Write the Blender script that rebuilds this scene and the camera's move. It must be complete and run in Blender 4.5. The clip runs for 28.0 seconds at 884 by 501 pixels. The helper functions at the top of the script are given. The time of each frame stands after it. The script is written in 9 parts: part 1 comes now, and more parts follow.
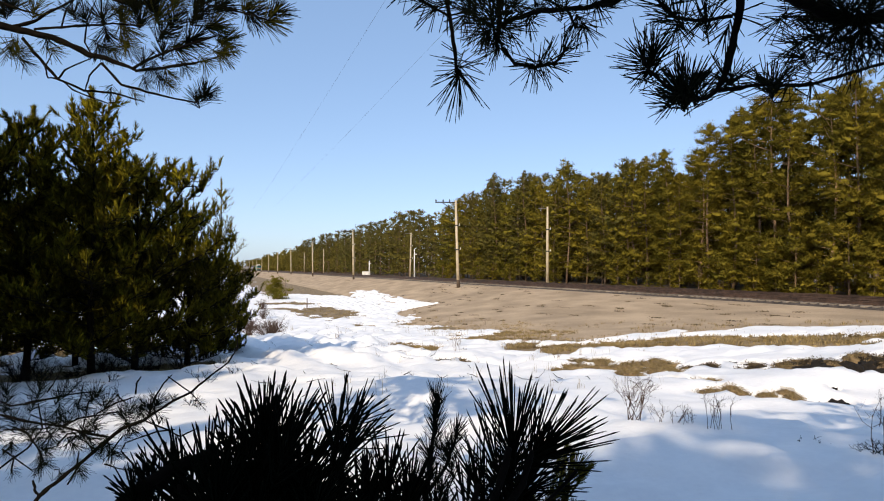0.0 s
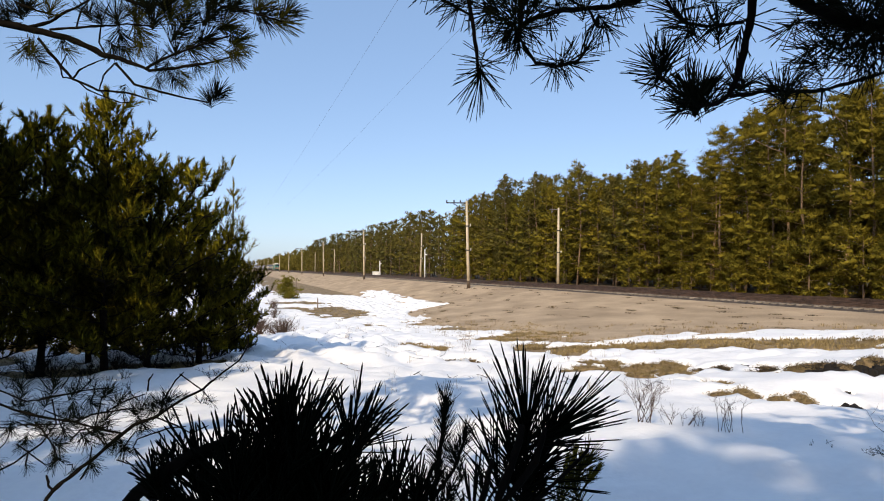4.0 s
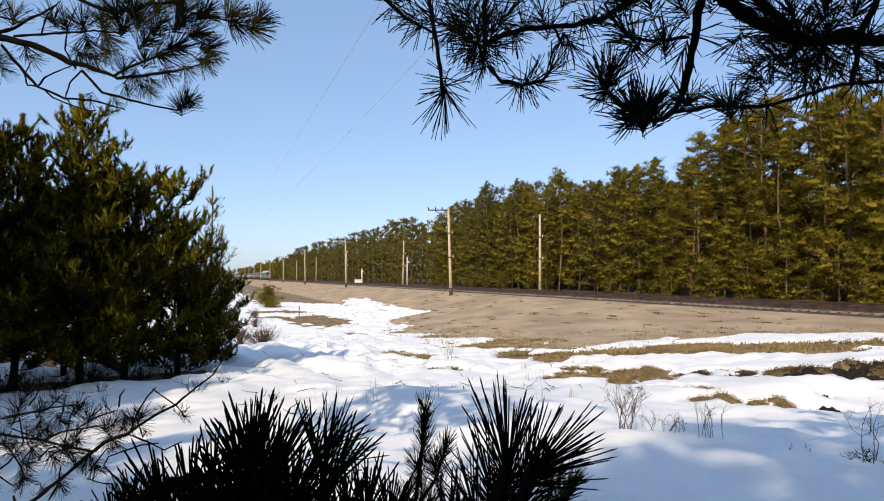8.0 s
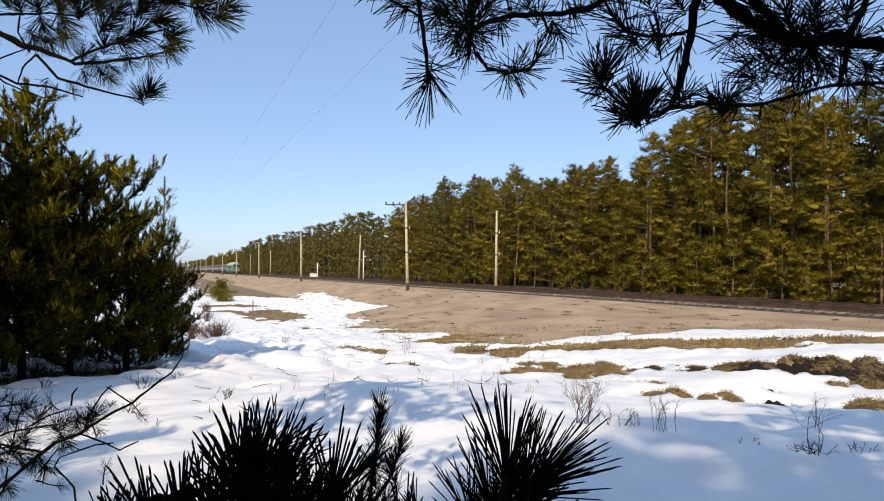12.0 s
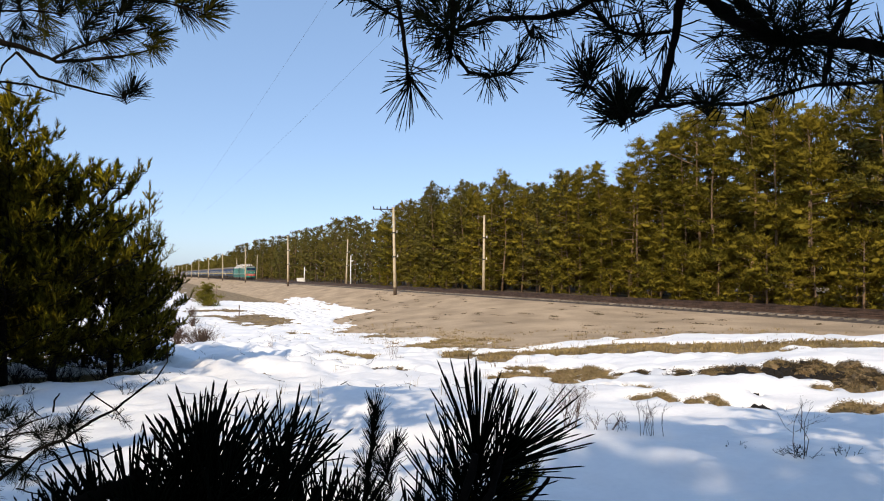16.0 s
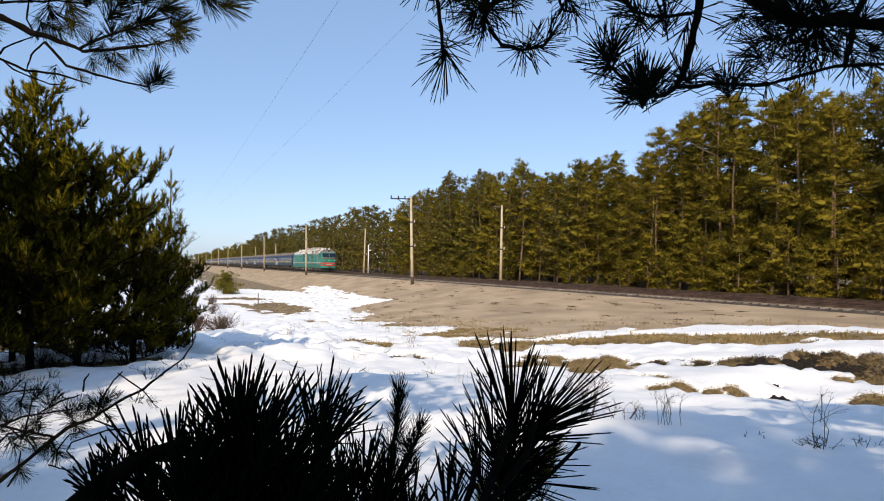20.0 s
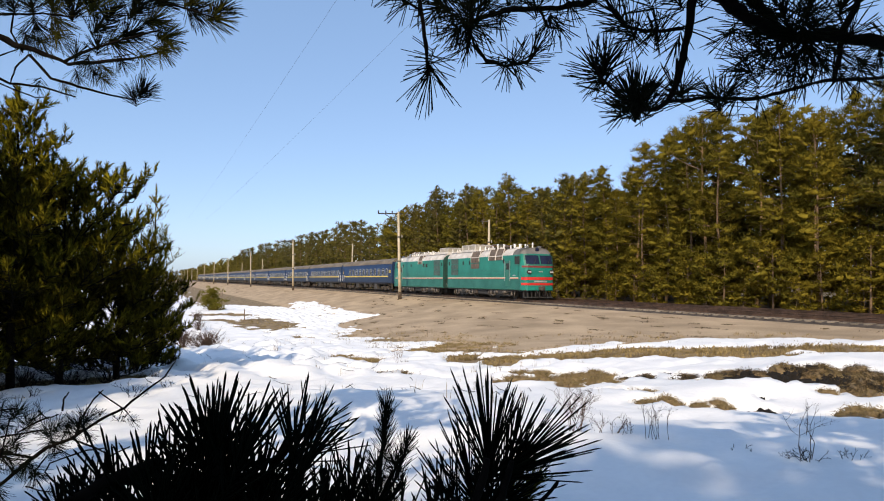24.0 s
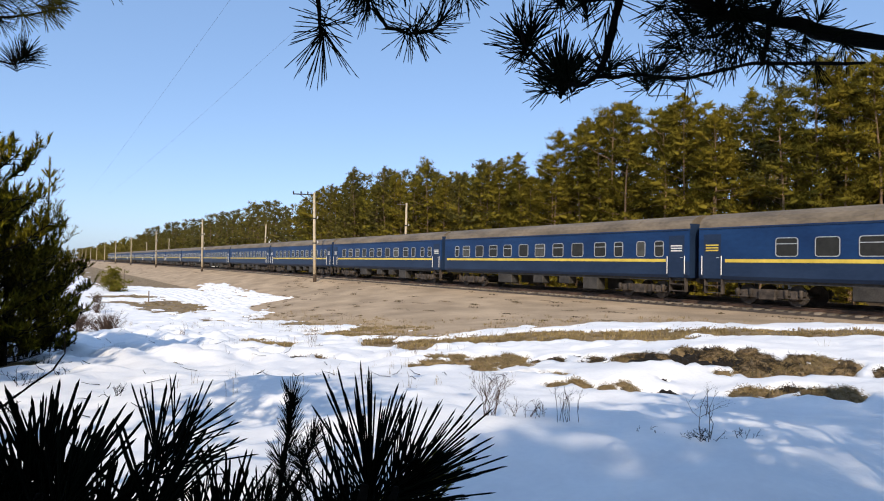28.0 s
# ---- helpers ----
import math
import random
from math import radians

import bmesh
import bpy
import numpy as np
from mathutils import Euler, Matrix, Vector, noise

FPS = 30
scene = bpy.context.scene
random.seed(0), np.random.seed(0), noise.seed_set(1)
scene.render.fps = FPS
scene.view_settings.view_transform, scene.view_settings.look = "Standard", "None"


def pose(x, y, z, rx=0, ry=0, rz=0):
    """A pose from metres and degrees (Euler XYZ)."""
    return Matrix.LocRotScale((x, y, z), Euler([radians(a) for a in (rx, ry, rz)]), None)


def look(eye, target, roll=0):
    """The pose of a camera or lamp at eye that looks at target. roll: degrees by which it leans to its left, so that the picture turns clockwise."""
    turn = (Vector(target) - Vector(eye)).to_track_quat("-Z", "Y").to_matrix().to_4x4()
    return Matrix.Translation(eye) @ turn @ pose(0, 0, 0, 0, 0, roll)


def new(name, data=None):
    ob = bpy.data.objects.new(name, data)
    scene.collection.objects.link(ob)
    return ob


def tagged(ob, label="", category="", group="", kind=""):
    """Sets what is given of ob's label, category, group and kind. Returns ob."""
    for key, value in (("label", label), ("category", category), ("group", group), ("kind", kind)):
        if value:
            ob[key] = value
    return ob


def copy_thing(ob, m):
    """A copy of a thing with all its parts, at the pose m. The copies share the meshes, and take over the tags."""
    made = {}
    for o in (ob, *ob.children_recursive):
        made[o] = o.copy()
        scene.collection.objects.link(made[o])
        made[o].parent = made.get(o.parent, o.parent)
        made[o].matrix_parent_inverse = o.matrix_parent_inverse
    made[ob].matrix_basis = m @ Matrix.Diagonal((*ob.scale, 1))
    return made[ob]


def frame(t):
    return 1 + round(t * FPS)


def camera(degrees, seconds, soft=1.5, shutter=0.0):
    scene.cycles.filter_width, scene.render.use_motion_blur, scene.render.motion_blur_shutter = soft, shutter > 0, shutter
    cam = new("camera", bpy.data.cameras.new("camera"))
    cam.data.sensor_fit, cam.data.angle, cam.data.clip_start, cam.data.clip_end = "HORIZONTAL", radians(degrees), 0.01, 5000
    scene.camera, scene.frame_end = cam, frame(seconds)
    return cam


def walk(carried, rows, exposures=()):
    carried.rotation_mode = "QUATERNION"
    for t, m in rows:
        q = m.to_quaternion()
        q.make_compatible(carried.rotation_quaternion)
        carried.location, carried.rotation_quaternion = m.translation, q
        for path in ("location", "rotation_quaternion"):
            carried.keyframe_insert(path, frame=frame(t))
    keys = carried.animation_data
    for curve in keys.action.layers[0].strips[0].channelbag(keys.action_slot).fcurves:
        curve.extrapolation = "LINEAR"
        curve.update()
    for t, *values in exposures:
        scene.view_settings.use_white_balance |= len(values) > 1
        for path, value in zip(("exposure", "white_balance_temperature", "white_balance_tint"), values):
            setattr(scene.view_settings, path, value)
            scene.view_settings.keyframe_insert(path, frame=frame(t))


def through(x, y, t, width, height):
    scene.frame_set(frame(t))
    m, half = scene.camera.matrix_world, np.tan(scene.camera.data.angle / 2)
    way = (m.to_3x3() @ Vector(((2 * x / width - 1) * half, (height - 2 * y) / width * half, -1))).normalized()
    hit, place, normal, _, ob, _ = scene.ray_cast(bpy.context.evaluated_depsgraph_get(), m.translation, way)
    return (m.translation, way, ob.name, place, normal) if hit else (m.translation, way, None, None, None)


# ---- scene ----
cam = camera(68.15, 28.0, soft=1.05)

# seconds, eye, a point ahead, roll: held freely, almost on the spot
PATH = [
    (0, (0.0000, 0.0000, 1.6500), (3.216, 9.465, 1.928), -0.01),
    (0.5, (0.0029, 0.0025, 1.6531), (3.149, 9.490, 1.959), -0.11),
    (1, (0.0052, 0.0059, 1.6513), (3.179, 9.485, 1.930), -0.12),
    (1.5, (0.0021, 0.0044, 1.6551), (3.100, 9.508, 1.947), 0.02),
    (2, (0.0003, 0.0065, 1.6576), (3.101, 9.509, 1.948), 0.14),
    (2.5, (-0.0014, -0.0016, 1.6573), (3.069, 9.510, 1.970), 0.20),
    (4.5, (0.0016, -0.0092, 1.6461), (3.074, 9.503, 1.927), 0.43),
    (5, (0.0066, -0.0064, 1.6489), (3.253, 9.447, 1.950), 0.22),
    (5.5, (0.0098, 0.0014, 1.6429), (3.343, 9.426, 1.915), 0.32),
    (6, (0.0152, 0.0107, 1.6402), (3.473, 9.391, 1.872), 0.42),
    (6.5, (0.0258, 0.0185, 1.6444), (3.577, 9.365, 1.838), 0.36),
    (7, (0.0288, 0.0209, 1.6476), (3.629, 9.348, 1.866), 0.53),
    (7.5, (0.0356, 0.0207, 1.6555), (3.640, 9.344, 1.946), -0.16),
    (8, (0.0289, 0.0097, 1.6624), (3.347, 9.435, 2.058), -0.14),
    (8.5, (0.0103, 0.0171, 1.6700), (3.221, 9.481, 2.033), -0.37),
    (9, (-0.0055, 0.0601, 1.6679), (3.697, 9.342, 2.032), -0.63),
    (9.5, (0.0048, 0.0655, 1.6687), (3.783, 9.317, 2.020), -0.21),
    (10, (0.0140, 0.0388, 1.6732), (3.891, 9.250, 2.032), 0.01),
    (10.5, (0.0090, 0.0312, 1.6752), (3.885, 9.241, 2.074), 0.22),
    (11, (0.0045, 0.0236, 1.6749), (3.807, 9.262, 2.118), 0.40),
    (11.5, (-0.0014, 0.0417, 1.6679), (3.900, 9.240, 2.084), 0.32),
    (12, (-0.0116, 0.0500, 1.6687), (3.926, 9.236, 1.989), 0.38),
    (12.5, (-0.0208, 0.0572, 1.6659), (3.963, 9.226, 1.917), 0.69),
    (14.5, (-0.0073, 0.0470, 1.6618), (3.972, 9.216, 1.960), 0.33),
    (15, (-0.0150, 0.0537, 1.6620), (3.992, 9.211, 1.974), 0.49),
    (15.5, (-0.0128, 0.0533, 1.6636), (4.032, 9.192, 2.016), 0.40),
    (16, (-0.0113, 0.0634, 1.6664), (4.100, 9.171, 2.059), 0.40),
    (16.5, (-0.0167, 0.0618, 1.6642), (4.127, 9.155, 2.052), 0.27),
    (17, (-0.0182, 0.0667, 1.6661), (4.119, 9.164, 2.018), 0.40),
    (17.5, (-0.0191, 0.0617, 1.6559), (4.043, 9.194, 1.968), 0.60),
    (18, (-0.0250, 0.0567, 1.6552), (3.934, 9.236, 1.920), 0.87),
    (18.5, (-0.0294, 0.0571, 1.6450), (3.920, 9.241, 1.899), 1.02),
    (19, (-0.0253, 0.0476, 1.6473), (3.882, 9.250, 1.882), 0.87),
    (19.5, (-0.0248, 0.0535, 1.6519), (3.900, 9.247, 1.913), 0.70),
    (20, (-0.0328, 0.0431, 1.6469), (3.839, 9.260, 1.881), 0.73),
    (20.5, (-0.0418, 0.0444, 1.6423), (3.827, 9.263, 1.858), 0.73),
    (21, (-0.0431, 0.0584, 1.6473), (3.910, 9.241, 1.867), 0.97),
    (21.5, (-0.0415, 0.0601, 1.6481), (3.967, 9.216, 1.958), 0.84),
    (23.5, (-0.0228, 0.0413, 1.6460), (3.987, 9.192, 2.085), 0.59),
    (24, (-0.0216, 0.0456, 1.6486), (4.020, 9.181, 2.109), 0.46),
    (24.5, (-0.0237, 0.0443, 1.6474), (3.983, 9.191, 2.172), 0.59),
    (25, (-0.0281, 0.0425, 1.6475), (4.006, 9.180, 2.139), 0.69),
    (25.5, (-0.0290, 0.0571, 1.6583), (4.292, 9.060, 2.179), 1.07),
    (26, (-0.0294, 0.0907, 1.6672), (4.635, 8.922, 2.167), 1.65),
    (26.5, (-0.0106, 0.0973, 1.6643), (5.157, 8.651, 2.016), 1.50),
    (27, (0.0019, 0.1072, 1.6683), (5.281, 8.597, 1.885), 1.25),
    (27.5, (0.0083, 0.1055, 1.6654), (5.199, 8.650, 1.875), 1.31),
    (28, (0.0044, 0.1376, 1.6691), (5.182, 8.690, 1.890), 1.15),
]
walk(cam, [(t, look(eye, target, roll)) for t, eye, target, roll in PATH], [(0, -0.16, 6850, 14), (25, -0.16, 6750, 14), (27, -0.20, 6550, 14), (28, -0.21, 6400, 14)])

# ---------------------------------------------------------------- light
SUN_AZIMUTH, SUN_ELEVATION = 218.0, 31.0      # clockwise from +y, degrees
SUN_WAY = Vector((math.sin(radians(SUN_AZIMUTH)) * math.cos(radians(SUN_ELEVATION)),
                  math.cos(radians(SUN_AZIMUTH)) * math.cos(radians(SUN_ELEVATION)), math.sin(radians(SUN_ELEVATION))))
world = bpy.data.worlds.new("sky")
scene.world = world
world.use_nodes = True
wn = world.node_tree.nodes
sky = wn.new("ShaderNodeTexSky")
sky.sky_type, sky.sun_disc = "NISHITA", False
sky.sun_elevation, sky.sun_rotation = radians(SUN_ELEVATION), radians(SUN_AZIMUTH)
sky.air_density, sky.dust_density, sky.ozone_density, sky.altitude = 0.8, 1.0, 1.3, 100
wn["Background"].inputs["Strength"].default_value = 0.215
haze = wn.new("ShaderNodeMix")       # thin even haze over the clear sky
haze.data_type = "RGBA"
haze.inputs[0].default_value = 0.50
haze.inputs[7].default_value = (1.46, 2.62, 4.42, 1)
world.node_tree.links.new(sky.outputs[0], haze.inputs[6])
world.node_tree.links.new(haze.outputs[2], wn["Background"].inputs[0])
sun_data = bpy.data.lights.new("sun", "SUN")
sun_data.energy, sun_data.angle, sun_data.color = 5.0, radians(0.55), (1.0, 0.87, 0.66)
sun = new("sun", sun_data)
sun.matrix_world = look(SUN_WAY * 100, (0, 0, 0))

# ---------------------------------------------------------------- materials


def mat(name, dark, light, rough=0.7, metal=0.0, scale=6.0, fine=60.0, bump=0.15, depth=0.02, spread=0.0, islands=False, stretch=(1, 1, 1), spec=0.5):
    """A surface that wanders between two colours at two scales, with fine relief. spread: change of value from piece to piece."""
    m = bpy.data.materials.new(name)
    m.use_nodes = True
    n, link = m.node_tree.nodes, m.node_tree.links.new
    b = n["Principled BSDF"]
    co, mp = n.new("ShaderNodeTexCoord"), n.new("ShaderNodeMapping")
    mp.inputs["Scale"].default_value = stretch
    link(co.outputs["Object"], mp.inputs["Vector"])
    big, small, add, ramp = n.new("ShaderNodeTexNoise"), n.new("ShaderNodeTexNoise"), n.new("ShaderNodeMath"), n.new("ShaderNodeMix")
    for node, s, d in ((big, scale, 4), (small, fine, 3)):
        node.inputs["Scale"].default_value, node.inputs["Detail"].default_value = s, d
        link(mp.outputs[0], node.inputs["Vector"])
    add.operation = "MULTIPLY_ADD"
    add.inputs[1].default_value, add.inputs[2].default_value = 0.45, -0.22
    link(small.outputs["Fac"], add.inputs[0])
    total = n.new("ShaderNodeMath")
    total.operation = "ADD"
    link(big.outputs["Fac"], total.inputs[0])
    link(add.outputs[0], total.inputs[1])
    curve = n.new("ShaderNodeMapRange")
    curve.inputs["From Min"].default_value, curve.inputs["From Max"].default_value = 0.3, 0.7
    link(total.outputs[0], curve.inputs["Value"])
    ramp.data_type = "RGBA"
    ramp.inputs[6].default_value, ramp.inputs[7].default_value = (*dark, 1), (*light, 1)
    link(curve.outputs[0], ramp.inputs[0])
    colour = ramp.outputs[2]
    if spread:
        hsv, rnd = n.new("ShaderNodeHueSaturation"), n.new("ShaderNodeNewGeometry" if islands else "ShaderNodeObjectInfo")
        val = n.new("ShaderNodeMapRange")
        val.inputs["To Min"].default_value, val.inputs["To Max"].default_value = 1 - spread, 1 + spread
        link(rnd.outputs["Random Per Island" if islands else "Random"], val.inputs["Value"])
        link(val.outputs[0], hsv.inputs["Value"])
        link(colour, hsv.inputs["Color"])
        colour = hsv.outputs[0]
    link(colour, b.inputs["Base Color"])
    b.inputs["Roughness"].default_value, b.inputs["Metallic"].default_value = rough, metal
    b.inputs["Specular IOR Level"].default_value = spec
    if bump:
        bp = n.new("ShaderNodeBump")
        bp.inputs["Strength"].default_value, bp.inputs["Distance"].default_value = bump, depth
        link(total.outputs[0], bp.inputs["Height"])
        link(bp.outputs[0], b.inputs["Normal"])
    return m


def leaf_mat(name, dark, light, rough=0.6, through=0.25, spread=0.35):
    """Needles: a little light goes through them; each clump has its own shade."""
    m = mat(name, dark, light, rough, scale=0.7, fine=5.0, bump=0, spread=spread, islands=True, spec=0.05)
    n, link = m.node_tree.nodes, m.node_tree.links.new
    b, t, mix = n["Principled BSDF"], n.new("ShaderNodeBsdfTranslucent"), n.new("ShaderNodeMixShader")
    link(b.inputs["Base Color"].links[0].from_socket, t.inputs["Color"])
    mix.inputs[0].default_value = through
    link(b.outputs[0], mix.inputs[1])
    link(t.outputs[0], mix.inputs[2])
    link(mix.outputs[0], n["Material Output"].inputs["Surface"])
    return m


def wood_leaf_mat(name, dark, light, cool_dark, cool_light, through=0.24):
    """Needles of the wood: mottled from bough to bough, some trees golden and some a cooler green."""
    m = leaf_mat(name, dark, light, 0.8, through, 0.10)
    n, link = m.node_tree.nodes, m.node_tree.links.new
    ramps = [q for q in n if q.bl_idname == "ShaderNodeMix"]
    warm = ramps[0]
    warm.inputs[6].default_value, warm.inputs[7].default_value = (*dark, 1), (*light, 1)
    cool, both, rnd, far = n.new("ShaderNodeMix"), n.new("ShaderNodeMix"), n.new("ShaderNodeObjectInfo"), n.new("ShaderNodeMapRange")
    cool.data_type = both.data_type = "RGBA"
    cool.inputs[6].default_value, cool.inputs[7].default_value = (*cool_dark, 1), (*cool_light, 1)
    link(warm.inputs[0].links[0].from_socket, cool.inputs[0])
    far.inputs["From Min"].default_value, far.inputs["From Max"].default_value = 0.25, 0.95
    link(rnd.outputs["Random"], far.inputs["Value"])
    link(far.outputs[0], both.inputs[0])
    target = warm.outputs[2].links[0].to_socket
    link(warm.outputs[2], both.inputs[6])
    link(cool.outputs[2], both.inputs[7])
    link(both.outputs[2], target)
    return m


SNOW = mat("snow", (0.83, 0.83, 0.83), (0.92, 0.915, 0.90), 0.65, scale=1.5, fine=14, bump=0.5, depth=0.03, spec=0.3)
SAND = mat("sandy_gravel", (0.285, 0.205, 0.122), (0.500, 0.368, 0.232), 0.9, scale=0.5, fine=16, bump=0.9, depth=0.05, stretch=(1, 0.6, 1))
BALLAST = mat("dirty_ballast", (0.024, 0.018, 0.014), (0.085, 0.065, 0.050), 0.95, scale=2.5, fine=22, bump=1.0, depth=0.06)
EARTH = mat("dry_turf", (0.125, 0.086, 0.044), (0.32, 0.228, 0.118), 0.95, scale=1.3, fine=16, bump=0.8, depth=0.05)
STRAW = mat("dry_grass", (0.125, 0.088, 0.036), (0.33, 0.245, 0.105), 0.85, scale=0.8, fine=6, bump=0, spread=0.35, islands=True)
BROWN_GRASS = mat("brown_grass", (0.020, 0.013, 0.006), (0.120, 0.082, 0.030), 0.9, scale=1.2, fine=8, bump=0, spread=0.4, islands=True)
FOREST_FLOOR = mat("needle_litter", (0.05, 0.035, 0.02), (0.12, 0.08, 0.045), 0.95, scale=0.8, fine=12, bump=0.6, depth=0.05)
CONCRETE = mat("pole_concrete", (0.36, 0.29, 0.19), (0.56, 0.47, 0.33), 0.85, scale=1.2, fine=25, bump=0.2, depth=0.01)
TARRED = mat("tarred_foot", (0.03, 0.02, 0.012), (0.10, 0.066, 0.04), 0.85, scale=4)
BLACK_PAINT = mat("black_paint", (0.012, 0.012, 0.012), (0.04, 0.037, 0.034), 0.7, scale=5)
WHITE_PAINT = mat("white_paint", (0.60, 0.59, 0.56), (0.80, 0.79, 0.76), 0.6, scale=5)
SLEEPER = mat("sleeper_concrete", (0.10, 0.082, 0.062), (0.27, 0.225, 0.17), 0.9, scale=3, fine=30, spread=0.4)
OLD_SLEEPER = mat("dark_sleeper", (0.03, 0.024, 0.018), (0.11, 0.088, 0.064), 0.9, scale=3, fine=30, spread=0.5)
RAIL_STEEL = mat("rusty_rail", (0.05, 0.03, 0.02), (0.15, 0.09, 0.06), 0.6, 0.4, scale=2, fine=20)
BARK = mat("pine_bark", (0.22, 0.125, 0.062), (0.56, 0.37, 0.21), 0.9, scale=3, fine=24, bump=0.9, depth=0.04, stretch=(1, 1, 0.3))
# near-black: the near boughs' shade put into the bark; dark twigs use it too
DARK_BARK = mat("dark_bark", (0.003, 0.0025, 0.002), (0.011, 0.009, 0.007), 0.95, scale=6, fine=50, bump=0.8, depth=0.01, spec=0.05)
# darker copy of pine_bark: the wood's shade is put into the colour
SHADED_BARK = mat("shaded_pine_bark", (0.08, 0.050, 0.030), (0.25, 0.165, 0.10), 0.9, scale=3, fine=24, bump=0.9, depth=0.04, stretch=(1, 1, 0.3))
NEEDLES = wood_leaf_mat("forest_needles", (0.135, 0.108, 0.013), (0.272, 0.210, 0.026), (0.096, 0.088, 0.013), (0.196, 0.170, 0.026))
# darker, bluer copy: distance haze and inner shade put into the colour
DIMMED_NEEDLES = wood_leaf_mat("dimmed_needles", (0.105, 0.090, 0.020), (0.195, 0.160, 0.036), (0.080, 0.077, 0.022), (0.150, 0.136, 0.038))
# near-black to golden patches: shade and sunlight put into the needles' colour
YOUNG_NEEDLES = leaf_mat("young_needles", (0.003, 0.004, 0.001), (0.270, 0.228, 0.014), rough=0.8, through=0.10, spread=0.55)
# needles of the near boughs, their deep shade put into the colour
SHADED_NEEDLES = leaf_mat("shaded_near_needles", (0.002, 0.003, 0.0015), (0.008, 0.010, 0.004), rough=1.0, through=0.05)
# lighter copy of them with sunlight put into the colour
SUNLIT_NEEDLES = leaf_mat("sunlit_near_needles", (0.004, 0.006, 0.002), (0.075, 0.070, 0.010), rough=0.9, through=0.1, spread=0.5)
TWIG = mat("dry_twig", (0.10, 0.065, 0.045), (0.22, 0.16, 0.12), 0.9, scale=8, fine=40)
GREEN = mat("green_loco_paint", (0.007, 0.150, 0.116), (0.012, 0.205, 0.160), 0.45, scale=0.9, fine=12, bump=0.05, spec=0.3)
GREEN_LOW = mat("dusty_green_paint", (0.020, 0.115, 0.098), (0.034, 0.165, 0.138), 0.6, scale=1.1, fine=10, bump=0.05, spec=0.2)
GREEN_DARK = mat("dark_green_trim", (0.010, 0.10, 0.075), (0.015, 0.15, 0.11), 0.5, scale=1.5, fine=12, bump=0.05)
ROOF_WHITE = mat("loco_roof_paint", (0.42, 0.38, 0.34), (0.66, 0.62, 0.57), 0.6, scale=1.2, fine=14, bump=0.1)
GRILLE = mat("louvre_paint", (0.085, 0.062, 0.045), (0.155, 0.115, 0.082), 0.65, scale=3, fine=20)
GREEN_GRILLE = mat("green_louvre_paint", (0.035, 0.066, 0.056), (0.075, 0.125, 0.106), 0.65, scale=3, fine=20)
RED = mat("red_paint", (0.42, 0.018, 0.015), (0.58, 0.035, 0.025), 0.45, scale=2, fine=14, bump=0.05)
DARK_RED = mat("dark_red_paint", (0.16, 0.02, 0.02), (0.24, 0.04, 0.035), 0.5, scale=2, fine=14, bump=0.05)
STRIPE = mat("cream_stripe", (0.62, 0.46, 0.32), (0.74, 0.62, 0.48), 0.5, scale=1.5, fine=10, bump=0.03)
BLUE = mat("blue_coach_paint", (0.006, 0.025, 0.084), (0.011, 0.043, 0.128), 0.5, scale=0.6, fine=7, bump=0.05, stretch=(1, 0.4, 1), spec=0.2)
BLUE_LOW = mat("dusty_blue_paint", (0.011, 0.024, 0.056), (0.020, 0.038, 0.080), 0.5, scale=0.8, fine=9, bump=0.05, stretch=(1, 0.4, 1), spec=0.2)
YELLOW = mat("yellow_stripe", (0.55, 0.40, 0.05), (0.72, 0.54, 0.08), 0.5, scale=1.2, fine=9, bump=0.03)
COACH_ROOF = mat("coach_roof_paint", (0.10, 0.078, 0.052), (0.23, 0.18, 0.122), 0.7, scale=0.9, fine=9, bump=0.1, stretch=(1, 0.4, 1))
ALUMINIUM = mat("window_aluminium", (0.38, 0.38, 0.37), (0.56, 0.56, 0.54), 0.4, 0.5, scale=5)
RUNNING_GEAR = mat("running_gear", (0.018, 0.014, 0.011), (0.085, 0.066, 0.052), 0.85, scale=3, fine=22, bump=0.3)
UNDERFRAME = mat("underframe_box", (0.018, 0.016, 0.014), (0.055, 0.050, 0.044), 0.8, scale=2, fine=16)
LOCO_GEAR = mat("loco_running_gear", (0.045, 0.038, 0.032), (0.18, 0.16, 0.14), 0.75, scale=3, fine=18, bump=0.3)
RUBBER = mat("gangway_rubber", (0.010, 0.010, 0.011), (0.028, 0.028, 0.030), 0.8, scale=5)
PORCELAIN = mat("insulator_porcelain", (0.70, 0.67, 0.62), (0.88, 0.86, 0.82), 0.3, scale=8)
STEEL = mat("galvanised_steel", (0.22, 0.21, 0.20), (0.38, 0.37, 0.35), 0.5, 0.6, scale=6)


def glass_mat(name, tint, rough):
    m = mat(name, tint, tuple(1.5 * c for c in tint), rough, scale=2, fine=6, bump=0, spec=0.15)
    return m


GLASS = glass_mat("window_glass", (0.022, 0.022, 0.020), 0.2)
CURTAIN = glass_mat("curtained_glass", (0.055, 0.055, 0.05), 0.2)
SCREEN = glass_mat("windscreen_glass", (0.012, 0.016, 0.035), 0.06)
LENS = glass_mat("lamp_lens", (0.35, 0.36, 0.36), 0.1)

# ---------------------------------------------------------------- shapes


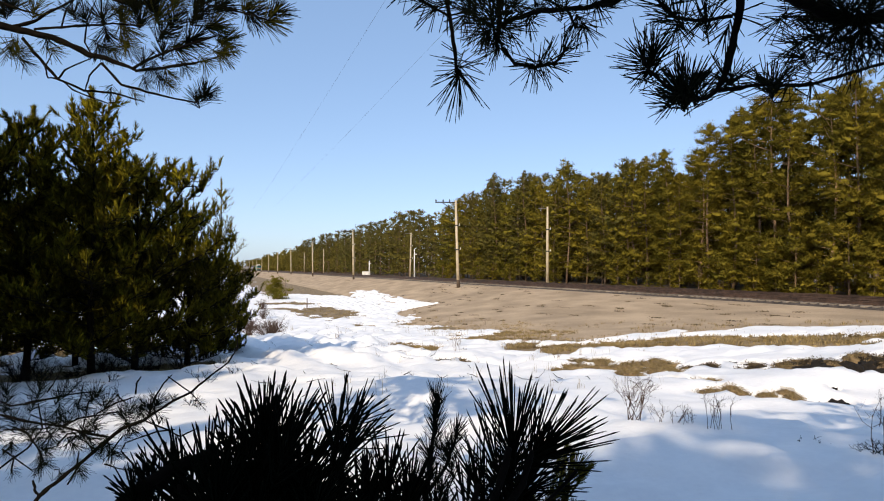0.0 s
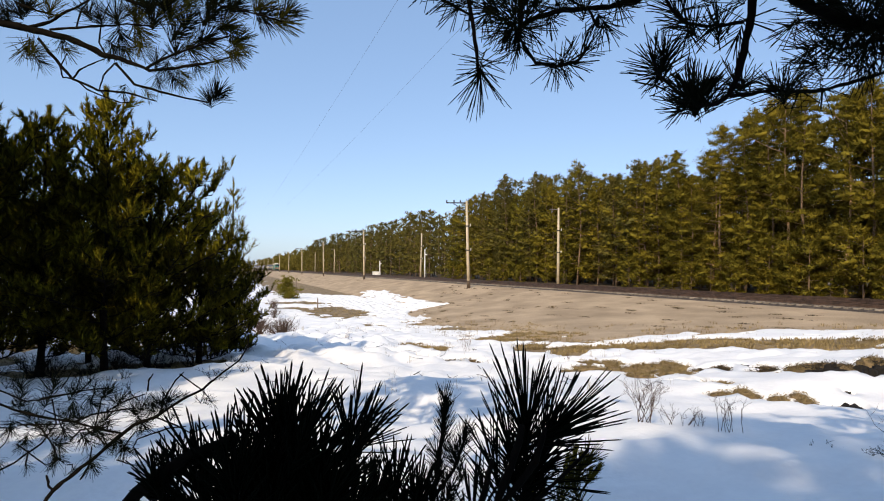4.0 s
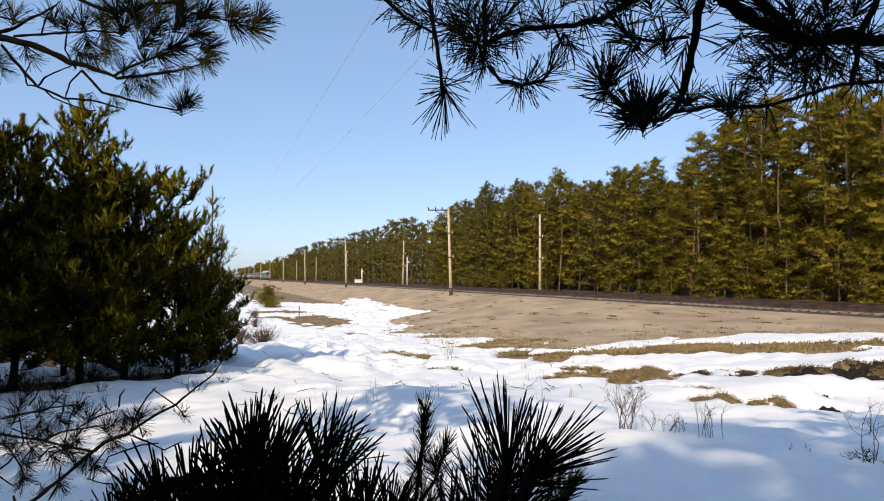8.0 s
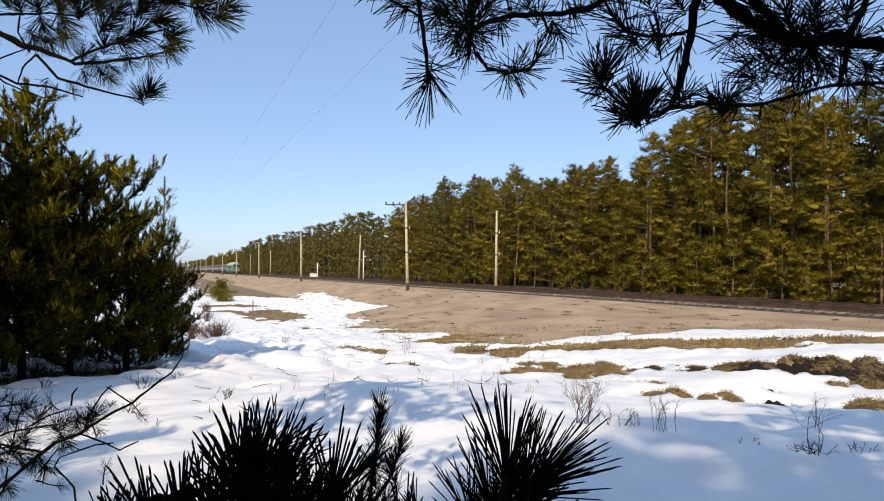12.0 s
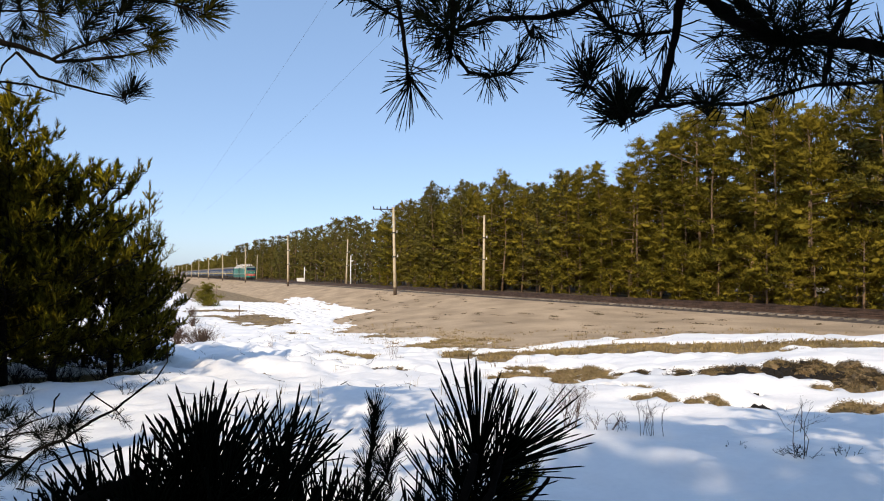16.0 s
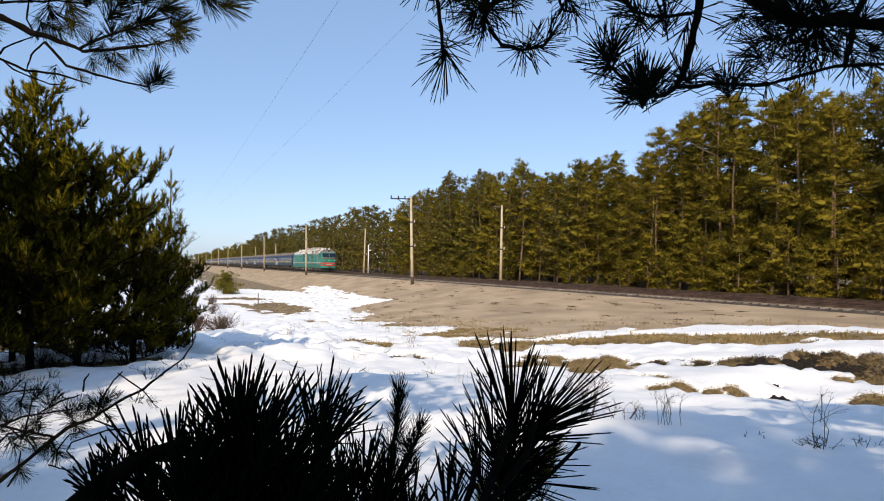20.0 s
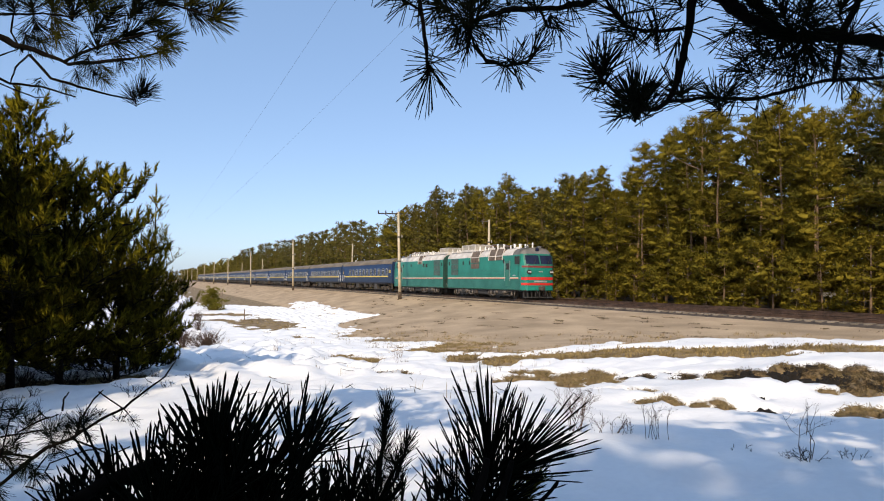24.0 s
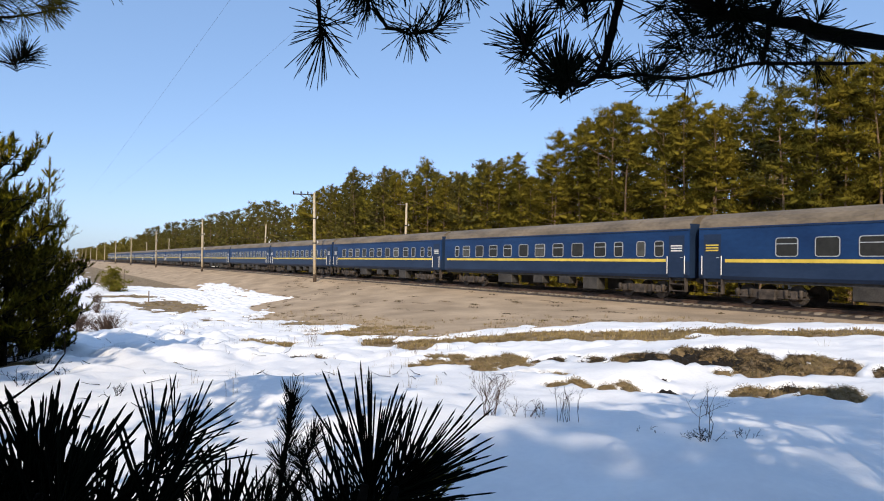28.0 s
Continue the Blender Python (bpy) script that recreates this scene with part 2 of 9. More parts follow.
class Geo:
    """Collects faces for one mesh."""

    def __init__(self):
        self.v, self.f = [], []

    def add(self, verts, faces):
        n = len(self.v)
        self.v += [tuple(p) for p in verts]
        self.f += [tuple(i + n for i in q) for q in faces]
        return self

    def box(self, x0, x1, y0, y1, z0, z1, b=0.0):
        """A box with its edges cut by b."""
        lo, hi = (x0, y0, z0), (x1, y1, z1)
        if b <= 0:
            v = [(lo[0] if i & 1 == 0 else hi[0], lo[1] if i & 2 == 0 else hi[1], lo[2] if i & 4 == 0 else hi[2]) for i in range(8)]
            return self.add(v, [(0, 2, 3, 1), (4, 5, 7, 6), (0, 1, 5, 4), (2, 6, 7, 3), (0, 4, 6, 2), (1, 3, 7, 5)])
        bm = bmesh.new()
        bmesh.ops.create_cube(bm, size=1.0)
        for q in bm.verts:
            q.co = Vector([(lo[k] + hi[k]) / 2 + q.co[k] * (hi[k] - lo[k]) for k in range(3)])
        bmesh.ops.bevel(bm, geom=list(bm.edges), offset=b, segments=1, affect="EDGES")
        bm.verts.index_update()
        self.add([q.co[:] for q in bm.verts], [[q.index for q in face.verts] for face in bm.faces])
        bm.free()
        return self

    def tube(self, pts, radii, seg=6, cap=True):
        """A round rod through the points."""
        pts = [Vector(p) for p in pts]
        if not isinstance(radii, (list, tuple)):
            radii = [radii] * len(pts)
        side = None
        rings = []
        for i, p in enumerate(pts):
            way = (pts[min(i + 1, len(pts) - 1)] - pts[max(i - 1, 0)]).normalized()
            if side is None:
                side = way.orthogonal().normalized()
            side = (side - way * side.dot(way)).normalized()
            up = way.cross(side)
            rings.append([p + (side * math.cos(a) + up * math.sin(a)) * radii[i] for a in (2 * math.pi * k / seg for k in range(seg))])
        faces = [(i * seg + k, i * seg + (k + 1) % seg, (i + 1) * seg + (k + 1) % seg, (i + 1) * seg + k) for i in range(len(pts) - 1) for k in range(seg)]
        if cap:
            faces += [tuple(reversed(range(seg))), tuple(range((len(pts) - 1) * seg, len(pts) * seg))]
        return self.add([q for r in rings for q in r], faces)

    def prism(self, outline, y0, y1):
        """An outline of (x, z) drawn out along y."""
        n = len(outline)
        v = [(x, y0, z) for x, z in outline] + [(x, y1, z) for x, z in outline]
        return self.add(v, [(i, (i + 1) % n, n + (i + 1) % n, n + i) for i in range(n)] + [tuple(reversed(range(n))), tuple(range(n, 2 * n))])

    def ring(self, y0, y1, z0, z1, w, r, x0, x1):
        """A window frame with rounded corners on a side wall, w wide, from x0 (wall) to x1 (face)."""
        def loop(d, x):
            out = []
            for cy, cz, a0 in ((y1 - r, z1 - r, 0), (y0 + r, z1 - r, 90), (y0 + r, z0 + r, 180), (y1 - r, z0 + r, 270)):
                for a in (a0, a0 + 45, a0 + 90):
                    out.append((x, cy + (r - d) * math.cos(radians(a)), cz + (r - d) * math.sin(radians(a))))
            return out
        loops = [loop(0, x0), loop(0, x1), loop(w, x1), loop(w, x0)]
        n = len(loops[0])
        return self.add([p for q in loops for p in q], [(k * n + i, k * n + (i + 1) % n, (k + 1) * n + (i + 1) % n, (k + 1) * n + i) for k in range(3) for i in range(n)])

    def disc(self, x0, x1, y, z, ry, rz, seg=14):
        """A short round drum whose axis runs along x."""
        v = [(x, y + ry * math.cos(2 * math.pi * k / seg), z + rz * math.sin(2 * math.pi * k / seg)) for x in (x0, x1) for k in range(seg)]
        return self.add(v, [(i, (i + 1) % seg, seg + (i + 1) % seg, seg + i) for i in range(seg)] + [tuple(reversed(range(seg))), tuple(range(seg, 2 * seg))])

    def mesh(self, name, material, smooth=False):
        me = bpy.data.meshes.new(name)
        me.from_pydata(self.v, [], self.f)
        me.materials.append(material)
        if smooth:
            me.polygons.foreach_set("use_smooth", [True] * len(me.polygons))
        me.update()
        return me


def array_mesh(name, verts, faces, material, smooth=False, normals=None):
    """A mesh from arrays of places and of triangles or quads. normals: the way that each place faces, where it is not its faces' own."""
    me = bpy.data.meshes.new(name)
    k = faces.shape[1]
    me.vertices.add(len(verts))
    me.vertices.foreach_set("co", np.asarray(verts, np.float32).ravel())
    me.loops.add(faces.size)
    me.loops.foreach_set("vertex_index", faces.astype(np.int32).ravel())
    me.polygons.add(len(faces))
    me.polygons.foreach_set("loop_start", np.arange(0, faces.size, k, dtype=np.int32))
    me.materials.append(material)
    me.update(calc_edges=True)
    me.polygons.foreach_set("use_smooth", [smooth or normals is not None] * len(faces))
    me.validate()
    if normals is not None:
        me.normals_split_custom_set_from_vertices(normals)
    return me


def part(name, geo, material, parent, label="", smooth=False):
    ob = new(name, geo.mesh(name, material, smooth) if isinstance(geo, Geo) else geo)
    ob.parent = parent
    return tagged(ob, label) if label else ob


def thing(name, label, category, group="", at=None):
    ob = new(name)
    ob.empty_display_size = 0.2
    if at is not None:
        ob.matrix_basis = at
    return tagged(ob, label, category, group)

# ---------------------------------------------------------------- terrain
RAIL = 0.10          # height of the rail heads; the snow where the camera stands is about 0


def ss(a, b, x):
    t = np.clip((x - a) / (b - a), 0, 1)
    return t * t * (3 - 2 * t)


def lattice(i, j, seed):
    n = (i * 374761393 + j * 668265263 + seed * 974634541) & 0xFFFFFFFF
    n = ((n ^ (n >> 13)) * 1274126177) & 0xFFFFFFFF
    return ((n ^ (n >> 16)) & 0xFFFF) / 65535.0


def value_noise(x, y, seed=0):
    """Smooth noise in -1..1 on the plan."""
    i, j = np.floor(x).astype(np.int64), np.floor(y).astype(np.int64)
    u, v = x - i, y - j
    u, v = u * u * (3 - 2 * u), v * v * (3 - 2 * v)
    a = lattice(i, j, seed) * (1 - u) + lattice(i + 1, j, seed) * u
    b = lattice(i, j + 1, seed) * (1 - u) + lattice(i + 1, j + 1, seed) * u
    return 2 * (a * (1 - v) + b * v) - 1


def fbm(x, y, seed=0, octaves=4):
    out, amp = 0, 0.5
    for n in range(octaves):
        out = out + amp * value_noise(x * 2 ** n, y * 2 ** n, seed + n)
        amp *= 0.5
    return out


# knolls of the field: x, y, height, radius along x, radius along y
KNOLLS = [(2.9, 9.3, 0.36, 1.7, 1.5), (-1.2, 15.0, 0.30, 2.4, 1.3), (2.2, 17.5, 0.25, 2.6, 1.2),
          (10.6, 8.9, 0.22, 2.6, 0.9), (13.5, 9.6, 0.25, 2.5, 0.9), (-4.0, 20.0, 0.3, 4.0, 1.6),
          (6.3, 4.4, 0.10, 2.2, 1.4), (1.0, 27.0, 0.25, 3.5, 2.0), (8.2, 13.2, 0.15, 1.5, 0.8)]


def field(x, y):
    """The open field that falls away from the wood's edge."""
    ys, hs = [-900, -5, 2, 10, 17, 25, 45, 60, 3000], [0.2, 0.05, -0.02, -0.5, -0.85, -1.4, -2.2, -2.35, -2.4]
    h = sum(np.interp(y + d, ys, hs) for d in (-2.4, -0.8, 0.8, 2.4)) / 4
    h = h + 0.40 * ss(8, 22, x) * (1 - ss(20, 40, y))
    h = h + 0.9 * ss(-2, -14, x) * ss(12, 40, y)
    for kx, ky, kh, rx, ry in KNOLLS:
        h = h + kh * np.exp(-((x - kx) / rx) ** 2 - ((y - ky) / ry) ** 2)
    near = 1 - ss(60, 160, np.hypot(x, y))
    return h + near * (0.16 * fbm(x * 0.22, y * 0.30, 3) + 0.05 * fbm(x * 0.9, y * 1.1, 7))


def bank(x, y):
    """The plane of the railway embankment's slope towards the field."""
    k = np.interp(y, [-30, 10, 17, 23, 28, 37, 46, 52, 60, 72, 3000], [0.02, 0.033, 0.043, 0.062, 0.085, 0.108, 0.133, 0.142, 0.17, 0.205, 0.205])
    return -0.24 - (27.9 - x) * k + 0.03 * fbm(x * 0.35, y * 0.2, 11) + 0.02 * fbm(x * 1.6, y * 0.9, 12)


def ground(x, y):
    x, y = np.asarray(x, float), np.asarray(y, float)
    near, slope = field(x, y), bank(x, y)
    low = np.maximum(near, slope) + 0.05 * np.exp(-((near - slope) / 0.12) ** 2)
    bed = -0.26 + 0 * x
    wood = -0.32 + 0.12 * fbm(x * 0.2, y * 0.2, 21)
    h = np.where(x < 27.9, low, bed)
    w = ss(38, 43, x)
    return h * (1 - w) + wood * w

# ---------------------------------------------------------------- ground, snow, railway bed


def sheet(xs, ys, height, name, material, smooth=True):
    """A sheet over the plan, its corners at every pair of xs and ys."""
    gx, gy = np.meshgrid(xs, ys)
    v = np.stack([gx, gy, height(gx, gy)], -1).reshape(-1, 3)
    n, m = len(xs), len(ys)
    i = np.arange(n * m).reshape(m, n)
    f = np.stack([i[:-1, :-1], i[:-1, 1:], i[1:, 1:], i[1:, :-1]], -1).reshape(-1, 4)
    return array_mesh(name, v, f, material, smooth)


def steps(*spans):
    return np.unique(np.concatenate([np.arange(a, b, s) for a, b, s in spans]).round(3))


# bare patches in the snow: x, y, half widths, turn in degrees
PATCHES = [(12.7, 26.4, 1.9, 2.2, -30), (6.8, 22.8, 0.85, 2.8, 0), (9.4, 19.6, 0.55, 2.0, -25), (9.9, 18.0, 0.5, 1.4, -29), (11.6, 18.0, 1.7, 1.0, -40), (14.8, 15.7, 4.2, 1.55, -50), (19.6, 11.6, 4.8, 1.55, -44),
           (9.2, 60.0, 3.2, 8.5, 0), (6.6, 76.0, 3.6, 3.0, 0), (5.4, 67.0, 1.6, 1.6, 0), (5.0, 33.0, 0.8, 0.9, 0), (8.8, 41.0, 0.6, 1.8, 0), (14.5, 33.5, 1.6, 1.2, -30), (8.0, 14.6, 0.5, 0.4, 0),
           # under the young pines: bare ground, partly standing in for the shade there
           (-5.2, 13.2, 1.6, 0.32, 8), (-2.6, 13.9, 0.9, 0.22, 8), (-1.5, 15.9, 1.9, 0.7, 15), (-0.4, 17.6, 1.2, 0.5, 20), (-1.8, 24.0, 0.8, 0.5, 0), (-3.5, 17.0, 2.6, 1.2, 10), (-8.0, 19.0, 3.0, 1.2, 0), (-3.6, 14.5, 0.9, 0.25, 5), (-1.2, 17.9, 1.3, 0.6, 20), (-6.5, 25.0, 3.0, 2.0, 0), (-3.6, 25.9, 2.5, 1.6, 0), (-1.0, 20.2, 0.9, 0.7, 0)]
# mats of sods that stand out of the snow: what grows there, x, y, half widths, turn, how many sods, their height
MATS = [("golden", 8.2, 12.2, 1.30, 1.15, -25, 20, 0.15), ("golden", 9.5, 12.6, 0.6, 0.5, -30, 4, 0.10), ("brown", 9.95, 11.7, 0.40, 0.35, -40, 4, 0.10), ("bare", 9.8, 11.4, 0.35, 0.12, -40, 3, 0.07),
        ("bare", 10.75, 11.7, 0.12, 0.10, 0, 1, 0.06), ("bare", 10.8, 11.2, 0.26, 0.14, -45, 3, 0.07), ("brown", 10.7, 10.4, 0.80, 0.70, -45, 9, 0.14), ("golden", 10.1, 9.8, 0.45, 0.35, -40, 4, 0.14),
        ("brown", 11.0, 9.1, 1.10, 0.45, -42, 10, 0.20), ("bare", 10.6, 8.7, 1.10, 0.22, -42, 8, 0.19), ("bare", 11.2, 7.9, 0.40, 0.22, -42, 4, 0.16), ("brown", 12.0, 7.9, 1.05, 0.70, -45, 12, 0.22), ("golden", 10.9, 7.5, 0.5, 0.35, -45, 4, 0.18),
        ("golden", 11.8, 6.9, 0.60, 0.35, -50, 5, 0.20), ("brown", 12.4, 6.0, 0.80, 0.5, -55, 7, 0.24), ("golden", 9.5, 6.3, 0.36, 0.50, -35, 5, 0.24), ("golden", 9.9, 5.3, 0.42, 0.45, -50, 5, 0.20), ("brown", 10.1, 6.1, 0.35, 0.35, 0, 3, 0.18),
        ("golden", 8.2, 9.5, 0.28, 0.40, -45, 4, 0.10), ("golden", 7.75, 8.5, 0.42, 0.24, -35, 5, 0.11), ("golden", 8.30, 7.95, 0.40, 0.22, -35, 5, 0.10), ("bare", 8.72, 7.4, 0.32, 0.16, -30, 4, 0.10), ("bare", 9.4, 8.0, 0.12, 0.08, 0, 1, 0.09),
        ("bare", 9.05, 7.15, 0.12, 0.08, 0, 1, 0.07), ("bare", 7.75, 10.0, 0.25, 0.10, -40, 2, 0.05), ("brown", 5.9, 16.3, 0.5, 0.4, 0, 3, 0.10),
        ("golden", 11.5, 8.5, 0.85, 0.32, -43, 8, 0.19), ("golden", 12.5, 7.1, 0.85, 0.55, -46, 9, 0.21), ("brown", 11.6, 7.2, 0.55, 0.35, -45, 5, 0.19), ("golden", 11.0, 10.2, 0.40, 0.35, -40, 4, 0.14)]


def lay_sods():
    """The single sods of each mat: what grows on it, x, y, half width, height."""
    rng, out = random.Random(23), []
    for kind, mx, my, rx, ry, turn, count, high in MATS:
        c, s_ = math.cos(radians(turn)), math.sin(radians(turn))
        for k in range(count):
            r, a = math.sqrt((k + 0.5) / count), 2.4 * k + rng.uniform(0, 0.8)
            u, v = (rx * r * math.cos(a), ry * r * math.sin(a)) if count > 1 else (0, 0)
            half = min(0.42, max(0.09, 0.85 * math.sqrt(rx * ry / count))) * rng.uniform(0.75, 1.35)
            out.append((kind, mx + u * c - v * s_, my + u * s_ + v * c, half, 0.72 * high * rng.uniform(0.55, 1.2)))
    return out


SODS = lay_sods()


def toe(y):
    """Where the foot of the sandy slope lies near the camera."""
    return np.interp(y, [8, 13, 17.5, 21.6, 28.5, 40, 50], [27, 24.8, 22.0, 18.2, 16.4, 18, 40])


def cover(x, y):
    """How deep the snow lies: under nought the ground is bare."""
    near, slope = field(x, y), bank(x, y)
    edge = (near - slope) * np.interp(y, [24, 42], [4.0, 1.3]) + (0.10 + 0.26 * ss(26, 42, y)) * fbm(x * 0.5, y * 0.4, 31) + (0.08 + 0.16 * ss(26, 42, y)) * fbm(x * 1.7, y * 1.1, 33) + 0.04
    d = np.minimum(1.0, edge * 2.2)
    d = np.where(y > 58, np.maximum(d, 0.9 - ((x - 17.5 - (y - 58) * 0.045) / 2.3) ** 2 * 1.2 - ss(100, 118, y) + 0.9 * fbm(x * 0.35, y * 0.12, 77) + 0.9 * fbm(x * 1.4, y * 0.45, 79)), d)
    d = np.where(x > 26, -1, d - 4 * np.maximum(0, x - toe(y)))
    wig = 0.55 * fbm(x * 0.9, y * 0.9, 41) + 0.25 * fbm(x * 3.1, y * 3.1, 45)
    for px, py, rx, ry, turn in PATCHES:
        c, s = math.cos(radians(turn)), math.sin(radians(turn))
        u, v = ((x - px) * c + (y - py) * s) / rx, (-(x - px) * s + (y - py) * c) / ry
        d = np.minimum(d, (np.sqrt(u * u + v * v) - 1 + 1.0 * wig) * 1.6)
    for _, px, py, r, _ in SODS:
        d = np.minimum(d, (np.hypot(x - px, y - py) / (r * 1.05) - 1 + 0.8 * wig) * 1.5)
    specks = ss(12, 20, y) * (1 - ss(70, 95, y)) * ss(-1, 4, x)
    d = d - specks * np.maximum(0, fbm(x * 1.3, y * 0.8, 57) - 0.30) * 9
    thaw = ss(14, 26, y) * (1 - ss(38, 50, y)) * ss(6, 12, x)
    d = d - thaw * np.maximum(0, 0.70 + 1.9 * fbm(x * 0.5, y * 0.7, 51))
    d = d - 3 * ss(90, 108, y + 14 * fbm(x * 0.12, y * 0.05, 87)) * ss(4, 9, x) * (0.75 + 0.9 * fbm(x * 0.5, y * 0.12, 89))
    return np.clip(d, -1, 1)


def furrows(x, y):
    """Old plough furrows along the railway that the snow still shows."""
    run = x + 0.35 * fbm(x * 0.3, y * 0.12, 91) + 0.02 * y
    far = ss(45, 58, y) * (1 - ss(120, 140, y)) * ss(8, 13, x)
    near = ss(14, 17, y) * (1 - ss(26, 34, y)) * (1 - ss(4.5, 7.5, x))
    return (0.085 * far * np.sin(run * 6.6) + 0.12 * near * np.sin(run * 4.4 + 1.0 * y)) * (0.6 + 0.8 * np.abs(fbm(x * 0.2, y * 0.2, 93)))


def snow_height(x, y):
    d = cover(x, y)
    swell = 0.055 * fbm(x * 2.3, y * 2.3, 61, 3) + 0.11 * fbm(x * 0.55 + 0.3 * y, y * 0.75, 63, 3) + (0.10 + 0.12 * ss(10, 14, y) * (1 - ss(30, 40, y))) * np.abs(fbm(x * 1.1 - 0.4 * y, y * 1.3, 65, 3))
    swell = swell * (1 - 0.75 * ss(-11.0, -5.0, x - toe(y)) * (1 - ss(30, 36, y))) * (1 - 0.50 * np.exp(-((x - 10.0) / 3.0) ** 2 - ((y - 9.0) / 3.6) ** 2))
    lying = np.where(d > 0, 0.10 * np.sqrt(np.maximum(d, 0)), 0.25 * d)
    return ground(x, y) + furrows(x, y) * np.clip(d * 3, 0, 1) + lying + swell * np.clip(1 + d * 4, 0, 1)


tagged(new("ground", sheet(steps((-900, -100, 50), (-100, -40, 5), (-40, -10, 1.2), (-10, 28, 0.6), (28, 50, 2), (50, 120, 5), (120, 1500.1, 60)),
                           steps((-300, -40, 20), (-40, 0, 1.5), (0, 60, 0.6), (60, 120, 1.2), (120, 300, 5), (300, 2500.1, 50)), ground, "ground", EARTH)),
       "dry yellow-brown turf of an open field", "ground", kind="structure")
tagged(new("snow", sheet(steps((-60, -30, 3.0), (-30, -8, 0.6), (-8, 20, 0.15), (20, 30, 0.4)), steps((-14, 0, 0.6), (0, 30, 0.145), (30, 60, 0.25), (60, 125, 0.5), (125, 330, 5.0)), snow_height, "snow", SNOW)),
       "melting snow with bare patches over the field", "snow", kind="structure")


def bank_height(x, y):
    return np.where((bank(x, y) > field(x, y) - 0.06) | (x > toe(y)), ground(x, y) + 0.015, ground(x, y) - 0.3)


tagged(new("embankment", sheet(steps((8, 28.9, 0.35)), steps((-60, 10, 1.5), (10, 130, 0.5), (130, 900, 10)), bank_height, "embankment", SAND)),
       "bare sandy slope of the railway embankment", "embankment", kind="structure")
tagged(new("track_bed", sheet(steps((28.12, 28.82, 0.1), (28.82, 40.2, 0.3)), steps((-60, 130, 0.5), (130, 1300, 10)),
                              lambda x, y: -0.30 + 0.15 * ss(28.12, 28.30, x) + 0.06 * ss(28.42, 28.75, x) - 0.5 * ss(36.2, 39.0, x) + 0.03 * fbm(x * 2, y * 2, 71), "track_bed", BALLAST)),
       "dark oily ballast under two railway tracks", "track bed", kind="structure")
tagged(new("forest_floor", sheet(steps((38.5, 90, 1.5)), steps((-60, 200, 2), (200, 1000, 20)),
                                 lambda x, y: -0.30 + 0.12 * fbm(x * 0.2, y * 0.2, 21) + 0.25 * fbm(x * 0.7, y * 0.5, 22) * ss(39, 44, x), "forest_floor", FOREST_FLOOR)),
       "brown needle litter under the pine wood", "forest floor", kind="structure")


def railway_track(axis, label, first, last, single, wood):
    """Rails on concrete sleepers; the sleepers of the stretch next to the camera are pieces of their own."""
    track = tagged(thing("railway_track", label, "railway track", "tracks", pose(axis, 0, 0)), kind="structure")
    for x in (-0.76, 0.76):
        section = [(x + a, RAIL + b) for a, b in ((-0.035, 0), (0.035, 0), (0.035, -0.035), (0.01, -0.05), (0.01, -0.14), (0.066, -0.155), (0.066, -0.17), (-0.066, -0.17), (-0.066, -0.155), (-0.01, -0.14), (-0.01, -0.05), (-0.035, -0.035))]
        part("rail", Geo().prism(section, -60, 1300), RAIL_STEEL, track)
    one = Geo().box(-1.35, 1.35, -0.13, 0.13, RAIL - 0.36, RAIL - 0.17, 0.025).mesh("sleeper", wood)
    rest = Geo()
    for k in range(int((last - first) / 0.56)):
        y = first + 0.56 * k
        if single[0] <= y <= single[1]:
            part("sleeper", one, wood, track).location = (random.uniform(-0.03, 0.03), y, random.uniform(-0.01, 0.01))
        else:
            rest.box(-1.35, 1.35, y - 0.13, y + 0.13, RAIL - 0.36, RAIL - 0.17)
    tagged(part("more_sleepers", rest, wood, track), kind="stuff")


railway_track(29.7, "rusty rails on weathered concrete sleepers", -20, 260, (8, 140), SLEEPER)
railway_track(33.9, "rusty rails on dark sleepers beyond the first track", -20, 200, (500, 500), OLD_SLEEPER)

# ---------------------------------------------------------------- line poles


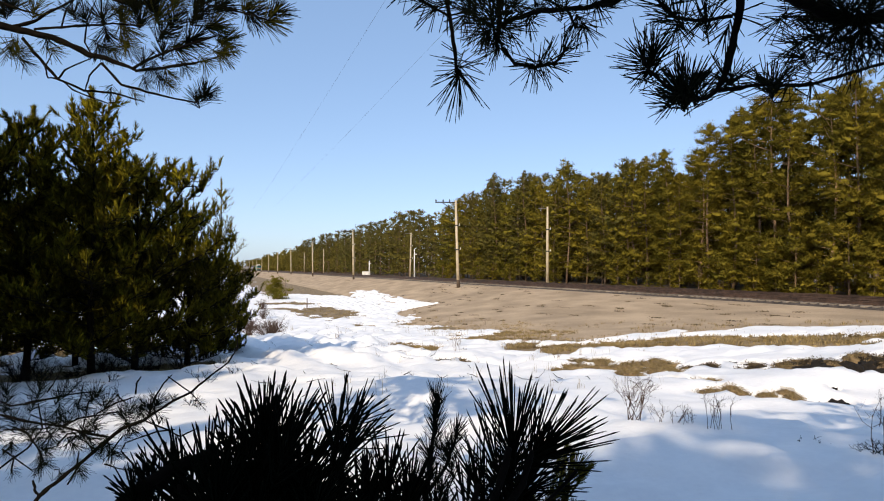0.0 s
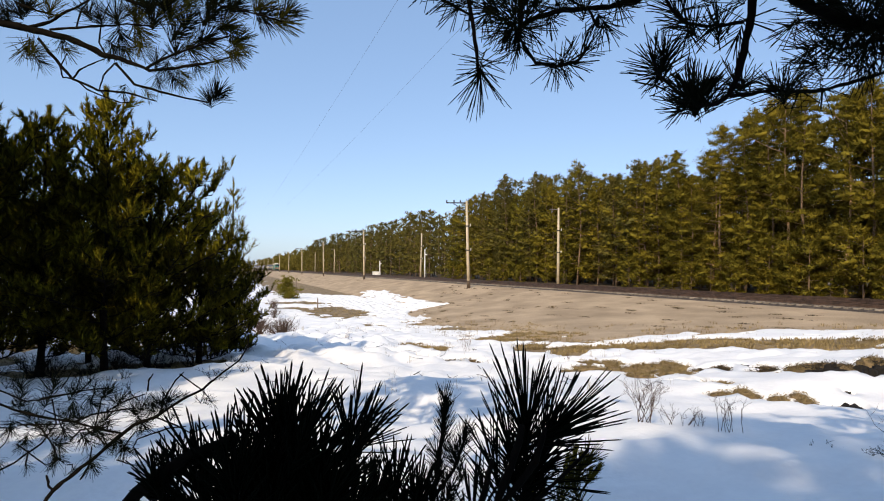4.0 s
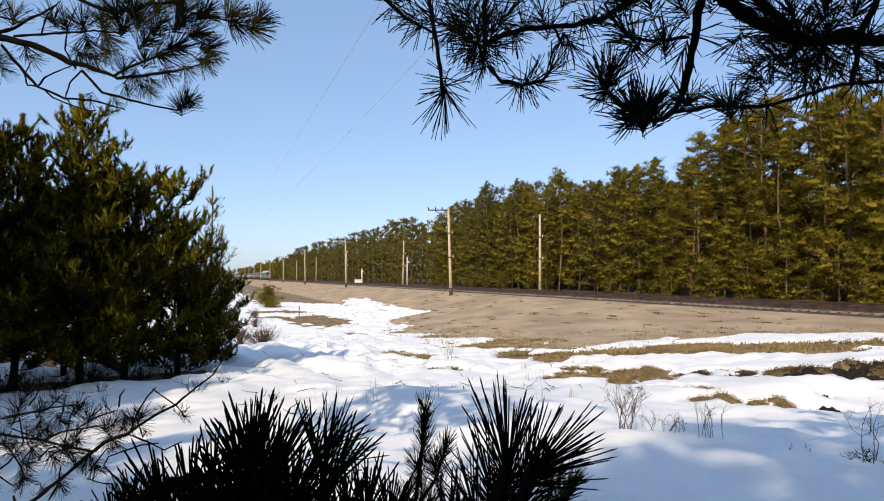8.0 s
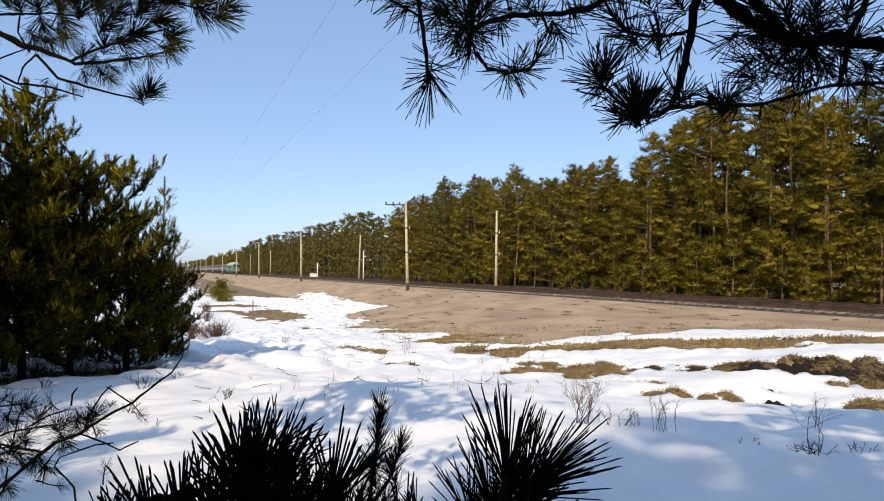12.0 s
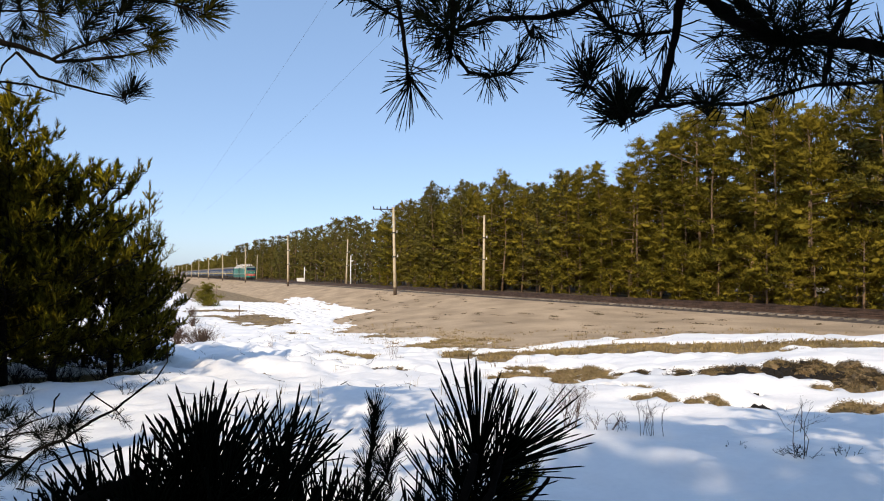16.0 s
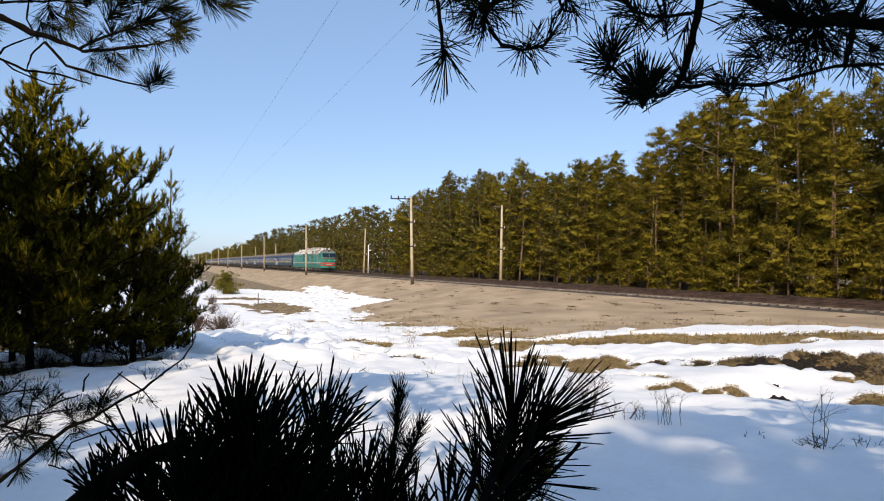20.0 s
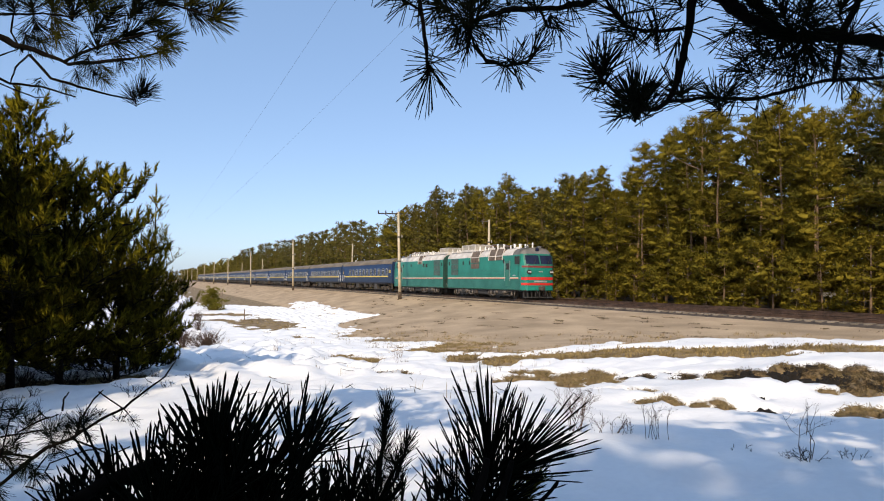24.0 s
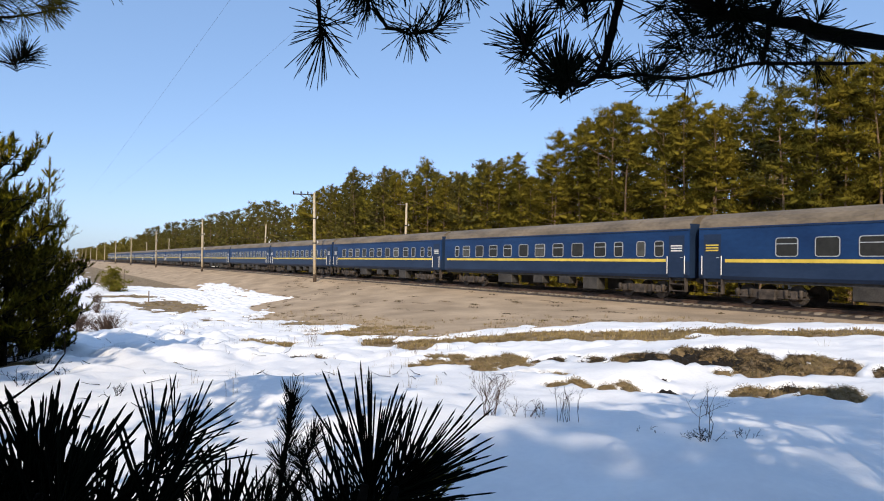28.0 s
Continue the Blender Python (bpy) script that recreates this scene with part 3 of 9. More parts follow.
def pole(x, y, base, height, lean, arm, label, group, r0=0.20, r1=0.12, foot=True):
    """A spun-concrete pole with a dark tarred foot and its ironwork."""
    ob = thing("line_pole", label, "pole", group, pose(x, y, base, 0, lean, 0))
    part("shaft", Geo().tube([(0, 0, -0.3), (0, 0, height * 0.5), (0, 0, height)], [r0, (r0 + r1) / 2, r1], 12), CONCRETE, ob, smooth=True)
    if foot:
        part("foot_band", Geo().tube([(0, 0, -0.2), (0, 0, 0.75)], [r0 + 0.012, r0 + 0.008], 12), TARRED, ob, "dark tarred foot", True)
    for z in (height * 0.42, height * 0.70):
        part("clamp", Geo().tube([(0, 0, z), (0, 0, z + 0.14)], r0 + 0.02, 10), BLACK_PAINT, ob)
        part("bracket", Geo().box(0.12, 0.42, -0.03, 0.03, z + 0.02, z + 0.09, 0.01), STEEL, ob)
        part("insulator", Geo().tube([(0.40, 0, z + 0.05), (0.40, 0, z + 0.34)], [0.05, 0.035], 8), PORCELAIN, ob, smooth=True)
    if arm:
        part("crossarm", Geo().box(-arm, 0.45, -0.05, 0.05, height - 0.30, height - 0.17, 0.012), BLACK_PAINT, ob)
        part("brace", Geo().tube([(-arm * 0.65, 0, height - 0.3), (0, 0, height - 1.35)], 0.045, 6), BLACK_PAINT, ob)
        for k in (0.30, 0.62, 0.97):
            part("insulator", Geo().tube([(-arm * k, 0, height - 0.19), (-arm * k, 0, height - 0.02), (-arm * k, 0, height + 0.12)], [0.06, 0.09, 0.04], 8), BLACK_PAINT, ob, smooth=True)
    else:
        part("bracket", Geo().tube([(-1.3, 0, height - 0.25), (0, 0, height - 0.20)], 0.03, 6), STEEL, ob)
    return ob


for k in range(12):
    y = 71.5 + 63.0 * k
    if k < 6:
        pole(26.3, y, -0.42, 10.05, (-1.8, -1.2, -1.3, -1.0, 0.4, 0)[k], 2.5, "weathered concrete line pole with dark foot and crossarm", "poles beside the near track")
    else:
        pole(26.3, y, -0.5, 9.8, 0, 0, "weathered concrete line pole beside the track", "poles beside the near track")
for k in range(6):
    pole(39.0, 73.6 + 62.6 * k, -0.35, 9.8, (0.4, 1.2, -0.5, 0.6, 0, 0)[k], 0, "pale concrete line pole before the pine wood", "poles beside the far track", foot=False)
# small posts between the tracks and the wood
for x, y, h, r in ((38.6, 131.6, 6.1, 0.13), (38.2, 173.5, 4.1, 0.16)):
    post = thing("signal_post", "slim white post beside the far track", "post", "", pose(x, y, -0.3))
    part("mast", Geo().tube([(0, 0, -0.2), (0, 0, h)], [r, r * 0.8], 8), WHITE_PAINT, post, smooth=True)
    part("plate", Geo().box(-0.06, 0.5, -0.05, 0.05, h * 0.80, h * 0.84, 0.01), WHITE_PAINT, post)
cabinet = thing("relay_cabinet", "low white relay box by the far track", "relay box", "", pose(39.5, 186.0, -0.3))
part("case", Geo().box(-0.6, 1.6, -0.5, 0.5, 0, 1.1, 0.05), WHITE_PAINT, cabinet)
part("lid", Geo().box(-0.66, 1.66, -0.56, 0.56, 1.1, 1.18, 0.03), WHITE_PAINT, cabinet)

# wires of a power line that runs beside the railway, high over the field
for x, z in ((4.45, 10.3), (6.9, 10.3)):
    line = [(x, y, z - 0.9 + 0.9 * ((y - 20) / 80.0) ** 2) for y in range(-60, 101, 8)]
    wire = tagged(new("overhead_wire", Geo().tube(line, 0.0032, 5).mesh("overhead_wire", BLACK_PAINT, True)), "thin dark power line wire high over the field", "wire", "overhead wires")

# ---------------------------------------------------------------- the train
NEAR_TRACK = 29.7


def wheelset(parent, y, r, gear):
    w = part("wheelset", Geo().tube([(-0.75, y, r), (0.75, y, r)], 0.09, 8), gear, parent)
    for x in (-0.80, 0.80):
        part("wheel", Geo().disc(x - 0.065, x + 0.065, y, r, r, r, 20), BLACK_PAINT if gear == LOCO_GEAR else gear, w, smooth=False)
        part("axle_box", Geo().box(x * 1.30 - 0.13, x * 1.30 + 0.13, y - 0.17, y + 0.17, r - 0.18, r + 0.18, 0.04), gear, w)
    return w


def bogie(parent, y, base, r, heavy):
    gear, frame_ = (LOCO_GEAR, BLACK_PAINT) if heavy else (RUNNING_GEAR, RUNNING_GEAR)
    b = new("bogie")
    b.parent = parent
    b.location = (0, y, 0)
    for x in ((-1.22, 1.22) if heavy else (-1.06, 1.06)):
        g = Geo()
        d = 0.10 if heavy else 0.08
        top = r + (0.06 if heavy else 0.22)
        outline = [(-base / 2 - 0.55, top - 0.02), (-base / 2 - 0.5, top - 0.20), (-base / 2 + 0.35, top - 0.22), (-base / 4, top - 0.42), (base / 4, top - 0.42),
                   (base / 2 - 0.35, top - 0.22), (base / 2 + 0.5, top - 0.20), (base / 2 + 0.55, top - 0.02), (base / 3, top + 0.04), (-base / 3, top + 0.04)]
        n = len(outline)
        g.add([(x + s * d, q, z) for s in (-1, 1) for q, z in outline], [(i, (i + 1) % n, n + (i + 1) % n, n + i) for i in range(n)] + [tuple(reversed(range(n))), tuple(range(n, 2 * n))])
        part("side_frame", g, frame_, b)
        for q in (-base / 2 - 0.34, -base / 2 + 0.34, base / 2 - 0.34, base / 2 + 0.34):
            part("spring", Geo().tube([(x * 1.10, q, r - 0.34 if heavy else r - 0.12), (x * 1.10, q, top + 0.06)], 0.10 if heavy else 0.085, 8), gear, b, smooth=True)
        part("bolster_spring", Geo().box(x * 1.12 - 0.12, x * 1.12 + 0.12, -0.42, 0.42, r - 0.22, top + 0.05, 0.04), frame_, b)
        part("brake_beam", Geo().tube([(x * 1.10, -base / 2 - 0.72, r - 0.1), (x * 1.10, base / 2 + 0.72, r - 0.1)], 0.035, 6), frame_, b)
        if heavy:
            for q in (-0.95, 0.55):
                part("brake_cylinder", Geo().tube([(x * 1.14, q, r - 0.02), (x * 1.14, q + 0.42, r - 0.02)], 0.13, 9), gear, b, smooth=True)
            for q in (-1, 1):
                part("sand_pipe", Geo().tube([(x * 1.10, q * (base / 2 + 0.95), r + 0.15), (x * 1.10, q * (base / 2 + 0.78), r - 0.35), (x * 0.9, q * (base / 2 + 0.66), 0.10)], 0.032, 6), gear, b, smooth=True)
                part("leaf_spring", Geo().tube([(x * 1.12, q * base / 2 - 0.5, r - 0.24), (x * 1.12, q * base / 2, r - 0.36), (x * 1.12, q * base / 2 + 0.5, r - 0.24)], [0.03, 0.06, 0.03], 6), gear, b, smooth=True)
                part("damper", Geo().tube([(x * 1.13, q * 0.62, r - 0.25), (x * 1.13, q * 0.30, r + 0.22)], 0.05, 7), gear, b, smooth=True)
    for s in (-1, 1):
        wheelset(b, s * base / 2, r, gear)
    return b


def louvre(parent, x, y0, y1, z0, z1, slats, rows, paint):
    """A louvred opening in a side wall: a frame with slats set in it."""
    sx = 1 if x > 0 else -1
    fr = Geo()
    for a, b, c, d in ((y0, y1, z0, z0 + 0.05), (y0, y1, z1 - 0.05, z1), (y0, y0 + 0.05, z0, z1), (y1 - 0.05, y1, z0, z1)):
        fr.box(x - 0.02, x + 0.03 * sx if sx > 0 else x + 0.02, a, b, c, d) if sx > 0 else fr.box(x - 0.03, x + 0.02, a, b, c, d)
    ob = part("louvre", fr, paint, parent, "brown louvred air intake" if paint is GRILLE else "grey-green louvred air intake")
    back = Geo().box(min(x - 0.01 * sx, x + 0.006 * sx), max(x - 0.01 * sx, x + 0.006 * sx), y0, y1, z0, z1)
    part("backing", back, paint, ob)
    for k in range(slats):
        z = z0 + (z1 - z0) * (k + 0.5) / slats
        h = (z1 - z0) / slats * 0.38
        v = [(x + sx * 0.005, y0, z + h), (x + sx * 0.005, y1, z + h), (x + sx * 0.035, y1, z - h), (x + sx * 0.035, y0, z - h),
             (x - sx * 0.010, y0, z + h - 0.01), (x - sx * 0.010, y1, z + h - 0.01), (x + sx * 0.020, y1, z - h - 0.01), (x + sx * 0.020, y0, z - h - 0.01)]
        part("slat", Geo().add(v, [(0, 1, 2, 3), (7, 6, 5, 4), (0, 4, 5, 1), (1, 5, 6, 2), (2, 6, 7, 3), (3, 7, 4, 0)]), paint, ob)
    for k in range(1, rows):
        z = z0 + (z1 - z0) * k / rows
        part("rail_bar", Geo().box(min(x, x + 0.045 * sx), max(x, x + 0.045 * sx), y0, y1, z - 0.03, z + 0.03), GREEN_DARK, ob)
    return ob


def insulator(parent, x, y, z, h, r=0.075):
    pts, rad = [], []
    for k in range(5):
        pts += [(x, y, z + h * k / 5), (x, y, z + h * (k + 0.5) / 5)]
        rad += [r, r * 0.55]
    part("roof_insulator", Geo().tube(pts, rad, 8), PORCELAIN, parent, "white porcelain insulator", True)


def cab_depth(x, z):
    """How far the cab's front stands from the coupling plane of the section."""
    lean = np.interp(z, [0.8, 2.4, 2.86, 3.86, 4.2, 4.45], [0, 0.02, 0.0, -0.36, -0.62, -1.3])
    return 16.18 + lean - 0.10 * (abs(x) / 1.2) ** 2 - 0.45 * max(0.0, (abs(x) - 1.2) / 0.38) ** 2


def cab_patch(x0, x1, z0, z1, proud, d, nx=8, nz=3, thick=0.03):
    """A panel that follows the cab's front."""
    g = Geo()
    xs, zs = [x0 + (x1 - x0) * i / nx for i in range(nx + 1)], [z0 + (z1 - z0) * i / nz for i in range(nz + 1)]
    top = [(x, d * (cab_depth(x, z) + proud), z) for z in zs for x in xs]
    low = [(x, d * (cab_depth(x, z) + proud - thick), z) for z in zs for x in xs]
    n, m = nx + 1, len(top)
    quads = [(j * n + i, j * n + i + 1, (j + 1) * n + i + 1, (j + 1) * n + i) for j in range(nz) for i in range(nx)]
    rim = [j for j in range(nx)] + [nx + j * n for j in range(nz)] + [nz * n + nx - j for j in range(nx)] + [(nz - j) * n for j in range(nz)]
    sides = [(rim[k], rim[(k + 1) % len(rim)], m + rim[(k + 1) % len(rim)], m + rim[k]) for k in range(len(rim))]
    return g.add(top + low, quads + sides)


def loco_section(d, label, side):
    """One section of the twin electric engine. Its coupling plane to the other section is y = 0 and its cab lies towards d * y.
    side: what the side towards the field carries."""
    sec = thing("electric_locomotive", label, "locomotive", "engine sections")

    def span(a, b):
        return (min(d * a, d * b), max(d * a, d * b))

    wall = [(-1.50, 0.80), (-1.58, 0.95), (-1.58, 3.72), (-1.545, 3.80), (1.545, 3.80), (1.58, 3.72), (1.58, 0.95), (1.50, 0.80)]
    part("body", Geo().prism(wall, *span(side["end"], 15.25)), GREEN, sec, "green painted body")
    roof = [(-1.56, 3.78), (-1.50, 3.98), (-1.36, 4.18), (-1.10, 4.33), (-0.6, 4.42), (0, 4.45), (0.6, 4.42), (1.10, 4.33), (1.36, 4.18), (1.50, 3.98), (1.56, 3.78)]
    part("roof", Geo().prism(roof, *span(side["end"] - 0.02, 14.2)), ROOF_WHITE, sec, "dusty white roof")
    part("cab_roof", Geo().prism([(x * 0.985, z - 0.03) for x, z in roof], *span(14.2, 15.35)), CAB_ROOF, sec, "grey cab roof")
    # the cab's front, lofted from the sill to the roof
    g, cols = Geo(), [-1.58, -1.50, -1.40, -1.2, -0.8, -0.4, 0, 0.4, 0.8, 1.2, 1.40, 1.50, 1.58]
    levels = [0.80, 1.2, 1.9, 2.4, 2.86, 3.4, 3.86, 4.05, 4.2, 4.32, 4.42]
    rows = []
    for z in levels:
        w = np.interp(z, [3.72, 3.98, 4.18, 4.33, 4.42], [1.0, 0.955, 0.87, 0.70, 0.38])
        rows.append([(x * w, d * 15.2, z) for x in cols[:1]] + [(x * w, d * cab_depth(x, z), z) for x in cols] + [(x * w, d * 15.2, z) for x in cols[-1:]])
    n = len(rows[0])
    for name, mt, words, lv in (("cab_front", GREEN, "green cab front with rounded corners", rows[:7]), ("cab_visor", CAB_ROOF, "grey curved roof edge over the windscreen", rows[6:])):
        g = Geo().add([p for r in lv for p in r], [(j * n + i, j * n + i + 1, (j + 1) * n + i + 1, (j + 1) * n + i) for j in range(len(lv) - 1) for i in range(n - 1)])
        g.f += [tuple(range(n)), tuple(len(g.v) - n + i for i in reversed(range(n)))]
        part(name, g, mt, sec, words)
    for x0, x1 in ((-1.30, -0.06), (0.06, 1.30)):
        pane = part("windscreen", cab_patch(x0, x1, 2.98, 3.74, 0.02, d), SCREEN, sec, "dark windscreen pane")
        for a, b, c, e in ((x0 - 0.06, x1 + 0.06, 2.92, 2.99), (x0 - 0.06, x1 + 0.06, 3.73, 3.80), (x0 - 0.06, x0, 2.98, 3.74), (x1, x1 + 0.06, 2.98, 3.74)):
            part("window_frame", cab_patch(a, b, c, e, 0.035, d, 6, 2), GREEN_DARK, pane)
        part("wiper", Geo().tube([((x0 + x1) / 2, d * (cab_depth(0.7, 2.95) + 0.06), 2.93), ((x0 + x1) / 2 + 0.35, d * (cab_depth(0.7, 3.4) + 0.05), 3.42)], 0.012, 5), BLACK_PAINT, pane)
    part("front_band", cab_patch(-1.53, 1.53, 2.70, 2.86, 0.012, d, 44), DARK_RED, sec, "dark red band under the windscreen")
    part("front_band", cab_patch(-1.56, 1.56, 1.66, 1.90, 0.014, d, 48), RED, sec, "bright red band")
    part("front_band", cab_patch(-1.56, 1.56, 1.22, 1.42, 0.014, d, 48), RED, sec, "bright red band")
    part("number_board", cab_patch(-0.62, 0.62, 1.47, 1.61, 0.02, d, 4, 1), ALUMINIUM, sec, "plain grey board")
    for x in (-0.14, 0.0, 0.14):
        part("emblem_bar", cab_patch(x - 0.05, x + 0.05, 2.31, 2.42, 0.02, d, 2, 1), ALUMINIUM, sec)
    for x in (-1.08, 1.08):
        yy = d * cab_depth(x, 2.33)
        lamp = part("headlight", Geo().tube([(x, yy - d * 0.05, 2.33), (x, yy + d * 0.10, 2.33)], [0.20, 0.18], 14), BLACK_PAINT, sec, smooth=False)
        for q in (-0.085, 0.085):
            part("lens", Geo().tube([(x + q, yy + d * 0.09, 2.33), (x + q, yy + d * 0.125, 2.33)], [0.075, 0.065], 12), LENS, lamp)
        part("handrail", Geo().tube([(x * 1.32, d * 15.75, 1.0), (x * 1.36, d * 15.80, 1.75)], 0.018, 6), ALUMINIUM, sec)
    lampbox = part("top_light", Geo().box(-0.28, 0.28, *span(15.0, 15.62), 4.02, 4.42, 0.06), CAB_ROOF, sec, "roof headlight in its box")
    part("lens", Geo().tube([(0, d * 15.60, 4.23), (0, d * 15.66, 4.23)], 0.14, 16), SCREEN, lampbox)
    part("lamp_ring", Geo().tube([(0, d * 15.58, 4.23), (0, d * 15.64, 4.23)], 0.215, 16), BLACK_PAINT, lampbox)
    for x in (-0.62, 0.62):
        part("horn", Geo().tube([(x, d * 14.6, 4.50), (x, d * 15.15, 4.50)], [0.04, 0.09], 8), STEEL, sec)
    # pilot, coupler and hoses
    plough = Geo()
    for k in range(9):
        x = -1.3 + 2.6 * k / 8
        y = 16.0 - 0.35 * abs(x) / 1.3
        plough.box(x - 0.05, x + 0.05, *span(y - 0.05, y + 0.03), 0.22, 0.85, 0.01)
    plough.box(-1.38, 1.38, *span(15.55, 15.95), 0.14, 0.26, 0.02)
    plough.box(-1.38, 1.38, *span(15.4, 16.0), 0.72, 0.86, 0.02)
    part("plough", plough, BLACK_PAINT, sec, "black snow plough of steel bars")
    part("coupler", Geo().box(-0.20, 0.20, *span(15.7, 16.62), 0.82, 1.12, 0.05).box(-0.26, 0.16, *span(16.42, 16.7), 0.78, 1.16, 0.05), RUNNING_GEAR, sec)
    for x in (-0.45, 0.42):
        part("hose", Geo().tube([(x, d * 16.1, 0.95), (x, d * 16.35, 0.7), (x * 0.8, d * 16.4, 0.45)], 0.03, 6), BLACK_PAINT, sec, smooth=True)
    # sides: stripe, ribs, windows, doors, louvres
    for sx in (-1, 1):
        x = 1.58 * sx

        def plate(a, b, z0, z1, t=0.012):
            return Geo().box(min(x - 0.004 * sx, x + t * sx), max(x - 0.004 * sx, x + t * sx), *span(a, b), z0, z1)

        for a, b in ((side["end"] + 0.02, side["door"][0] - 0.06), (side["door"][1] + 0.06, 15.2)):
            part("stripe", plate(a, b, 1.79, 1.88), STRIPE, sec, "cream line along the side")
            part("stripe", plate(a, b, 1.755, 1.785), RED, sec, "thin red line under the cream one")
        part("lower_panel", plate(side["end"] + 0.02, 15.5, 0.92, 1.75, 0.006), GREEN_LOW, sec, "dusty dull green lower side")
        part("sill", plate(side["end"] + 0.02, 15.5, 0.86, 0.92, 0.03), GREEN_DARK, sec)
        for k in range(5):
            part("rib", plate(3.55, side["door"][0] - 0.15, 2.0 + 0.13 * k, 2.02 + 0.13 * k, 0.014), GREEN_DARK, sec)
        for y0, y1, z0, z1, slats, rows_ in side["louvres"]:
            top = min(z1, 3.74)
            louvre(sec, x, *span(y0, y1), z0, top, slats, rows_, GRILLE if z1 > 3.75 else GREEN_GRILLE)
            if z1 > 3.9:
                hood = Geo()
                a, b = span(y0, y1)
                hood.add([(x + 0.02 * sx, a, 3.78), (x + 0.02 * sx, b, 3.78), (x - 0.22 * sx, b, z1), (x - 0.22 * sx, a, z1), (x - 0.5 * sx, a, 3.78), (x - 0.5 * sx, b, 3.78), (x - 0.5 * sx, b, z1), (x - 0.5 * sx, a, z1)],
                         [(0, 1, 2, 3), (0, 3, 7, 4), (1, 5, 6, 2), (3, 2, 6, 7), (4, 5, 1, 0), (4, 7, 6, 5)])
                rl = part("roof_louvre", hood, GRILLE, sec, "brown louvred hood on the roof's edge")
                for q in (a, b):
                    part("hood_post", Geo().tube([(x + 0.03 * sx, q, 3.40), (x + 0.03 * sx, q, 3.78), (x - 0.21 * sx, q, z1 + 0.01)], 0.032, 5), ROOF_WHITE, rl)
                part("hood_rail", Geo().box(min(x, x + 0.05 * sx), max(x, x + 0.05 * sx), a, b, 3.73, 3.80), ROOF_WHITE, rl)
        for yc in side["rounds"]:
            w = part("porthole", Geo().disc(min(x, x + 0.022 * sx), max(x, x + 0.022 * sx), d * yc, 3.30, 0.17, 0.24, 16), GREEN_DARK, sec)
            part("pane", Geo().disc(min(x, x + 0.028 * sx), max(x, x + 0.028 * sx), d * yc, 3.30, 0.125, 0.19, 16), GLASS, w)
        for y0, y1, z0, z1 in side["windows"]:
            w = part("side_window", Geo().ring(*span(y0, y1), z0, z1, 0.05, 0.08, x, x + 0.03 * sx), GREEN_DARK, sec)
            part("pane", Geo().box(min(x, x + 0.014 * sx), max(x, x + 0.014 * sx), *span(y0 + 0.02, y1 - 0.02), z0 + 0.02, z1 - 0.02), GLASS, w)
        a, b = side["door"]
        door = part("cab_door", plate(a, b, 1.12, 3.30, 0.010), GREEN_DARK, sec, "dark recessed cab door")
        part("door_pane", plate(a + 0.14, b - 0.14, 2.55, 3.1, 0.016), GLASS, door)
        for q in (a - 0.05, b + 0.05):
            part("handrail", Geo().tube([(x + 0.05 * sx, d * q, 1.55), (x + 0.05 * sx, d * q, 3.3)], 0.015, 6), ALUMINIUM, door, "bright handrail")
        for z in (0.35, 0.62):
            part("step", Geo().box(min(x, x - 0.25 * sx), max(x, x - 0.25 * sx), *span(a, b), z, z + 0.04), RUNNING_GEAR, door)
        part("plate_bar", plate(14.25, 14.75, 2.02, 2.09), ALUMINIUM, sec)
    # roof gear
    for a, b, z0, z1 in side["boxes"]:
        tall = z1 - z0 > 0.4
        box = part("cooler_box", Geo().box(-0.92, 0.92, *span(a + 0.03, b - 0.03), z0, z1, 0.04), MESH_GREY if tall else ROOF_WHITE, sec, "cooler box with pale wire mesh" if tall else "pale roof box")
        part("base", Geo().box(-1.06, 1.06, *span(a - 0.06, b + 0.06), z0 - 0.12, z0 + 0.14, 0.03), ROOF_WHITE, box)
        for q in (a + 0.04, (a + b) / 2, b - 0.04):
            for sx in (-1, 1):
                part("rib", Geo().box(min(0.915 * sx, 0.965 * sx), max(0.915 * sx, 0.965 * sx), *span(q - 0.045, q + 0.045), z0 + 0.10, z1), ROOF_WHITE, box)
        part("cover", Geo().box(-0.97, 0.97, *span(a, b), z1 - 0.03, z1 + 0.04, 0.015), ROOF_WHITE, box)
    for k, q in enumerate(side["insulators"]):
        for x in (-0.78, -0.2, 0.50):
            h = (0.52, 0.36, 0.44, 0.62)[(k + (x > 0)) % 4]
            insulator(sec, x + 0.22 * math.sin(q * 7), d * (q + 0.1 * math.sin(q * 3 + x)), 4.36, h, 0.06 + 0.025 * (k % 3))
        if k % 2:
            part("roof_fitting", Geo().box(-1.0, -0.62, *span(q + 0.25, q + 0.62), 4.32, 4.52 + 0.06 * (k % 3), 0.03), ROOF_WHITE, sec, "pale grey roof box")
    part("busbar", Geo().tube([(0.5, d * q, 4.80 + 0.05 * math.sin(q * 3)) for q in side["insulators"]], 0.015, 5), STEEL, sec)
    for sx in (-1, 1):
        part("roof_walkway", Geo().box(min(1.02 * sx, 1.14 * sx), max(1.02 * sx, 1.14 * sx), *span(side["end"] + 0.1, 13.8), 4.36, 4.40), STEEL, sec)
    # folded current collector
    a = side["collector"]
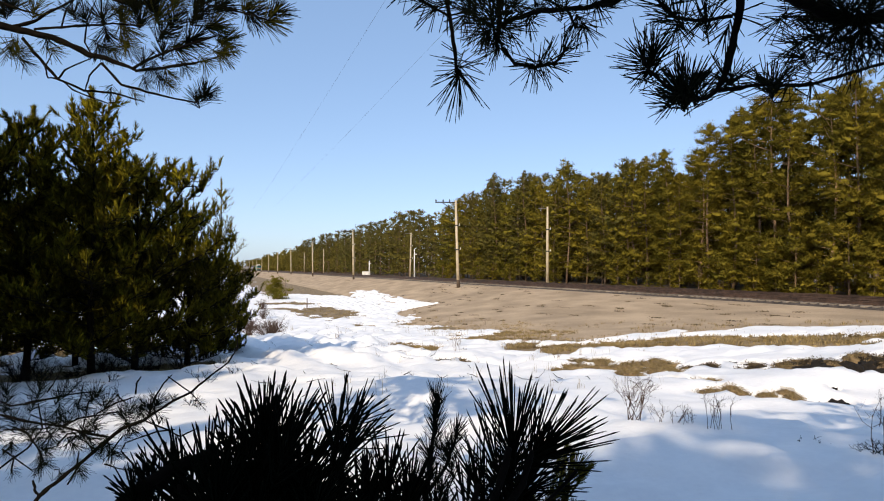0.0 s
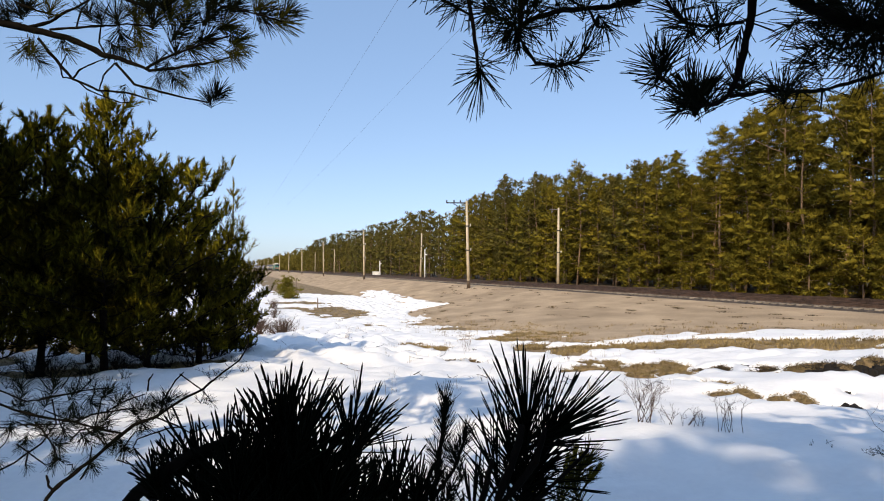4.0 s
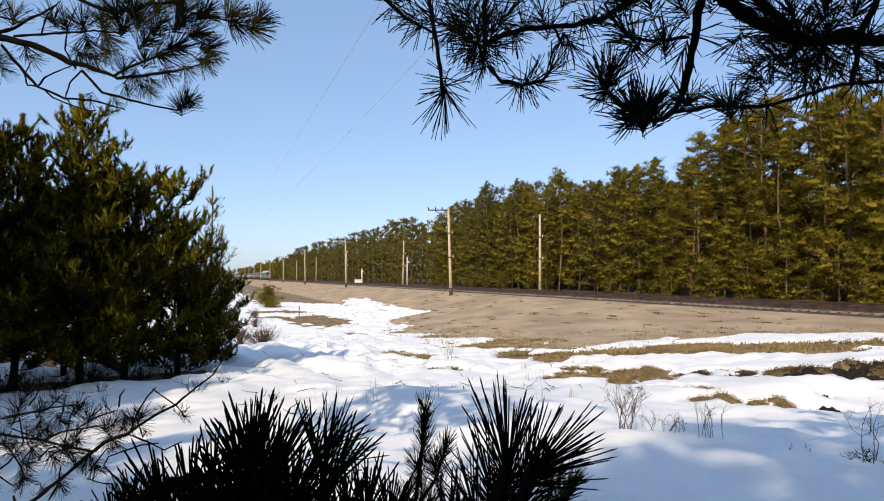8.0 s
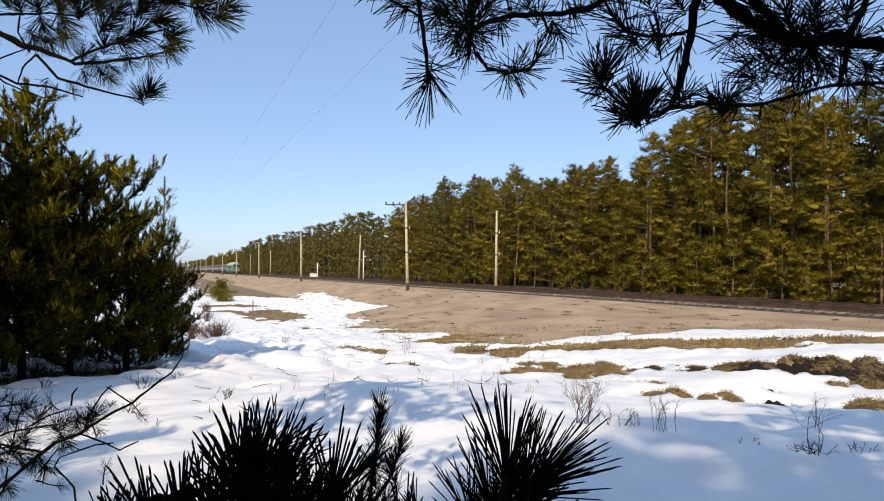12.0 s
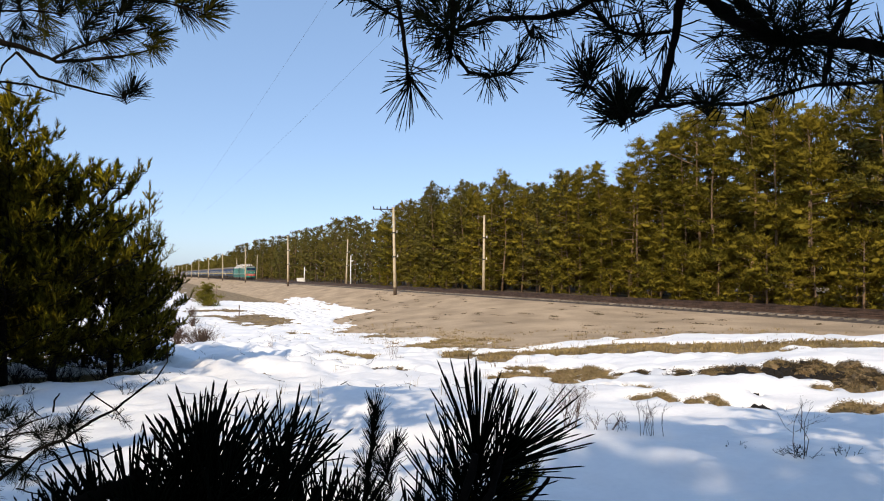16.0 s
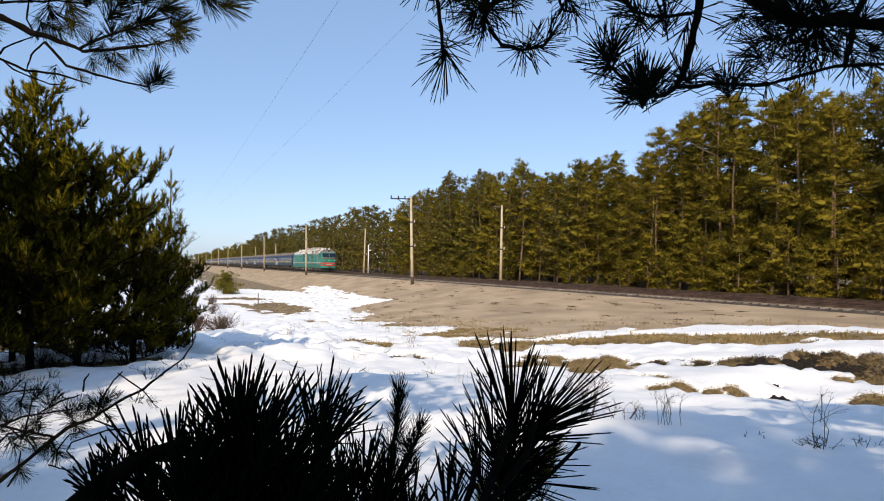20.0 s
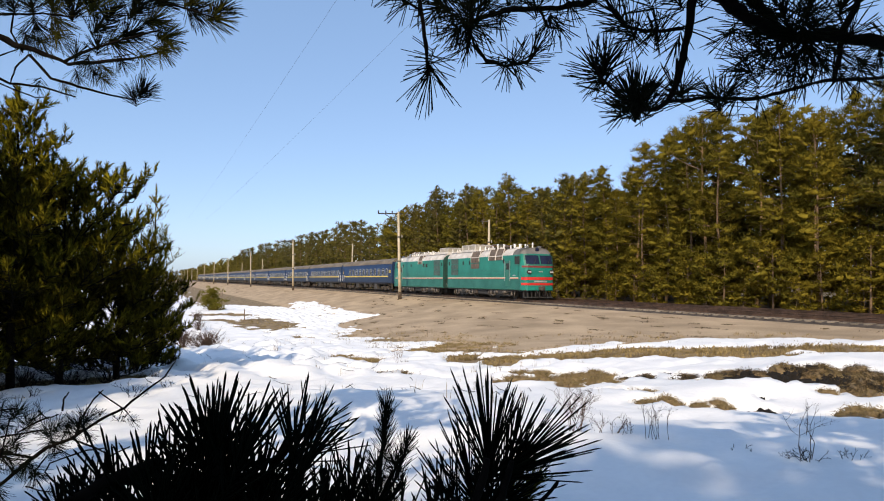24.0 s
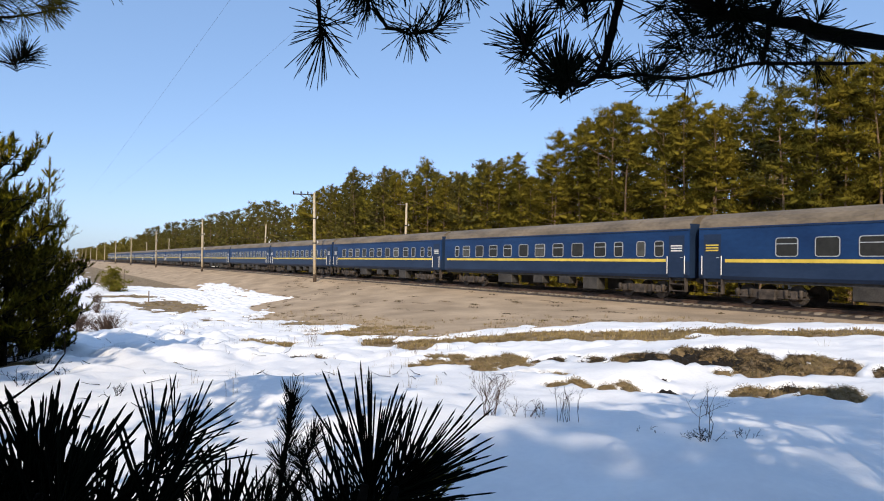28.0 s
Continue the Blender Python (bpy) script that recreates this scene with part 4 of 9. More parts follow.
    col = part("pantograph", Geo().box(-0.85, -0.75, *span(a, a + 2.2), 4.62, 4.70, 0.01).box(0.75, 0.85, *span(a, a + 2.2), 4.62, 4.70, 0.01).box(-0.85, 0.85, *span(a, a + 0.1), 4.62, 4.70).box(-0.85, 0.85, *span(a + 2.1, a + 2.2), 4.62, 4.70), RUNNING_GEAR, sec, "folded current collector")
    for x in (-0.7, 0.7):
        part("arm", Geo().tube([(x, d * (a + 0.1), 4.72), (x * 0.8, d * (a + 1.1), 4.86), (x, d * (a + 2.1), 4.72)], 0.02, 6), DARK_RED, col)
    for q in (a + 0.95, a + 1.25):
        part("contact_shoe", Geo().tube([(-0.95, d * q, 4.80), (-0.7, d * q, 4.92), (0.7, d * q, 4.92), (0.95, d * q, 4.80)], 0.03, 6), STEEL, col)
    # under the floor
    for yc in (4.35, 11.85):
        bogie(sec, d * yc, 3.0, 0.625, True)
    part("underframe", Geo().box(-1.40, 1.40, *span(0.5, 15.4), 0.70, 0.84), BLACK_PAINT, sec)
    # added black box for the darkness under the engine; closes the view through
    part("traction_gear", Geo().box(-0.62, 0.62, *span(1.6, 15.3), 0.20, 0.71, 0.05), BLACK_PAINT, sec, "black box added as dark backing under the engine")
    part("main_tank", Geo().box(-1.30, 1.30, *span(7.1, 9.1), 0.32, 0.72, 0.06), BLACK_PAINT, sec)
    for q in (6.6, 9.6):
        part("sand_box", Geo().box(-1.42, -1.1, *span(q, q + 0.5), 0.35, 0.78, 0.04), RUNNING_GEAR, sec)
    part("gangway", Geo().box(-0.75, 0.75, *span(0.02, side["end"] + 0.02), 1.0, 3.3, 0.06), RUBBER, sec, "black rubber gangway")
    part("end_wall", Geo().prism([(x * 0.985, z) for x, z in wall[:3]] + [(-1.46, 3.98), (-1.0, 4.3), (1.0, 4.3), (1.46, 3.98)] + [(x * 0.985, z) for x, z in wall[5:]], *span(side["end"] - 0.05, side["end"] + 0.01)), END_GREEN, sec, "dark green end wall")
    for x in (-1.2, 1.15):
        part("end_hose", Geo().tube([(x, d * side["end"], 1.3), (x * 0.9, d * 0.15, 0.9), (x * 0.8, d * 0.02, 1.0)], 0.035, 6), LOCO_GEAR, sec, smooth=True)
    return sec


# much darker than the body's green, for the walls between the sections
END_GREEN = mat("end_wall_green", (0.004, 0.020, 0.016), (0.010, 0.060, 0.046), 0.7, scale=2, fine=12)
MESH_GREY = mat("cooler_mesh", (0.24, 0.22, 0.18), (0.38, 0.35, 0.29), 0.7, scale=4, fine=60, bump=0.4)
CAB_ROOF = mat("grey_roof_paint", (0.085, 0.08, 0.072), (0.18, 0.17, 0.155), 0.65, scale=1.5, fine=14, bump=0.1)
FRONT_SIDE = dict(end=0.80, door=(13.02, 13.80), rounds=(1.25, 4.56, 5.96, 12.72), windows=((14.55, 15.5, 2.95, 3.70),),
                  louvres=((1.75, 3.4, 2.12, 3.74, 14, 3), (6.3, 8.0, 2.72, 4.36, 9, 2), (9.95, 11.2, 3.40, 4.40, 3, 1), (11.26, 12.5, 3.40, 4.40, 3, 1)),
                  boxes=((3.0, 5.9, 4.46, 5.06),), insulators=(0.7, 1.3, 1.9, 6.4, 6.9, 8.6, 9.6, 10.6, 12.9, 13.4, 14.3), collector=8.0)
REAR_SIDE = dict(end=0.42, door=(12.70, 13.42), rounds=(0.70, 9.74, 12.3), windows=((14.0, 14.85, 3.0, 3.72), (4.62, 5.25, 3.0, 3.45), (5.55, 6.1, 3.05, 3.5)),
                 louvres=((1.15, 2.85, 2.12, 3.74, 14, 3), (6.25, 7.45, 3.42, 4.38, 3, 1)),
                 boxes=((0.5, 2.7, 4.46, 5.02), (2.75, 4.0, 4.40, 4.62), (5.7, 8.3, 4.42, 4.66)), insulators=(4.3, 4.8, 5.3, 6.2, 6.9, 8.8, 9.6, 10.4, 11.2, 12.0, 12.7), collector=9.2)


def coach(label, windows, doors, vent, vent_label, odd):
    """A passenger coach: y = 0 is its end towards the engine, y = 24.54 the next coach's."""
    c = thing("passenger_coach", label, "coach", "coaches")
    y0, y1 = 0.30, 24.24
    part("lower_body", Geo().prism([(-1.46, 1.14), (-1.55, 1.30), (-1.55, 2.00), (1.55, 2.00), (1.55, 1.30), (1.46, 1.14)], y0, y1), BLUE_LOW, c, "dusty blue lower side")
    part("upper_body", Geo().prism([(-1.55, 2.00), (-1.55, 3.58), (-1.50, 3.70), (1.50, 3.70), (1.55, 3.58), (1.55, 2.00)], y0, y1), BLUE, c, "bright blue upper side")
    part("roof", Geo().prism([(-1.52, 3.69), (-1.46, 3.92), (-1.28, 4.14), (-0.95, 4.32), (-0.45, 4.43), (0, 4.46), (0.45, 4.43), (0.95, 4.32), (1.28, 4.14), (1.46, 3.92), (1.52, 3.69)], y0 - 0.02, y1 + 0.02), COACH_ROOF, c, "dirty beige roof")
    for k in range(5):
        part("roof_rib", Geo().prism([(-1.535, 3.70), (-1.475, 3.93), (-1.29, 4.155), (-0.96, 4.335), (0, 4.475), (0.96, 4.335), (1.29, 4.155), (1.475, 3.93), (1.535, 3.70)], 3.8 + 4.1 * k, 3.83 + 4.1 * k), COACH_ROOF, c)
    for sx in (-1, 1):
        x = 1.55 * sx

        def plate(a, b, z0, z1, t=0.012):
            return Geo().box(min(x - 0.004 * sx, x + t * sx), max(x - 0.004 * sx, x + t * sx), a, b, z0, z1)

        part("stripe", plate(1.75 if 1 in doors else 0.7, 22.75 if 2 in doors else 23.9, 1.97, 2.13), YELLOW, c, "yellow line under the windows")
        part("gutter", plate(y0, y1, 3.60, 3.645, 0.03), BLUE_LOW, c)
        for k, (yc, w) in enumerate(windows):
            fr = part("window", Geo().ring(yc - w / 2, yc + w / 2, 2.24, 3.10, 0.038, 0.13, x, x + 0.03 * sx), ALUMINIUM, c, "window in a bright aluminium frame")
            part("pane", Geo().box(min(x, x + 0.012 * sx), max(x, x + 0.012 * sx), yc - w / 2 + 0.03, yc + w / 2 - 0.03, 2.27, 3.07), CURTAIN if (k * 7 + odd) % 5 == 0 else GLASS, fr)
            if (k + odd) % 3 != 1:
                part("transom", Geo().box(min(x, x + 0.028 * sx), max(x, x + 0.028 * sx), yc - w / 2 + 0.03, yc + w / 2 - 0.03, 2.80, 2.84), ALUMINIUM, fr)
        for e in doors:
            a, b = (0.52, 1.62) if e == 1 else (22.92, 24.02)
            door = part("door", plate(a + 0.06, b - 0.06, 1.18, 3.35, 0.008), BLUE_LOW, c, "blue end door")
            for q in (a, b) if vent != YELLOW or e == 2 else ():
                part("handrail", Geo().tube([(x + 0.06 * sx, q, 1.35), (x + 0.06 * sx, q, 2.28)], 0.025, 6), WHITE_PAINT, door, "white handrail")
            for k in range(3):
                part("vent_slat", plate(a + 0.20, b - 0.20, 2.52 + 0.13 * k, 2.585 + 0.13 * k, 0.022), vent, door, vent_label)
            part("door_handle", plate(a + 0.15, a + 0.28, 2.18, 2.22, 0.05), ALUMINIUM, door)
            for z in (0.45, 0.80):
                part("step", Geo().box(min(x - 0.3 * sx, x - 0.02 * sx), max(x - 0.3 * sx, x - 0.02 * sx), a + 0.1, b - 0.1, z, z + 0.04), RUNNING_GEAR, door)
            for q in (a + 0.05, b - 0.10):
                part("step_side", Geo().box(min(x - 0.3 * sx, x - 0.06 * sx), max(x - 0.3 * sx, x - 0.06 * sx), q, q + 0.05, 0.42, 1.15), RUNNING_GEAR, door)
    for y in (3.77, 20.77):
        bogie(c, y, 2.4, 0.475, False)
    part("underframe", Geo().box(-1.35, 1.35, 0.5, 24.0, 1.00, 1.16), BLACK_PAINT, c)
    for a, b, z in ((6.9, 8.2, 0.28), (9.4, 10.4, 0.55), (12.0, 13.0, 0.50), (15.4, 17.0, 0.40)):
        for s in (-1, 1):
            part("underfloor_box", Geo().box(min(0.75 * s, 1.38 * s), max(0.75 * s, 1.38 * s), a, b, z, 1.02, 0.05), UNDERFRAME if (a * 10) % 3 < 2 else RUNNING_GEAR, c, "grey underfloor box")
    part("gangway", Geo().box(-0.80, 0.80, -0.02, 0.32, 1.15, 3.55, 0.05), RUBBER, c, "black rubber gangway")
    part("gangway", Geo().box(-0.80, 0.80, 24.22, 24.52, 1.15, 3.55, 0.05), RUBBER, c, "black rubber gangway")
    part("end_wall", Geo().box(-1.48, 1.48, 0.27, 0.31, 1.15, 3.95), BLUE_LOW, c)
    for s in (-1, 1):
        part("buffer", Geo().tube([(0.87 * s, 0.3, 1.05), (0.87 * s, 0.02, 1.05)], [0.1, 0.2], 10), RUNNING_GEAR, c)
    return c


B_WINDOWS = [(2.2, 0.62), (3.45, 0.62), (5.1, 0.68), (6.57, 0.95), (8.5, 1.02), (10.3, 1.02), (12.1, 1.02), (13.85, 1.02), (15.67, 0.95), (17.42, 1.02), (19.2, 1.02), (21.0, 0.98), (22.35, 0.58)]
A_WINDOWS = [(2.25, 0.6)] + [(3.72 + 1.772 * k, 1.04) for k in range(10)]
TRAIN = []          # (vehicle, how far it lies behind the joint of the engine's two sections)
TRAIN.append((loco_section(-1, "green electric engine section with red bands, cab leading", FRONT_SIDE), 0.0))
TRAIN.append((loco_section(1, "green electric engine section coupled to the first coach", REAR_SIDE), 0.0))
first = coach("dark blue passenger coach with yellow vents in its doors", A_WINDOWS, (1, 2), YELLOW, "yellow vent slat", 1)
second = coach("blue passenger coach with a yellow line and white door vent", B_WINDOWS, (1,), WHITE_PAINT, "white vent slat", 3)
third = coach("blue passenger coach with a yellow line and curtained windows", B_WINDOWS[:-1], (1, 2), WHITE_PAINT, "white vent slat", 2)
TRAIN += [(first, 16.42), (second, 16.42 + 24.54), (third, 16.42 + 49.08)]
for k in range(3, 16):
    TRAIN.append((copy_thing((second, third)[k % 2], Matrix()), 16.42 + 24.54 * k))

# ---------------------------------------------------------------- pines


def tufts(centres, ways, count, length, width, spread, rng, bend=0.0):
    """Bunches of needles: count thin blades from every centre, round the way it points. Gives places and triangles."""
    n = len(centres)
    way = np.repeat(ways, count, 0)
    rnd = rng.normal(size=(n * count, 3))
    rnd -= (rnd * way).sum(1, keepdims=True) * way
    rnd /= np.linalg.norm(rnd, axis=1, keepdims=True) + 1e-9
    ang = np.abs(rng.normal(0, spread, n * count))[:, None]
    aim = np.cos(ang) * way + np.sin(ang) * rnd
    size = length * rng.uniform(0.65, 1.15, (n * count, 1))
    side = np.cross(aim, rng.normal(size=(n * count, 3)))
    side /= np.linalg.norm(side, axis=1, keepdims=True) + 1e-9
    root = np.repeat(centres, count, 0) + way * rng.uniform(-0.25, 0.25, (n * count, 1)) * length
    tip = root + aim * size + np.array([0, 0, bend]) * size
    v = np.stack([root - side * width, root + side * width, tip], 1).reshape(-1, 3)
    return v, np.arange(n * count * 3).reshape(-1, 3)


def pine_meshes(seed, height, bare, reach, whorls, limbs, sprays, blades, blade, width, spread, needles, bark, trunk=0.16, rough_top=0.5, up=0.25, droop=0.0, flat=0.13, peak=1.7, inner=0.3, loose=0.26, lift_way=0.0):
    """Trunk, limbs and crown of a pine. bare: the share of its height without limbs; reach: the longest limb."""
    rng = np.random.default_rng(seed)
    wood, stem = Geo(), Geo()
    pts, lean = [], rng.normal(0, 0.012, 2)
    for k in range(9):
        z = height * k / 8
        pts.append((lean[0] * z + 0.03 * math.sin(z + seed), lean[1] * z + 0.03 * math.cos(1.3 * z + seed), z))
    stem.tube(pts, [trunk * (1 - 0.92 * k / 8) + 0.01 for k in range(9)], 8)
    centres, ways = [], []
    for w in range(whorls):
        t = bare + (1 - bare) * (w + rng.uniform(-0.3, 0.3)) / whorls
        t = min(max(t, bare * 0.8), 0.985)
        z = height * t
        share = (1 - t) / (1 - bare)
        profile = (0.13 + 0.87 * min(1.0, share * peak)) * (1.0 if share < 0.8 else 1.0 - 0.3 * (share - 0.8) / 0.2)
        for _ in range(limbs if rng.random() < 0.85 else limbs - 1):
            a = rng.uniform(0, 2 * math.pi)
            long = reach * profile * rng.uniform(0.55, 1.18)
            lift = up * rng.uniform(0.4, 1.5) + 0.5 * (1 - share) - droop * share
            d = np.array([math.cos(a), math.sin(a), 0])
            root = np.array([np.interp(z, [p[2] for p in pts], [p[0] for p in pts]), np.interp(z, [p[2] for p in pts], [p[1] for p in pts]), z])
            line = [root + d * long * s + np.array([0, 0, long * (lift * s + 0.25 * s * s)]) + rng.normal(0, 0.02 * long, 3) * s for s in (0, 0.35, 0.7, 1.0)]
            r = max(0.012, trunk * 0.30 * long / reach)
            wood.tube(line, [r, r * 0.7, r * 0.45, r * 0.2], 3, cap=False)
            for k in range(max(2, int(sprays * (0.35 + 0.65 * long / reach)))):
                s = inner + (1 - inner) * math.sqrt(rng.random())
                p = np.array([np.interp(s, (0, 0.35, 0.7, 1), [q[c] for q in line]) for c in range(3)])
                off = np.clip(rng.normal(0, 1, 3), -1.7, 1.7) * np.array([loose, loose, flat]) * long * (0.5 + 0.5 * s)
                centres.append(p + off)
                q = d * rng.uniform(0.2, 1.0) + off / (np.linalg.norm(off) + 1e-6) * 0.8 + np.array([0, 0, rng.uniform(0.2, 0.9) + lift_way])
                ways.append(q / np.linalg.norm(q))
    for _ in range(int(sprays * 1.5)):
        centres.append(np.array(pts[-1]) + rng.normal(0, 1, 3) * np.array([0.10, 0.10, 0.35]) * rough_top)
        ways.append(np.array([rng.normal(0, 0.3), rng.normal(0, 0.3), 1.0]) / 1.1)
    v, f = tufts(np.array(centres), np.array(ways), blades, blade, width, spread, rng)
    stem.add(wood.v, wood.f)
    return stem.mesh("trunk", bark, True), array_mesh("crown", v, f, needles)


def pad_pine_meshes(seed, height, bare, reach, whorls, limbs, pads, pad, blades, blade, width, needles, bark, trunk=0.16, peak=1.7, lift=0.1, droop=0.2, gaps=0.0, wild=1.0, dome_high=0.6, stray=0.2, steep=0.75, core=0, fan=0.55, twigs=True):
    """A pine whose needles sit in flat pads along its limbs, open below. pad: half the breadth of a pad; gaps: the share of whorls with few limbs."""
    rng = np.random.default_rng(seed)
    stem, pts, lean = Geo(), [], rng.normal(0, 0.012, 2)
    for k in range(9):
        z = height * k / 8
        pts.append((lean[0] * z + 0.012 * height * math.sin(0.4 * z + seed), lean[1] * z + 0.012 * height * math.cos(0.5 * z + seed), z))
    stem.tube(pts, [trunk * (1 - 0.9 * k / 8) + 0.01 for k in range(9)], 8)
    px, py, pz = zip(*pts)
    mids, ways, sizes = [], [], []
    for w in range(whorls):
        t = min(max(bare + (1 - bare) * (w + rng.uniform(-0.35, 0.35)) / whorls, bare * 0.85), 0.985)
        share = (1 - t) / (1 - bare)
        profile = 0.13 + 0.87 * min(1.0, share * peak) ** 0.85
        for _ in range(core):          # short leafy shoots round the trunk
            a, r = rng.uniform(0, 2 * math.pi), rng.uniform(0.25, 0.75) * (0.3 + profile)
            mids.append(np.array([np.interp(height * t, pz, px) + r * math.cos(a), np.interp(height * t, pz, py) + r * math.sin(a), height * t + rng.uniform(-0.5, 0.5)]))
            ways.append(np.array([math.cos(a), math.sin(a), 0.0]))
            sizes.append(pad * rng.uniform(0.5, 0.8) * (0.3 + 0.7 * profile))
        for _ in range(limbs if rng.random() > gaps else 2):
            a = rng.uniform(0, 2 * math.pi)
            long = reach * profile * rng.uniform(1 - 0.45 * wild, 1 + 0.2 * wild)
            d = np.array([math.cos(a), math.sin(a), 0.0])
            root = np.array([np.interp(height * t, pz, px), np.interp(height * t, pz, py), height * t])
            rise = lift * rng.uniform(0.3, 1.6) + 1.0 * max(0.0, 1 - share) ** 2.5 - droop * share
            line = [root + d * long * q + np.array([0, 0, long * (rise * q + 0.16 * q * q)]) + rng.normal(0, 0.025 * long, 3) * q for q in (0, 0.35, 0.7, 1.0)]
            r = max(0.012, trunk * 0.28 * long / reach)
            if twigs:
                stem.tube(line, [r, r * 0.7, r * 0.45, r * 0.2], 3, cap=False)
            n = max(1, int(round(pads * (0.4 + 0.6 * long / reach))))
            for k in range(n):
                q = min(1.0, (k + 0.7 + rng.uniform(-0.4, 0.3)) / n)
                p = np.array([np.interp(q, (0, 0.35, 0.7, 1), [c[e] for c in line]) for e in range(3)])
                across = np.array([-d[1], d[0], 0]) * rng.normal(0, stray) * long * q
                mids.append(p + across + np.array([0, 0, 0.04 * long + rng.normal(0, 0.35 * stray) * long * q]))
                ways.append(d)
                sizes.append(pad * rng.uniform(0.55, 1.25) * (0.16 + 0.84 * profile))
    for k in range(4):
        mids.append(np.array(pts[-1]) + rng.normal(0, 0.06, 3) * pad + np.array([0, 0, 0.42 * pad * (k - 1)]))
        ways.append(np.array([0.0, 0.0, 0.6]))
        sizes.append(pad * (0.30 - 0.07 * k))
    mids, ways, sizes = np.array(mids), np.array(ways), np.array(sizes)
    n = len(mids)
    # needles over each pad's upper dome, a few hanging from its rim
    a, r = rng.uniform(0, 2 * np.pi, (n, blades)), np.sqrt(rng.random((n, blades)))
    dome = np.stack([r * np.cos(a), r * np.sin(a), dome_high * np.sqrt(np.maximum(0, 1 - r * r)) * rng.uniform(0.1, 1, (n, blades)) - 0.10 * r], -1)
    lump = 1 + 0.35 * np.sin(3 * a + rng.uniform(0, 6, (n, 1)))
    centres = (mids[:, None] + dome * lump[..., None] * sizes[:, None, None]).reshape(-1, 3)
    out = np.stack([np.cos(a) * r, np.sin(a) * r, steep + 0 * a], -1) + 0.5 * ways[:, None]
    out = (out / np.linalg.norm(out, axis=2, keepdims=True)).reshape(-1, 3)
    v, f = tufts(centres, out, 1, blade, width, fan, rng)
    return stem.mesh("trunk", bark, True), array_mesh("crown", v, f, needles)


def pine(meshes, label, group, m):
    ob = thing("pine_tree", label, "pine tree", group, m)
    part("trunk", meshes[0], None, ob)
    part("crown", meshes[1], None, ob)
    return ob


def set_pine(made, m, scale):
    ob = copy_thing(made, m)
    ob.scale = (scale, scale, scale)
    return ob


def ball_arrays(level):
    bm = bmesh.new()
    bmesh.ops.create_icosphere(bm, subdivisions=level, radius=1.0)
    bm.verts.index_update()
    out = np.array([q.co[:] for q in bm.verts]), np.array([[q.index for q in face.verts] for face in bm.faces])
    bm.free()
    return out


def clumps(mids, ways, sizes, flat, level, blades, blade, width, rng):
    """Flattened pads of needles: an uneven dense heart, and blades that stand out of it on all sides. Gives places, triangles and the way they face."""
    n = len(mids)
    p1, p2, p3 = (rng.uniform(0, 6, (n, 1)) for _ in range(3))
    turn, long = rng.uniform(0, np.pi, (n, 1)), rng.uniform(0.0, 0.35, (n, 1))
    sizes, tilt = np.asarray(sizes), rng.normal(0, 0.22, (n, 2))

    def surface(way):
        a, h = np.arctan2(way[..., 1], way[..., 0]), way[..., 2]
        lump = 1 + 0.26 * np.sin(3 * a + p1) * np.sqrt(1 - h * h) + 0.18 * np.sin(5 * a + 4 * h + p2) + 0.14 * np.sin(8 * a - 6 * h + p3)
        lump = lump * (1 + long * np.cos(2 * (a - turn)))
        at_ = way * lump[..., None] * sizes[:, None, None] * np.array([1, 1, flat])
        at_[..., 2] = np.where(at_[..., 2] < 0, 0.7 * at_[..., 2], at_[..., 2]) + at_[..., 0] * tilt[:, :1] + at_[..., 1] * tilt[:, 1:]
        return at_

    def facing(way):
        out = way / np.array([1, 1, 0.45 + 0.55 * flat])
        return out / np.linalg.norm(out, axis=-1, keepdims=True)

    bv, bf = ball_arrays(level)
    ball = np.repeat(bv[None], n, 0)
    v0 = (mids[:, None] + 0.30 * surface(ball)).reshape(-1, 3)
    f0 = (bf[None] + (np.arange(n) * len(bv))[:, None, None]).reshape(-1, 3)
    a, h = rng.uniform(0, 2 * np.pi, (n, blades)), rng.uniform(-0.55, 1, (n, blades))
    r = np.sqrt(1 - h * h)
    way = np.stack([r * np.cos(a), r * np.sin(a), h], -1)
    root = (mids[:, None] + surface(way) * rng.uniform(0.38, 0.92, (n, blades))[..., None]).reshape(-1, 3)
    face = facing(way).reshape(-1, 3)
    m = len(root)
    aim = 0.8 * face + np.array([0, 0, 0.30]) + 0.30 * np.repeat(ways, blades, 0) + rng.normal(0, 0.45, (m, 3))
    aim /= np.linalg.norm(aim, axis=1, keepdims=True)
    side = np.cross(aim, face) + rng.normal(0, 0.5, (m, 3))
    side *= width / (np.linalg.norm(side, axis=1, keepdims=True) + 1e-9)
    tip = root + aim * blade * rng.uniform(0.5, 1.4, (m, 1))
    v1 = np.stack([root - side, root + side, tip], 1).reshape(-1, 3)
    out = np.repeat(ways, len(bv), 0) * 0.45, np.repeat(ways, blades, 0) * 0.45
    turned = 0.7 * face + out[1] + np.array([0, 0, 0.12]) + rng.normal(0, 0.28, (m, 3))
    nrm = np.concatenate([0.7 * facing(ball).reshape(-1, 3) + out[0], np.repeat(turned, 3, 0)])
    return np.concatenate([v0, v1]), np.concatenate([f0, len(v0) + np.arange(3 * m).reshape(-1, 3)]), nrm / np.linalg.norm(nrm, axis=1, keepdims=True)


